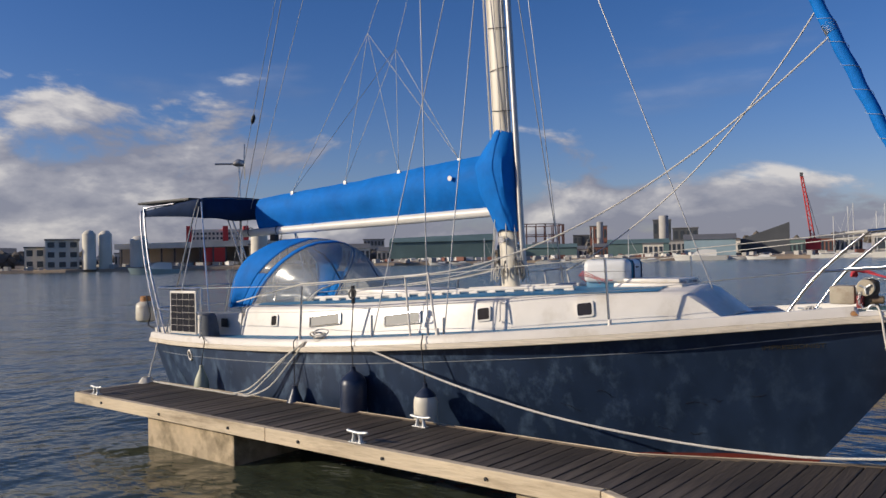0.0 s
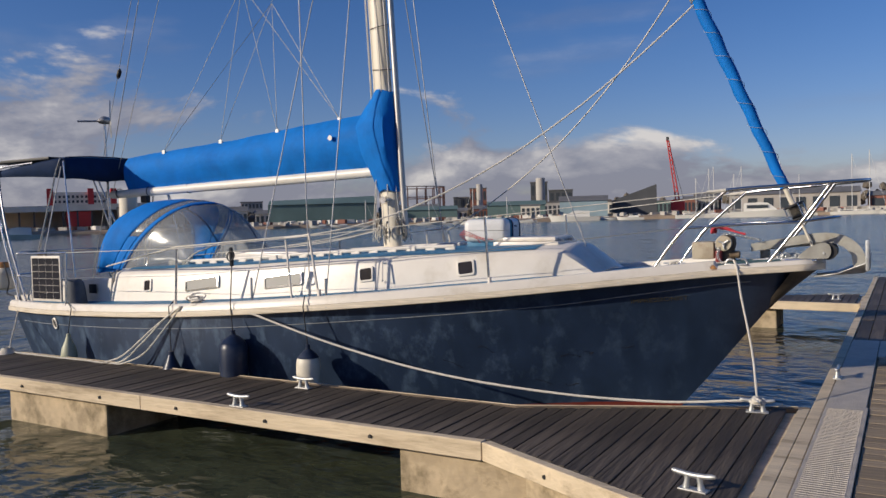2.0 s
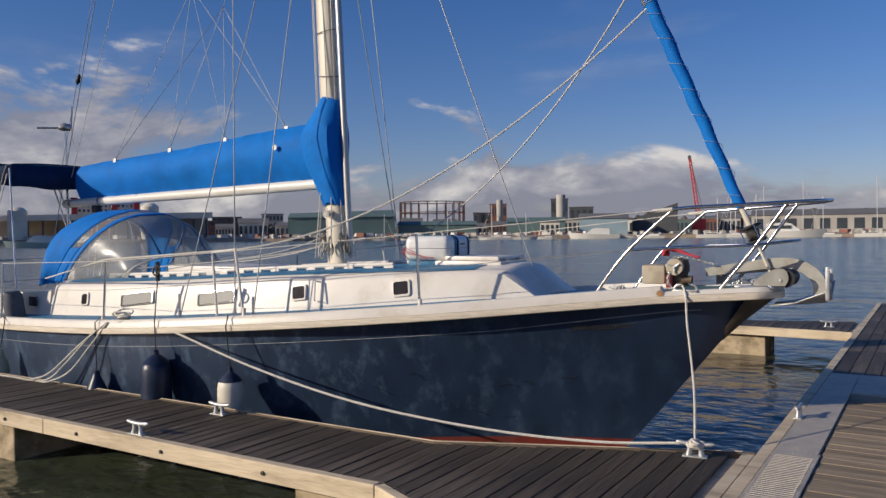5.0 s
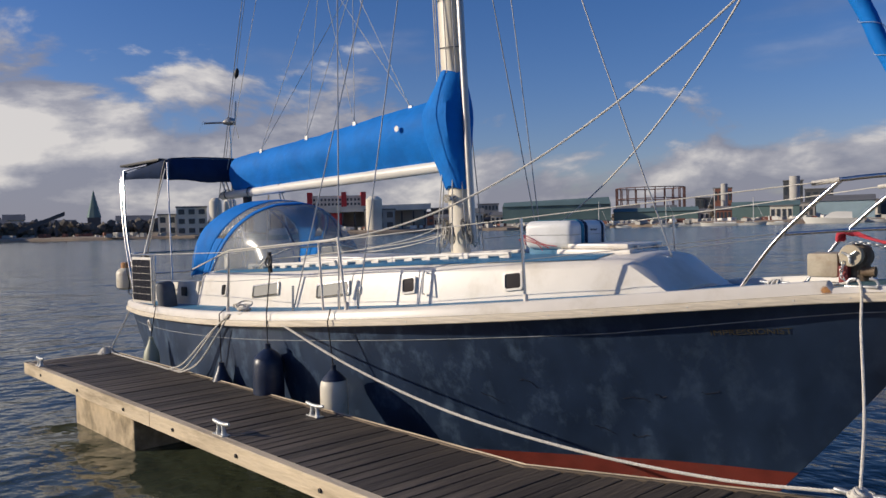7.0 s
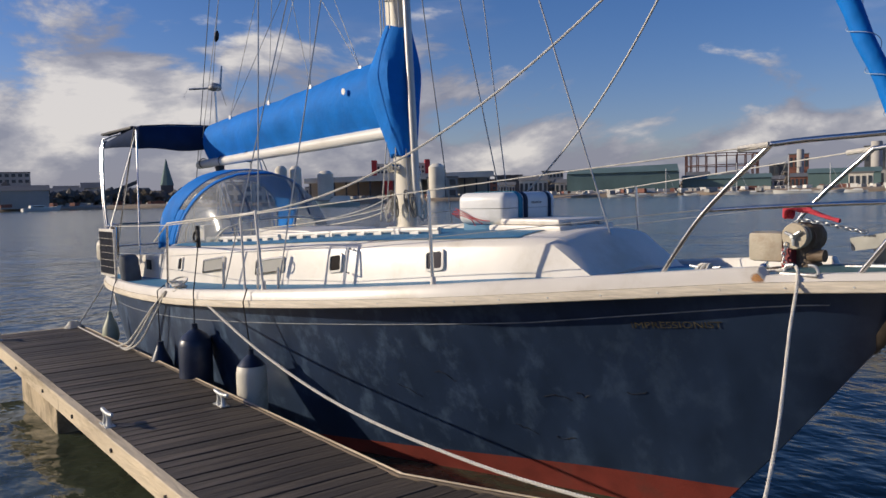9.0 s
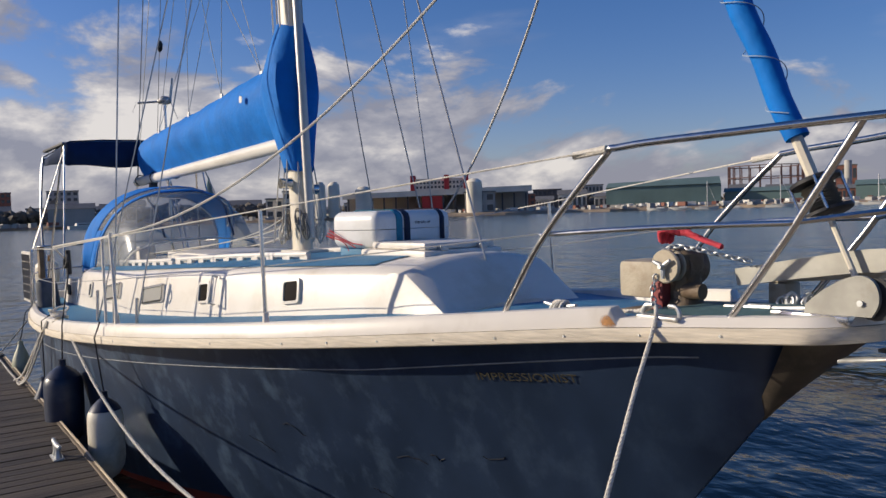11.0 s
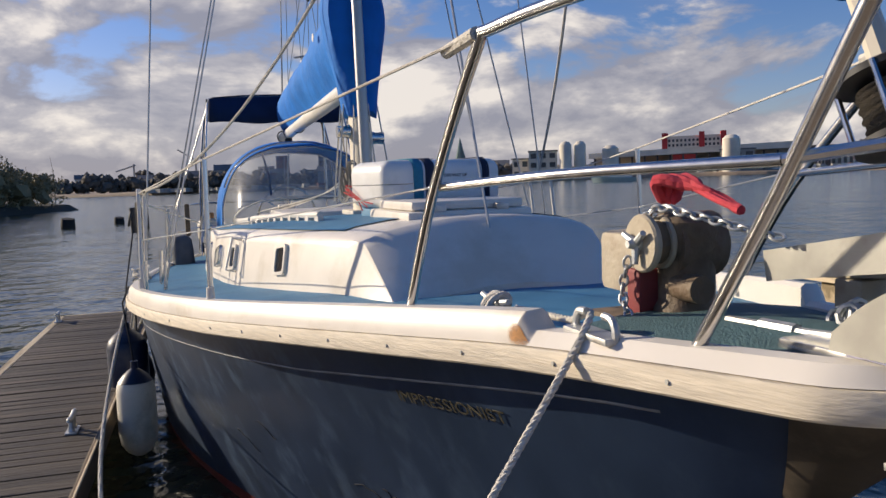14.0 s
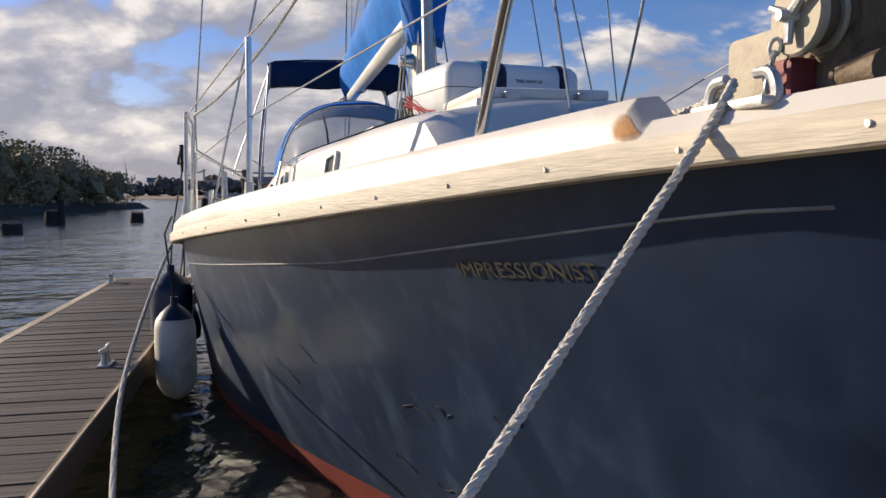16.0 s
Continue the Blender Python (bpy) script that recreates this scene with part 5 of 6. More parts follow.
# stem band, chock, deck cleat
STAIN = material("stained_bare_stem", (0.06, 0.048, 0.036), 0.6, vary=0.3, scale=12, dirt=(0.14, 0.11, 0.08), dirt_amount=0.5, dirt_scale=8)
b = bmesh.new()
rows = []
for k in range(9):
    f = k / 8
    z = 1.582 - 0.40 * f
    side_x, side_y = stem_x(z) - 0.07 + 0.02 * f, 0.228 * (1 - f) ** 1.2 + 0.012
    nose = stem_x(z) + 0.125 * (1 - f) ** 1.4 + 0.012
    ring = [(0.0, 1.0), (0.45, 0.92), (0.75, 0.66), (0.92, 0.36), (1.0, 0.0)]
    half = [(side_x + (nose - side_x) * u, -side_y * v, z) for u, v in ring]
    rows.append(half + [(x, -y, zz) for x, y, zz in half[-2::-1]])
loft(b, rows, True, True)
part("stem_head", b, STAIN, boat, "bare stained stem head under the strake")
chock = part("fairlead", slab(bmesh.new(), (3.84, -0.39, 1.615), (4.04, -0.33, 1.632), 0.006), GALV, boat, "cast aluminium fairlead")
for x, s in ((3.87, 1), (4.02, -1)):
    bar("fairlead_horn", curve([(x - s * 0.01, -0.36, 1.61), (x - s * 0.016, -0.36, 1.64), (x, -0.36, 1.668), (x + s * 0.035, -0.36, 1.672)], 4), 0.0095, GALV, chock)
dcleat = part("deck_cleat", slab(bmesh.new(), (3.32, -0.40, 1.565), (3.46, -0.36, 1.588), 0.008), GALV, boat, "deck cleat wrapped in rope")
bar("cleat_horn", [(3.29, -0.38, 1.638), (3.39, -0.38, 1.622), (3.49, -0.38, 1.638)], [0.008, 0.013, 0.008], GALV, dcleat)
bar("cleat_leg", [(3.39, -0.38, 1.56), (3.39, -0.38, 1.63)], 0.022, GALV, dcleat)
for k in range(4):
    b = bmesh.new()
    tube(b, arc((3.37 + 0.015 * k, -0.38, 1.62), 0.038, 0, 2 * math.pi, 14, (math.cos(0.6 * k), math.sin(0.6 * k), 0.1), (0, 0.25, 0.75)), 0.0095, 7)
    part("rope_turn", b, ROPE, dcleat)
b = bmesh.new()
rows = []
for k in range(9):
    x = 3.728 + 0.0095 * k
    B, Z = sheer_b(x), sheer_z(x)
    rise = 0.0 if x <= 3.76 else -0.046 * min(1, (x - 3.76) / 0.032)
    rows.append([(x, -(B + 0.012 - 0.008 * f + 0.0018), Z - 0.085 + (0.055 + rise) * f) for f in (0.03, 0.35, 0.65, 0.97)])
loft(b, rows)
nt = RUST.node_tree
bsdf = next(n for n in nt.nodes if n.type == "BSDF_PRINCIPLED")
tc = nt.nodes.new("ShaderNodeTexCoord")
grad = nt.nodes.new("ShaderNodeTexGradient")
grad.gradient_type = "SPHERICAL"
place = nt.nodes.new("ShaderNodeMapping")
place.inputs["Location"].default_value = (-0.95, 0, -0.85)
place.inputs["Scale"].default_value = (1.9, 0, 1.7)
speck = nt.nodes.new("ShaderNodeTexNoise")
speck.inputs["Scale"].default_value = 60
fade = nt.nodes.new("ShaderNodeMath")
fade.operation = "MULTIPLY"
nt.links.new(tc.outputs["Generated"], place.inputs["Vector"])
nt.links.new(place.outputs["Vector"], grad.inputs["Vector"])
nt.links.new(tc.outputs["Object"], speck.inputs["Vector"])
nt.links.new(grad.outputs["Fac"], fade.inputs[0])
nt.links.new(speck.outputs["Fac"], fade.inputs[1])
twice = nt.nodes.new("ShaderNodeMath")
twice.operation, twice.use_clamp = "MULTIPLY", True
twice.inputs[1].default_value = 3.4
nt.links.new(fade.outputs[0], twice.inputs[0])
nt.links.new(twice.outputs[0], bsdf.inputs["Alpha"])
part("rust_stain", b, RUST, boat, "orange rust stain under the fairlead")

# strake bolts
x = -5.4
while x < 4.4:
    B, Z = sheer_b(x), sheer_z(x)
    bar("strake_bolt", [(x, -(B + 0.026), Z - 0.116), (x, -(B + 0.0325), Z - 0.116)], 0.0055, GALV, boat, "", 10)
    x += 0.31 if x > 2 else 0.62

# boat's name, following the topsides
HULL_TREE = BVHTree.FromPolygons([v.co.copy() for v in hull.data.vertices], [list(p.vertices) for p in hull.data.polygons])


def hull_frame(x, z):
    """A frame on the starboard topsides: x forward along them, y up, z outward."""
    def at(xq, zq):
        hit = HULL_TREE.ray_cast(Vector((xq, -4, zq)), Vector((0, 1, 0)))[0]
        return hit if hit is not None else Vector((xq, 0, zq))
    p = at(x, z)
    tx, ty = (at(x + 0.05, z + 0.004) - p).normalized(), (at(x, z + 0.05) - p).normalized()
    n = tx.cross(ty).normalized()
    m = Matrix((tx, n.cross(tx), n)).transposed().to_4x4()
    m.translation = p + n * 0.002
    return m


b = bmesh.new()
rows = []
for k in range(70):
    x = -5.6 + 9.65 * k / 69
    z = sheer_z(x) - 0.285 + 0.065 * max(0, min(1, (x - 2.4) / 1.5))
    m = hull_frame(x, z)
    rows.append([m @ Vector((0, 0.0038, 0)), m @ Vector((0, -0.0038, 0))])
loft(b, rows)
mod = part("cove_line", b, PALELINE, hull, "worn pale cove line").modifiers.new("thickness", "SOLIDIFY")
mod.thickness, mod.offset = 0.002, 0


def lettering(text, size, m, mat, parent, name, label="", bend=None):
    cu = bpy.data.curves.new(name, "FONT")
    cu.body, cu.size, cu.extrude, cu.align_x, cu.align_y = text, size, 0.0008, "CENTER", "CENTER"
    tmp = new(name, cu)
    me = bpy.data.meshes.new_from_object(tmp.evaluated_get(bpy.context.evaluated_depsgraph_get()))
    bpy.data.objects.remove(tmp)
    me.materials.clear()
    me.materials.append(mat)
    if bend:
        for v in me.vertices:
            v.co = bend(v.co)
    ob = new(name, me)
    ob.parent = parent
    if not bend:
        ob.matrix_local = m
    return tagged(ob, label)


lettering("IMPRESSIONIST", 0.085, None, GOLD, hull, "name_lettering", "faint faded gold boat name", lambda c: hull_frame(3.27 + c.x * 0.87, 1.297 + c.x * 0.06 + c.y * 0.66) @ Vector((0, 0, 0.003 + c.z)))

# scuffs and a scrape on the topsides
rs = random.Random(5)
for k in range(7):
    x, z = rs.uniform(1.2, 3.0), rs.uniform(0.35, 0.85)
    pts = [(x, z)]
    for j in range(5):
        pts.append((pts[-1][0] + rs.uniform(0.01, 0.05), pts[-1][1] + rs.uniform(-0.03, 0.015)))
    b = bmesh.new()
    tube(b, [hull_frame(px, pz).translation - Vector((0, 0.001, 0)) for px, pz in pts], 0.0022, 4)
    part("scuff", b, SCUFF, hull)

# oval stern port
m = hull_frame(-4.48, 0.86)
b = bmesh.new()
tube(b, [m @ Vector((0.05 * math.cos(a), 0.068 * math.sin(a), 0.006)) for a in (2 * math.pi * k / 20 for k in range(21))], 0.014, 8)
port = part("stern_port", b, WHITE, hull, "white oval vent ring")
b = bmesh.new()
b.faces.new([b.verts.new(m @ Vector((0.042 * math.cos(a), 0.058 * math.sin(a), 0.004))) for a in (2 * math.pi * k / 20 for k in range(20))])
part("port_recess", b, BLACK, port, smooth=False)

# ---- liferaft case ----
raft = tagged(new("liferaft_case"), "white fibreglass liferaft case strapped on the coachroof", "liferaft")
rm = pose(1.30, 0.06, 1.835, 0, 0, 10)
for name, lo, hi in (("lower_shell", (-0.24, -0.36, 0.015), (0.24, 0.36, 0.135)), ("upper_shell", (-0.24, -0.36, 0.139), (0.24, 0.36, 0.262))):
    t = bmesh.new()
    bmesh.ops.create_cube(t, size=1)
    bmesh.ops.scale(t, vec=[h - l for l, h in zip(lo, hi)], verts=t.verts)
    up_side = 1 if name == "upper_shell" else -1
    rim = [e for e in t.edges if not all(v.co.z * up_side < 0 for v in e.verts)]
    bmesh.ops.bevel(t, geom=rim, offset=0.062, segments=5, affect="EDGES", profile=0.5, clamp_overlap=True)
    bmesh.ops.translate(t, vec=[(h + l) / 2 for l, h in zip(lo, hi)], verts=t.verts)
    part(name, merge(bmesh.new(), t, rm), RAFTW, raft)
block("cradle", (-0.22, -0.30, -0.06), (0.22, 0.30, 0.03), BLUEDECK, raft, 0.01, "", rm)
for y, mat, w in ((-0.16, TEAL, 0.028), (-0.09, NAVYWEB, 0.028), (0.25, NAVYWEB, 0.022)):
    b = bmesh.new()
    o = 0.006
    ring = [(-0.243, 0.0), (-0.243, 0.20), (-0.228, 0.235), (-0.18, 0.262), (0.18, 0.262), (0.228, 0.235), (0.243, 0.20), (0.243, 0.0)]
    loft(b, [[rm @ Vector((x, y - w, z + (o if z > 0.1 else 0))), rm @ Vector((x, y + w, z + (o if z > 0.1 else 0)))] for x, z in ring])
    mod = part("strap", b, mat, raft, "webbing strap").modifiers.new("thickness", "SOLIDIFY")
    mod.thickness, mod.offset = 0.004, 0
b = bmesh.new()
for k in range(3):
    tube(b, curve([rm @ Vector((-0.25, -0.2 + 0.05 * k * (k - 1), 0.02)), rm @ Vector((-0.28 + 0.02 * k, -0.37, 0.10 + 0.02 * k)), rm @ Vector((-0.10 + 0.03 * k, -0.37, 0.06)), rm @ Vector((-0.05 + 0.07 * k, -0.36, 0.02 * k))], 5), 0.0035, 5)
part("red_lanyard", b, REDROPE, raft, "red cord lashings")
lettering("THIS WAY UP", 0.024, rm @ Matrix.Translation((0.2415, 0.06, 0.175)) @ Euler((math.pi / 2, 0, math.pi / 2)).to_matrix().to_4x4(), BLACK, raft, "lettering")

# ---- fenders ----
def fender(x, y, z0, z1, r, mat, cap, hang, label, cone=False):
    ob = tagged(new("fender"), label, "fender", "fenders along the hull")
    h = z1 - z0
    b = bmesh.new()
    if cone:
        prof3 = [(0.3 * r, z0 + 0.02), (0.9 * r, z0 + 0.07), (r, z0 + 0.35 * h), (0.85 * r, z0 + 0.6 * h), (0.4 * r, z0 + 0.88 * h), (0.25 * r, z1)]
    else:
        prof3 = [(0.25 * r, z0), (0.62 * r, z0 + 0.03), (0.92 * r, z0 + 0.09), (r, z0 + 0.16), (r, z1 - 0.14), (0.93 * r, z1 - 0.09), (0.66 * r, z1 - 0.04), (0.35 * r, z1 - 0.01)]
    lathe(b, prof3, pose(x, y, 0), 24)
    part("body", b, mat, ob)
    b = bmesh.new()
    lathe(b, [(0.90 * r, z1 - 0.075), (0.68 * r, z1 - 0.038), (0.38 * r, z1 - 0.004), (0.20 * r, z1 + 0.012), (0.17 * r, z1 + 0.05), (0.20 * r, z1 + 0.06)] if not cone else [(0.28 * r, z1 - 0.02), (0.25 * r, z1 + 0.03)], pose(x, y, 0), 18)
    part("end_cap", b, cap, ob, "navy end cap")
    bar("lanyard", [(x, y, z1 + 0.03), *hang], 0.006, DARKROPE, ob, "", 6)
    return ob


fender(-0.05, -1.60, 0.22, 0.80, 0.125, FENDW, FENDB, [(-0.06, -1.645, 1.25), (-0.07, -1.60, 1.36)], "grimy white cylindrical fender with a navy end cap")
fender(-0.98, -1.70, 0.28, 0.92, 0.15, FENDB, FENDB, [(-1.02, -1.68, 1.25), (-1.06, -1.59, 1.75)], "large navy blue fender hung beside the hull")
fender(-1.95, -1.68, 0.20, 0.66, 0.13, FENDB, FENDB, [(-1.96, -1.68, 1.2), (-1.97, -1.60, 1.25)], "navy pear-shaped fender by the pontoon edge", True)
fender(-3.86, -1.60, 0.38, 0.76, 0.10, FENDG, FENDG, [(-3.88, -1.53, 1.1), (-4.05, -1.44, 1.15)], "small greenish weathered fender near the stern", True)
b = bmesh.new()
tube(b, arc((-1.05, -1.62, 1.77), 0.05, 0, 2 * math.pi, 14, (1, 0, 0), (0, 0.2, 1)), 0.010, 6)
tube(b, [(-1.06, -1.595, 1.66), (-1.06, -1.60, 1.86)], 0.022, 8)
hook = tagged(new("line_hook", finish("line_hook", b, BLACK, True)), "black rope clip holding the fender line", "rope clip")

# ---- mooring lines ----
def twisted(name, pts, r, label, mat=ROPE, turns=30.0):
    """Laid rope: three strands round one line."""
    line = curve(pts, 14)
    ob = tagged(new(name), label, "rope", "mooring lines")
    run = [0.0]
    for p, q in zip(line, line[1:]):
        run.append(run[-1] + (q - p).length)
    n = min(520, max(20, int(run[-1] / (r * 0.9))))
    fine, j = [], 0
    for k in range(n + 1):
        s = run[-1] * k / n
        while j < len(run) - 2 and run[j + 1] < s:
            j += 1
        fine.append((s, line[j].lerp(line[j + 1], (s - run[j]) / max(1e-6, run[j + 1] - run[j]))))
    for strand in range(3):
        out = []
        for k, (s, p) in enumerate(fine):
            d = (fine[min(k + 1, n)][1] - fine[max(k - 1, 0)][1]).normalized()
            u = d.cross(Vector((0.3, 0.2, 1))).normalized()
            v = d.cross(u)
            a = s / (r * 6.0) * 2 * math.pi + strand * 2 * math.pi / 3
            out.append(p + (u * math.cos(a) + v * math.sin(a)) * r * 0.45)
        part("strand", tube(bmesh.new(), out, r * 0.60, 6), mat, ob)
    return ob


twisted("mooring_line", [(3.52, -0.37, 1.625), (3.80, -0.355, 1.635), (3.93, -0.37, 1.65), (4.02, -0.625, 1.36), (4.155, -1.0, 0.945), (4.23, -1.30, 0.605)], 0.0094, "thick white three-strand bow line from the fairlead to a pontoon cleat")
twisted("mooring_line", [(-0.90, -1.655, 1.20), (0.35, -1.70, 0.90), (1.5, -1.68, 0.69), (2.6, -1.56, 0.575), (3.5, -1.41, 0.545), (4.16, -1.30, 0.59)], 0.011, "long white spring line sagging to the bow cleat")
twisted("mooring_line", [(-5.62, -1.10, 1.06), (-5.40, -1.30, 0.84), (-5.05, -1.62, 0.56), (-4.85, -1.72, 0.525), (-4.2, -1.745, 0.515), (-3.4, -1.765, 0.515), (-2.75, -1.76, 0.525), (-2.40, -1.72, 0.75), (-2.05, -1.68, 1.05), (-1.80, -1.655, 1.20)], 0.010, "white stern line led along the pontoon edge")
twisted("mooring_line", [(-1.80, -1.665, 1.20), (-2.20, -1.70, 0.95), (-2.65, -1.76, 0.62), (-2.95, -1.80, 0.52)], 0.010, "loop of white rope hanging to the pontoon")
twisted("mooring_line", [(-1.78, -1.66, 1.21), (-2.02, -1.70, 0.95), (-2.30, -1.76, 0.66), (-2.62, -1.79, 0.53), (-2.85, -1.79, 0.515)], 0.010, "slack loop of white rope beside the fender")
b = bmesh.new()
for k in range(5):
    tube(b, arc((-1.62 + 0.03 * math.sin(2.1 * k), -1.59, 1.25 + 0.016 * k), 0.075 + 0.012 * (k % 3), 0, 2 * math.pi, 18, (1, 0.1 * k - 0.2, 0.15 * math.sin(k)), (0, 0.75, 0.45 * math.cos(1.7 * k))), 0.0085, 6)
solid("rope_coil", b, ROPE, "coil of grey-white rope lying on the side deck", "rope")
b = bmesh.new()
for k in range(5):
    tube(b, arc((4.235, -1.30, 0.585 + 0.006 * k), 0.05 + 0.012 * (k % 2), 0, 2 * math.pi, 16, (math.cos(0.5 * k), math.sin(0.5 * k), 0), (-0.5 * math.sin(0.5 * k), 0.5 * math.cos(0.5 * k), 0.2)), 0.012, 7)
solid("rope_turns", b, ROPE, "white rope wound round a pontoon cleat", "rope")
b = bmesh.new()
for k in range(6):
    tube(b, arc((-4.90, -1.76, 0.512 + 0.012 * k), 0.10 - 0.01 * k, 0, 2 * math.pi, 16, (1, 0, 0), (0, 1, 0.1)), 0.010, 6)
solid("rope_coil", b, ROPE, "small heap of white rope by the stern", "rope")

# ---- gas bottle on the stern rail ----
gas = tagged(new("gas_bottle"), "cream gas bottle with an orange-brown collar hung outside the stern rail", "gas bottle")
b = bmesh.new()
lathe(b, [(0.10, 1.23), (0.145, 1.26), (0.155, 1.30), (0.155, 1.46), (0.145, 1.51), (0.10, 1.55), (0.05, 1.57)], pose(-6.30, -0.88, 0), 22)
part("cylinder", b, CYLW, gas)
b = bmesh.new()
lathe(b, [(0.085, 1.55), (0.085, 1.63), (0.07, 1.64)], pose(-6.30, -0.88, 0), 18)
part("collar", b, ORANGE, gas)
bar("bracket", [(-6.16, -0.86, 1.46), (-5.88, -0.92, 1.46)], 0.012, STEEL, gas)

# ---- stern clutter ----
b = bmesh.new()
slab(b, (-5.02, -1.20, 1.40), (-4.88, -1.14, 1.80), 0.01)
solid("wooden_board", b, BROWN, "brown wooden board lashed to the stern rail", "board", False)
GREYBAG = material("slate_blue_canvas", (0.085, 0.095, 0.115), 0.8, vary=0.15, scale=10, bump=0.3, bump_scale=20)
b = bmesh.new()
lathe(b, [(0.10, 1.05), (0.12, 1.10), (0.12, 1.30), (0.115, 1.40), (0.08, 1.45), (0.03, 1.46)], pose(-4.02, -1.16, 0, 4, -6, 0), 16)
solid("outboard_cover", b, GREYBAG, "slate blue covered outboard leg standing on the side deck", "outboard")
hose = tagged(new("gas_hose", finish("gas_hose", tube(bmesh.new(), curve([(-6.28, -0.88, 1.64), (-6.16, -0.95, 1.60), (-6.10, -0.93, 1.35), (-6.20, -0.90, 1.18), (-5.95, -0.92, 1.14)], 6), 0.009, 6), BLACK, True)), "black rubber gas hose from the bottle", "hose")

# ---- far shore ----
def matte(name, c, rough=0.8, vary=0.15, scale=0.15, **kw):
    return material(name, c, rough, vary=vary, scale=scale, **kw)


SHED = matte("grey_green_cladding", (0.12, 0.19, 0.18))
GREYBLD = matte("grey_concrete_wall", (0.42, 0.40, 0.36))
CREAMBLD = matte("cream_wall", (0.74, 0.68, 0.56))
DARKBLD = matte("charcoal_cladding", (0.08, 0.085, 0.09))
BRICKBLD = matte("red_brick_wall", (0.24, 0.10, 0.07))
REDPAINT = matte("red_paint", (0.50, 0.05, 0.05))
BLUEBLD = matte("pale_blue_cladding", (0.28, 0.38, 0.42))
IRON = matte("rusted_iron", (0.13, 0.07, 0.06))
PALESHED = matte("pale_grey_cladding", (0.40, 0.37, 0.33))
ROOFGREY = matte("grey_roof", (0.16, 0.16, 0.16))
WINDARK = matte("dark_panes", (0.05, 0.06, 0.07), rough=0.2)
RUBBLE = matte("quay_stone", (0.33, 0.25, 0.17), scale=0.6)
FOLIAGE = matte("winter_foliage", (0.26, 0.22, 0.115), scale=0.8)
FOLIAGE2 = matte("far_bare_trees", (0.13, 0.11, 0.085), scale=0.8)
BOATW = matte("white_boat_gelcoat", (0.72, 0.70, 0.64), rough=0.4, vary=0.05)
MINT = matte("pale_mint_hull", (0.45, 0.55, 0.50), rough=0.5)
MASTW = matte("pale_mast", (0.62, 0.62, 0.60), rough=0.5, vary=0.05)
TIMBER = matte("wet_black_timber", (0.03, 0.025, 0.02), scale=4)
EYE = Vector((5.0, -5.5, 2.0))


def far(az, d, z=0.0):
    """A place by its bearing in degrees (from +y, to the right) and distance."""
    a = radians(az)
    return Vector((EYE.x + d * math.sin(a), EYE.y + d * math.cos(a), z))


def facing(az, d):
    """Axes at a far place: x to the right, y away."""
    p = far(az, d)
    return Matrix.Translation(p) @ Matrix.Rotation(-radians(az), 4, "Z")


def size_of(deg, d):
    return d * math.tan(radians(deg))


def box_house(name, az0, az1, d, h, depth, wall, label, category="building", roof="flat", rows=0, cols=0, base=0.8, roof_mat=None, pane=WINDARK, lean=0.0):
    """A far building between two bearings, with its roof and its rows of windows."""
    m = facing((az0 + az1) / 2, d)
    w = size_of(abs(az1 - az0) / 2, d)
    ob = tagged(new(name), label, category)
    ob.matrix_world = m
    b = bmesh.new()
    if roof == "mono":
        loft(b, [[(-w, 0, base), (-w, depth, base), (-w, depth, h * (1 - lean)), (-w, 0, h * (1 - lean))], [(w, 0, base), (w, depth, base), (w, depth, h), (w, 0, h)]], True, True)
    else:
        slab(b, (-w, 0, base), (w, depth, h))
    part("wall", b, wall, ob, smooth=False)
    if roof == "gable":
        b = bmesh.new()
        rh = 0.28 * h
        loft(b, [[(-w - 0.4, -0.5, h), (-w - 0.4, depth / 2, h + rh), (-w - 0.4, depth + 0.5, h)], [(w + 0.4, -0.5, h), (w + 0.4, depth / 2, h + rh), (w + 0.4, depth + 0.5, h)]], True, True)
        part("roof", b, roof_mat or ROOFGREY, ob, smooth=False)
    elif roof == "flat":
        b = bmesh.new()
        slab(b, (-w - 0.3, -0.3, h + 0.003), (w + 0.3, depth + 0.3, h + 0.5))
        part("roof", b, roof_mat or ROOFGREY, ob, smooth=False)
    if rows and cols:
        cw, ch = 2 * w / cols, (h - base) / rows
        shared = finish("window", slab(bmesh.new(), (-cw * 0.30, -0.12, -ch * 0.27), (cw * 0.30, 0.0, ch * 0.27)), pane)
        for r in range(rows):
            for c in range(cols):
                win = new("window", shared)
                win.parent = ob
                win.location = (-w + cw * (c + 0.5), -0.01, base + ch * (r + 0.55))
    return ob


# the bank itself, one long low quay with rubble
b = bmesh.new()
rows = []
for k in range(91):
    az = -128 + 166 * k / 90
    d = interp(az, [(-128, 420), (-100, 420), (-92, 360), (-78, 330), (-66, 300), (-50, 290), (-35, 300), (-20, 290), (-5, 300), (40, 310)])
    d += 6 * noise.noise((az * 0.4, 0, 0))
    h = 1.4 + 0.5 * noise.noise((az * 0.7, 3, 0))
    rows.append([far(az, d, -0.5), far(az, d + 1, h * 0.6), far(az, d + 6, h), far(az, d + 700, h + 2)])
loft(b, rows)
tagged(solid("far_bank", b, RUBBLE, "low stony quay across the harbour", "shore", False), kind="structure")
b = bmesh.new()
rs = random.Random(11)
n = 0
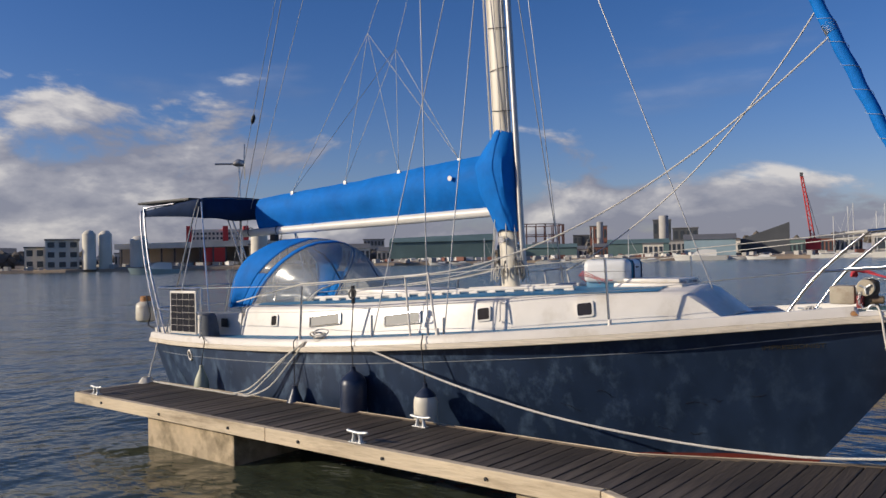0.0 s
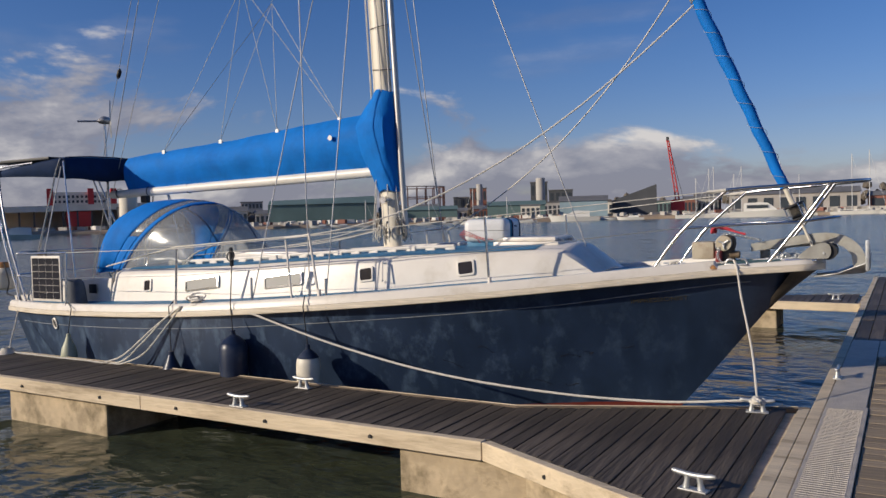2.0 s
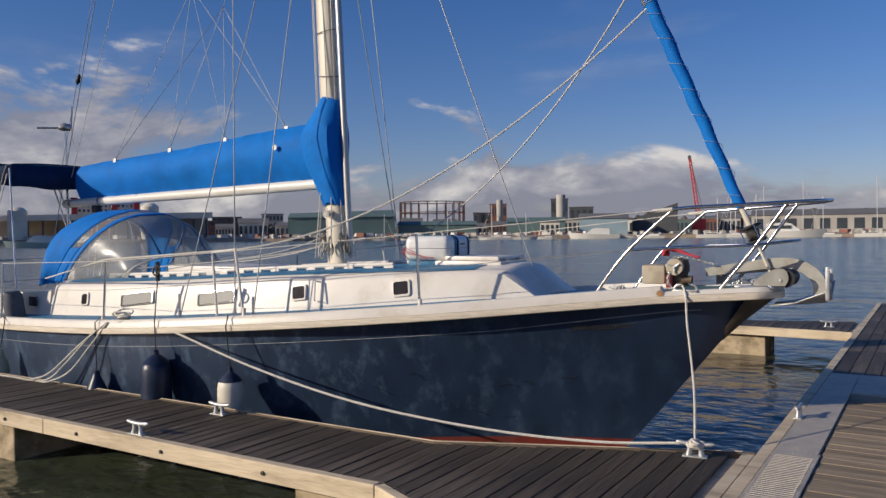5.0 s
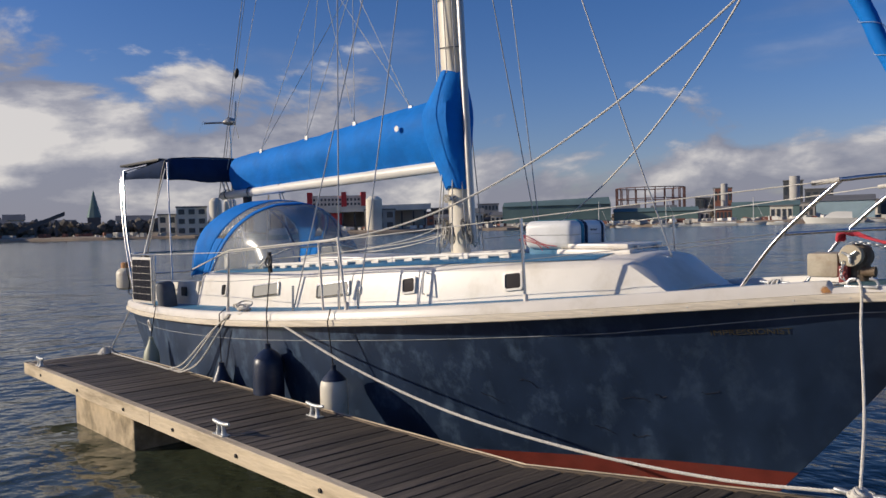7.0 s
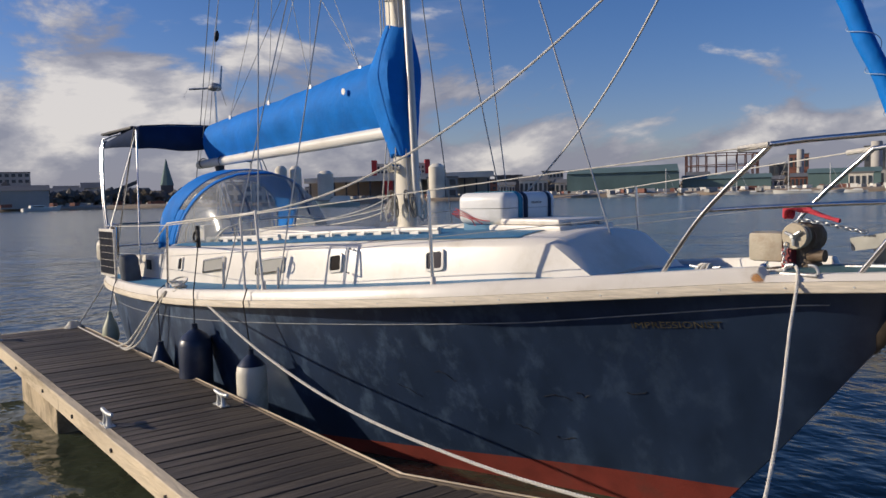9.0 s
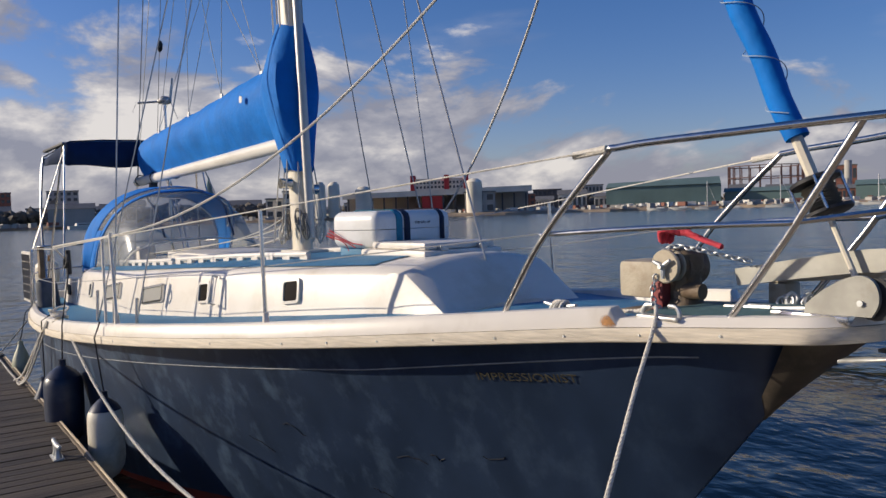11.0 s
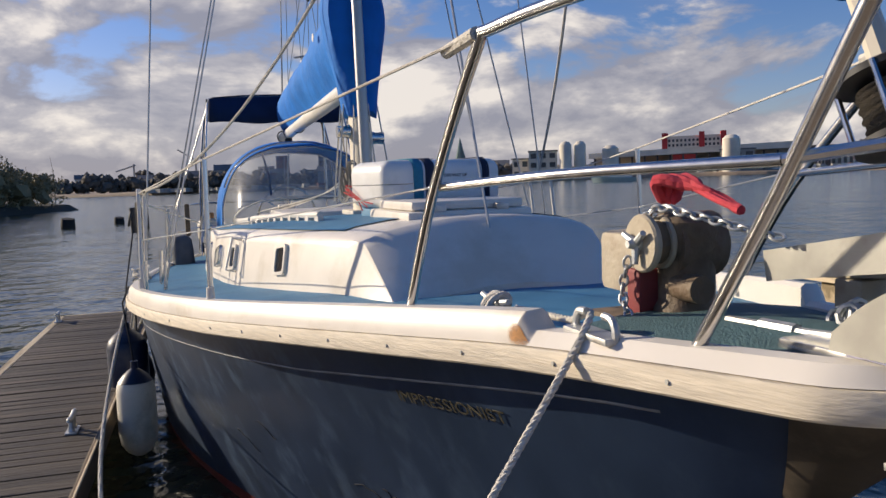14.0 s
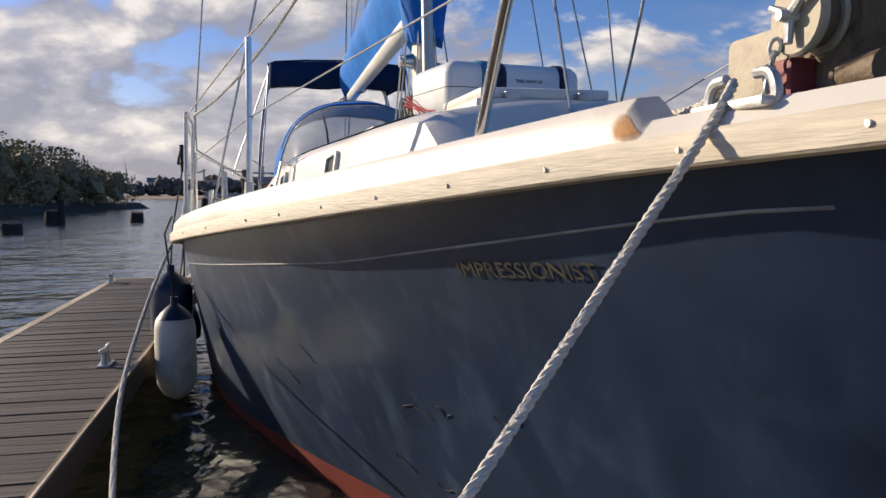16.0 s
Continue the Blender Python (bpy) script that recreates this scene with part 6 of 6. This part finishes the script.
for k in range(900):
    az = rs.uniform(-92, 38)
    d = rs.uniform(296, 330) + (35 if az < -70 else 0)
    s = rs.uniform(0.5, 1.9)
    t = bmesh.new()
    bmesh.ops.create_cube(t, size=1)
    merge(b, t, facing(az, d) @ Matrix.Translation((0, 0, 1.0 + s * 0.4)) @ Matrix.Rotation(rs.uniform(0, 3), 4, "Z") @ Matrix.Diagonal((s * rs.uniform(0.8, 2.4), s, s, 1)))
tagged(solid("quay_clutter", b, GREYBLD, "rubble heaps, parked cars and crates along the quay", "clutter", False), kind="stuff")
for lo, hi, mat, cnt, name, label in ((-60, -20, BOATW, 60, "parked_vans", "pale parked vehicles on the quay"), (-80, 0, BRICKBLD, 60, "quay_crates", "brown crates and scrap on the quay")):
    b = bmesh.new()
    for k in range(cnt):
        t = bmesh.new()
        bmesh.ops.create_cube(t, size=1)
        merge(b, t, facing(rs.uniform(lo, hi), rs.uniform(299, 322)) @ Matrix.Translation((0, 0, 2.0)) @ Matrix.Rotation(rs.uniform(0, 3), 4, "Z") @ Matrix.Diagonal((rs.uniform(1.5, 4), rs.uniform(1.2, 1.8), rs.uniform(0.9, 1.6), 1)))
    tagged(solid(name, b, mat, label, "clutter", False), kind="stuff")


def tree_belt(name, az0, az1, d, h, count, mat, label, size=1.6, base=1.5):
    """A far line of winter trees: many small leaf clumps over thin trunks."""
    r = random.Random(int(abs(az0) * 10 + d))
    b = bmesh.new()
    for k in range(count):
        az = r.uniform(az0, az1)
        top = h * (0.55 + 0.45 * abs(noise.noise((az * 0.9, d, 0)))) * r.uniform(0.6, 1.1)
        p = far(az, d + r.uniform(0, 12), base + top * r.uniform(0.25, 1.0))
        s = size * r.uniform(0.5, 1.2)
        t = bmesh.new()
        bmesh.ops.create_icosphere(t, subdivisions=1, radius=s)
        for v in t.verts:
            v.co *= r.uniform(0.6, 1.25)
        merge(b, t, Matrix.Translation(p))
    return tagged(solid(name, b, mat, label, "trees", False), kind="stuff")


tree_belt("far_woods", -116, -90, 435, 13, 700, FOLIAGE2, "hazy low woods on the sunward shore", 2.4)
tree_belt("far_woods", -92, -66, 345, 9, 700, FOLIAGE2, "bare winter trees behind the far quay", 1.9)
tree_belt("far_woods", -20, 30, 420, 15, 420, FOLIAGE2, "brown bare woods on the skyline", 2.4, 2)
tree_belt("far_woods", -66, -20, 410, 10, 420, FOLIAGE2, "sparse trees among the sheds", 1.9)

# buildings from the stern's side round to the bow's
box_house("apartment_block", -80.0, -78.1, 520, 21, 14, GREYBLD, "grey apartment tower on the far skyline", rows=6, cols=5)
box_house("apartment_block", -82.9, -82.0, 480, 19, 12, BRICKBLD, "brown tower block on the far skyline", rows=6, cols=3)
box_house("apartment_block", -84.2, -83.1, 520, 14, 12, CREAMBLD, "cream block beside a tower", rows=4, cols=3)
box_house("quay_shed", -79.8, -77.0, 330, 7.5, 10, GREYBLD, "grey corrugated quay shed", roof="gable")
for az, w2, h in ((-88, 3, 8), (-86.2, 1.6, 10), (-91, 2, 7), (-76, 1.5, 8), (-74.5, 1.2, 9), (-72.5, 1.0, 7), (-67.0, 1.6, 8.0)):
    box_house("quay_building", az - w2 / 2, az + w2 / 2, 380, h, 9, GREYBLD, "small grey building on the far shore", roof="gable", rows=2, cols=4)
# low town behind the quay, roof after roof
rt = random.Random(33)
az = -91.0
while az < -9.5:
    wd = rt.uniform(0.8, 2.2)
    box_house("town_house", az, az + wd, rt.uniform(355, 375) if az < -42 else rt.uniform(362, 400), rt.uniform(4.5, 8.5), 9, rt.choice((GREYBLD, BRICKBLD, CREAMBLD, GREYBLD, SHED)), rt.choice(("low pitched-roof house behind the quay", "small workshop roof behind the quay")), roof=rt.choice(("gable", "gable", "flat")), rows=1, cols=rt.randint(3, 6))
    az += wd + rt.uniform(0.1, 0.9)
az = -112.0
while az < -91.5:
    wd = rt.uniform(0.5, 1.6)
    box_house("town_house", az, az + wd, rt.uniform(450, 470), rt.uniform(6, 15), 9, rt.choice((GREYBLD, CREAMBLD, GREYBLD)), "hazy grey building on the sunward shore", roof=rt.choice(("gable", "flat")), rows=2, cols=4)
    az += wd + rt.uniform(0.2, 1.6)
# church with a spire
church = tagged(new("church"), "dark stone church spire on the far skyline", "church")
church.matrix_world = facing(-69.8, 500)
part("tower", slab(bmesh.new(), (-3.6, 0, 1), (3.6, 7.2, 12)), DARKBLD, church, smooth=False)
part("spire", tube(bmesh.new(), [(0, 3.6, 12), (0, 3.6, 19), (0, 3.6, 28)], [4.0, 2.2, 0.1], 8), SHED, church, "tapered green-grey spire", smooth=False)
part("nave", slab(bmesh.new(), (-16, 2, 1), (-3.6, 12, 9)), DARKBLD, church, smooth=False)
conv = tagged(new("conveyor"), "inclined dark aggregate conveyor", "conveyor")
conv.matrix_world = facing(-72.6, 330)
part("belt", loft(bmesh.new(), [[(-10, 0, 3), (-10, 2, 3), (-10, 2, 4.5), (-10, 0, 4.5)], [(6, 0, 9.5), (6, 2, 9.5), (6, 2, 11), (6, 0, 11)]], True, True), DARKBLD, conv, smooth=False)
for x, z in ((-4, 5), (3, 8)):
    part("leg", slab(bmesh.new(), (x - 0.4, 0.5, 1), (x + 0.4, 1.3, z)), DARKBLD, conv, smooth=False)
# silos and cream mill
box_house("mill_building", -64.6, -62.6, 300, 11.0, 9, CREAMBLD, "cream rendered mill beside silos", rows=3, cols=3)
box_house("mill_building", -65.8, -64.6, 305, 8.5, 8, CREAMBLD, "low cream mill annexe", rows=2, cols=2)
for az, d, r, h in ((-62.0, 298, 2.2, 14.2), (-61.0, 300, 2.2, 14.2), (-58.9, 300, 3.0, 12.2), (-50.9, 296, 3.0, 13.8)):
    b = bmesh.new()
    lathe(b, [(r, 0.8), (r, h - 1.2), (r * 0.97, h - 1.1), (r * 0.55, h), (0.2, h + 0.2)], facing(az, d), 18)
    solid("silo", b, CREAMBLD, "pale concrete silo by the quay", "silo", group="quay silos")
# long grey terminal with a red hall, and the red-ended flats behind it
term = tagged(new("quay_terminal"), "long open-fronted terminal shed with a red hall", "building")
term.matrix_world = facing(-53.6, 310)
w = size_of(6.8, 310)
part("roof", loft(bmesh.new(), [[(-w, -1, 7.8), (-w, 18, 9.0), (-w, 18, 10.2), (-w, -1, 9.8)], [(w, -1, 8.9), (w, 18, 10.4), (w, 18, 11.6), (w, -1, 11.2)]], True, True), CREAMBLD, term, smooth=False)
part("wall", slab(bmesh.new(), (-w, 14, 0.8), (w, 16, 9.2)), GREYBLD, term, smooth=False)
part("red_hall", slab(bmesh.new(), (-6, 0, 0.9), (2.5, 12, 8.1)), REDPAINT, term, "red painted hall", smooth=False)
for k in range(16):
    x = -w + 2 * w * (k + 0.5) / 16
    part("post", slab(bmesh.new(), (x - 0.3, -0.6, 0.8), (x + 0.3, 0.0, 8.3)), DARKBLD, term, smooth=False)
flats = tagged(new("apartment_block"), "long white flats with red end towers on the skyline", "building")
flats.matrix_world = facing(-53.5, 480)
w = size_of(2.0, 480)
part("wall", slab(bmesh.new(), (-w, 0, 2), (w, 12, 22)), CREAMBLD, flats, smooth=False)
for x in (-w, 0.22 * w, 0.92 * w):
    part("stair_tower", slab(bmesh.new(), (x - 1.5, -1.2, 2), (x + 1.5, 13, 24)), REDPAINT, flats, smooth=False)
shared = finish("window", slab(bmesh.new(), (-0.6, -0.15, -0.7), (0.6, 0.0, 0.7)), WINDARK)
for r in range(6):
    for c in range(14):
        win = new("window", shared)
        win.parent = flats
        win.location = (-w + 2.6 + (2 * w - 4.6) * c / 13, -0.01, 6 + 2.7 * r)
box_house("works_building", -51.6, -49.4, 296, 8.6, 8, GREYBLD, "pale concrete works on the quay", rows=2, cols=3)
for az0, az1, d, h, mat, lab in ((-49.0, -46.6, 340, 8, BRICKBLD, "brick building on the far quay"), (-46.8, -44.8, 400, 11, DARKBLD, "dark office block on the skyline"), (-44.6, -43.2, 380, 9, BRICKBLD, "low brick block on the skyline"), (-43.4, -41.9, 420, 13, GREYBLD, "grey office block on the skyline")):
    box_house("office_block", az0, az1, d, h, 10, mat, lab, rows=3, cols=6)
box_house("warehouse", -41.6, -33.9, 330, 9.4, 24, SHED, "long grey-green corrugated warehouse", roof="none", base=0.8)
m = bpy.data.objects["warehouse"]
w = size_of(3.85, 330)
part("roof", loft(bmesh.new(), [[(-w, -0.6, 9.4), (-w, 12, 11.5), (-w, 24.6, 9.4)], [(w, -0.6, 9.6), (w, 12, 12.8), (w, 24.6, 9.6)]], True, True), SHED, m, smooth=False)
# gas holder frame
gash = tagged(new("gas_holder_frame"), "rust-red iron gas holder guide frame", "gas holder")
gash.matrix_world = facing(-31.2, 420)
for k in range(22):
    a = 2 * math.pi * k / 22
    part("column", slab(bmesh.new(), (18 * math.cos(a) - 0.28, 20 + 18 * math.sin(a) - 0.28, 1), (18 * math.cos(a) + 0.28, 20 + 18 * math.sin(a) + 0.28, 20)), IRON, gash, smooth=False)
for z in (8, 14, 19.8):
    part("ring_girder", tube(bmesh.new(), arc((0, 20, z), 18, 0, 2 * math.pi, 32, (1, 0, 0), (0, 1, 0)), 0.26, 6), IRON, gash, smooth=False)
for az0, az1, d, h, mat, rf, lab in ((-33.7, -28.0, 335, 6.0, SHED, "gable", "low grey-green shed on the quay"), (-28.2, -27.0, 460, 14, DARKBLD, "flat", "dark flats on the skyline"), (-27.0, -25.8, 460, 19, BRICKBLD, "flat", "brown flats on the skyline"),
                                     (-25.8, -21.6, 350, 7.2, SHED, "gable", "dark green boat shed on the quay"), (-22.6, -21.4, 470, 22, DARKBLD, "flat", "tall dark works tower on the skyline"), (-21.3, -19.6, 470, 17, DARKBLD, "flat", "dark works block on the skyline"),
                                     (-23.4, -22.0, 305, 6.2, CREAMBLD, "flat", "cream building on the quay"), (-20.6, -17.2, 310, 7.6, BLUEBLD, "gable", "pale blue boat shed on the quay"), (-16.9, -13.8, 322, 13.6, DARKBLD, "mono", "charcoal monopitch hall on the quay"),
                                     (-12.0, -9.5, 380, 7.5, BRICKBLD, "gable", "brown sheds on the quayside"), (-9.0, -1.0, 330, 8.2, PALESHED, "gable", "long pale grey warehouse with small windows"), (-0.6, 9.0, 335, 6.6, BRICKBLD, "gable", "low brown-roofed sheds on the quayside")):
    box_house("warehouse" if rf == "gable" else "works_building", az0, az1, d, h, 14, mat, lab, roof=rf, rows=0 if rf == "mono" or mat in (SHED, BLUEBLD) else 2 if h > 10 else 1, cols=8 if az1 - az0 > 2 else 4, lean=0.45 if rf == "mono" else 0, roof_mat=SHED if mat is SHED else None)
# works towers and chimney
for az, r, h in ((-21.9, 2.6, 23.5), (-26.3, 1.8, 21)):
    b = bmesh.new()
    lathe(b, [(r, 1), (r, h), (r * 0.9, h + 0.4)], facing(az, 455), 14)
    solid("works_silo", b, GREYBLD, "grey works silo on the skyline", "silo")
# red crane
crane = tagged(new("crane"), "red lattice crawler crane standing on the far quay", "crane")
crane.matrix_world = facing(-12.4, 330)
part("cab", slab(bmesh.new(), (-2.6, 0, 3.0), (2.8, 4, 7.2), 0.3), REDPAINT, crane, smooth=False)
part("tracks", slab(bmesh.new(), (-3, 0, 1.2), (3, 4.5, 2.9), 0.4), DARKBLD, crane, smooth=False)
top, foot = Vector((-3.4, 2, 31.5)), Vector((0.2, 2, 6.0))
for dx, dy in ((-0.7, -0.7), (0.7, -0.7), (0.7, 0.7), (-0.7, 0.7)):
    part("boom_chord", tube(bmesh.new(), [foot + Vector((dx, dy, 0)), top + Vector((dx * 0.5, dy * 0.5, 0))], 0.26, 6), REDPAINT, crane, smooth=False)
for k in range(14):
    a, c = foot.lerp(top, k / 14), foot.lerp(top, (k + 1) / 14)
    s = 1 if k % 2 else -1
    part("lattice", tube(bmesh.new(), [a + Vector((0.65 * s, -0.6, 0)), c - Vector((0.6 * s, 0.55, 0))], 0.16, 5), REDPAINT, crane, smooth=False)
part("boom_head", slab(bmesh.new(), (-4.1, 1.4, 31.2), (-2.9, 2.6, 32.8)), DARKBLD, crane, smooth=False)
part("pendant", tube(bmesh.new(), [(2.4, 2, 7.4), top], 0.09, 5), DARKBLD, crane, smooth=False)
# thin cranes on the sun's side
for az, h in ((-92.5, 24), (-88.5, 26)):
    ob = tagged(new("dock_crane"), "thin grey dock crane on the hazy skyline", "crane")
    ob.matrix_world = facing(az, 700)
    part("tower", slab(bmesh.new(), (-0.7, 0, 2), (0.7, 1.4, h)), GREYBLD, ob, smooth=False)
    part("jib", tube(bmesh.new(), [(1.5, 0.7, h - 1), (-14, 0.7, h + 9 if az > -90 else h - 6)], 0.6, 6), GREYBLD, ob, smooth=False)


# boats along the far quay
def far_boat(name, az, d, length, label, hull_mat=BOATW, mast_h=0.0, cabin=1.0, turn=0.0):
    ob = tagged(new(name), label, "boat", "boats along the far quay")
    ob.matrix_world = facing(az, d) @ Matrix.Rotation(radians(turn), 4, "Z")
    L, hb = length / 2, length * 0.15
    b = bmesh.new()
    rows = []
    for k in range(13):
        t = k / 12
        wdt = hb * (0.72 + 0.28 * math.sin(min(1, t * 1.7) * math.pi / 2)) * (1 - max(0, (t - 0.55) / 0.45) ** 2 * 0.97)
        sh = length * (0.085 + 0.05 * t * t)
        x = -L + 2 * L * t
        rows.append([(x + sh * 0.5 * t, -wdt, sh), (x, -wdt * 0.8, -0.1), (x, wdt * 0.8, -0.1), (x + sh * 0.5 * t, wdt, sh)])
    loft(b, rows, True, True)
    part("hull", b, hull_mat, ob)
    if cabin:
        b = bmesh.new()
        hgt = length * 0.085 * cabin
        loft(b, [[(x, -hb * 0.62, length * 0.08), (x + dx, -hb * 0.5, length * 0.08 + z), (x + dx, hb * 0.5, length * 0.08 + z), (x, hb * 0.62, length * 0.08)] for x, dx, z in ((-L * 0.6, 0.1, hgt), (-L * 0.1, 0, hgt * 1.1), (L * 0.15, -0.3, hgt), (L * 0.42, -0.6, hgt * 0.3))], True, True)
        part("cabin", b, BOATW, ob, smooth=False)
        part("cabin_window", slab(bmesh.new(), (-L * 0.5, -hb * 0.66, length * 0.08 + hgt * 0.42), (L * 0.12, -hb * 0.44, length * 0.08 + hgt * 0.78)), WINDARK, ob, smooth=False)
    if mast_h:
        part("mast", tube(bmesh.new(), [(L * 0.1, 0, 0.8), (L * 0.1, 0, mast_h)], 0.13, 6), MASTW, ob, smooth=False)
        part("stay", tube(bmesh.new(), [(L * 0.95, 0, 1.4), (L * 0.1, 0, mast_h * 0.97)], 0.04, 5), MASTW, ob, smooth=False)
    return ob


far_boat("motor_cruiser", -19.5, 285, 17, "white flybridge motor cruiser at the far quay", turn=180, cabin=1.5)
far_boat("motor_cruiser", -15.6, 285, 9, "small white cruiser at the far quay", turn=180)
far_boat("motor_cruiser", -17.2, 287, 8, "white day boat at the far quay", turn=0)
far_boat("motor_yacht", -6.8, 280, 21, "cream motor yacht with a flybridge at the far quay", turn=0, cabin=1.6)
far_boat("motor_yacht", 2.5, 284, 18, "white motor yacht at the far quay", turn=180, cabin=1.3)
rs = random.Random(21)
for az, mh, ln in ((-11.3, 14, 13), (-10.2, 17, 11), (-9.9, 18, 11), (-8.6, 15, 9), (-8.1, 17.5, 11), (-5.9, 19, 12), (-4.5, 14, 10), (-1.6, 20, 12), (-0.6, 21, 12), (0.6, 16, 10), (4.0, 18, 11), (6.0, 15, 10), (-26.8, 12, 9), (-30.2, 10, 8), (-24.5, 9, 8), (-34.8, 9, 7)):
    far_boat("sailing_yacht", az, 292 if az > -20 else 270, ln, "white moored sailing yacht by the far quay", mast_h=mh, cabin=0.6, turn=rs.choice((0, 180)))
for az in (-38, -36.5, -33, -29.3, -27.9, -26.0, -23.0):
    far_boat("small_boat", az, 278 + rs.uniform(-5, 8), rs.uniform(5, 8), "small white boat moored by the far quay", cabin=0.8, turn=rs.choice((0, 180)))
tug = far_boat("work_boat", -58.0, 190, 11, "pale mint workboat with a white wheelhouse", hull_mat=MINT, cabin=1.7, turn=180)
far_boat("work_boat", -77.5, 300, 12, "white workboat by the far shore", turn=20)

# near bank with bushes, and old timber stumps in the water
b = bmesh.new()
rows = []
for k in range(25):
    t = k / 24
    x = -95 + 70 * t
    front = -12 - 14 * t - 3 * math.sin(t * 5)
    rows.append([(x, front, -0.3), (x, front - 1.5, 0.7), (x, front - 10, 1.6), (x, front - 60, 3)])
loft(b, rows)
bank = tagged(solid("near_bank", b, matte("muddy_bank", (0.05, 0.045, 0.03), scale=1.5), "low muddy bank under bushes", "shore", False), kind="structure")
rb = random.Random(17)
b = bmesh.new()
leaf = []
for k in range(42000):
    t = rb.random()
    x = -93 + 66 * t
    front = -12 - 14 * t - 3 * math.sin(t * 5)
    back = rb.random()
    y = front - 1.0 - 14 * back
    hmax = (3.2 + 5.2 * math.sin(min(1, t * 1.6 + 0.10) * math.pi / 2)) * (0.7 + 0.5 * abs(noise.noise((x * 0.13, y * 0.13, 1))) + 0.3 * back)
    z = 0.4 + hmax * (1 - rb.random() ** 2)
    s = rb.uniform(0.05, 0.15)
    d = Vector((rb.uniform(-1, 1), rb.uniform(-1, 1), rb.uniform(-0.6, 1))).normalized()
    u = d.orthogonal().normalized()
    v = d.cross(u)
    p = Vector((x, y, z))
    vs = [b.verts.new(p + s * q) for q in (u * 1.6, v, -u * 1.6, -v)]
    b.faces.new(vs)
for k in range(420):
    t = rb.random()
    x = -92 + 64 * t
    y = -12 - 14 * t - 3 * math.sin(t * 5) - 2.2 - 11 * rb.random()
    hmax = 2.7 + 4.2 * math.sin(min(1, t * 1.6 + 0.10) * math.pi / 2)
    tt = bmesh.new()
    bmesh.ops.create_icosphere(tt, subdivisions=1, radius=rb.uniform(0.6, 1.3))
    for v in tt.verts:
        v.co *= rb.uniform(0.6, 1.3)
    merge(b, tt, Matrix.Translation((x, y, 0.4 + hmax * 0.85 * rb.random() ** 0.7)))
for k in range(260):
    t = rb.random()
    x = -93 + 66 * t
    y = -12 - 14 * t - 3 * math.sin(t * 5) - 2 - 8 * rb.random()
    hh = rb.uniform(2.5, 6.0)
    p = Vector((x, y, 0.6))
    tube(b, [p, p + Vector((rb.uniform(-0.4, 0.4), rb.uniform(-0.4, 0.4), hh * 0.6)), p + Vector((rb.uniform(-1, 1), rb.uniform(-1, 1), hh))], [0.06, 0.04, 0.015], 4)
tagged(solid("bushes", b, FOLIAGE, "dense dark winter bushes on the bank", "bushes", False), kind="stuff")


def stump(x, y, h, r):
    b = bmesh.new()
    tube(b, [(x, y, -0.6), (x + 0.03, y, h * 0.6), (x + 0.06, y + 0.02, h)], [r * 1.1, r, r * 0.92], 12)
    return solid("timber_post", b, TIMBER, "black rotting timber post in the water", "post", group="old timber posts")


stump(-40.6, -3.3, 1.35, 0.36)
stump(-43.9, -7.4, 0.55, 0.38)
stump(-41.0, -11.2, 0.75, 0.45)
stump(-40.8, -10.8, 1.35, 0.18)
stump(-47.0, -4.9, 0.4, 0.3)
stump(-30.5, -10.5, 0.45, 0.4)
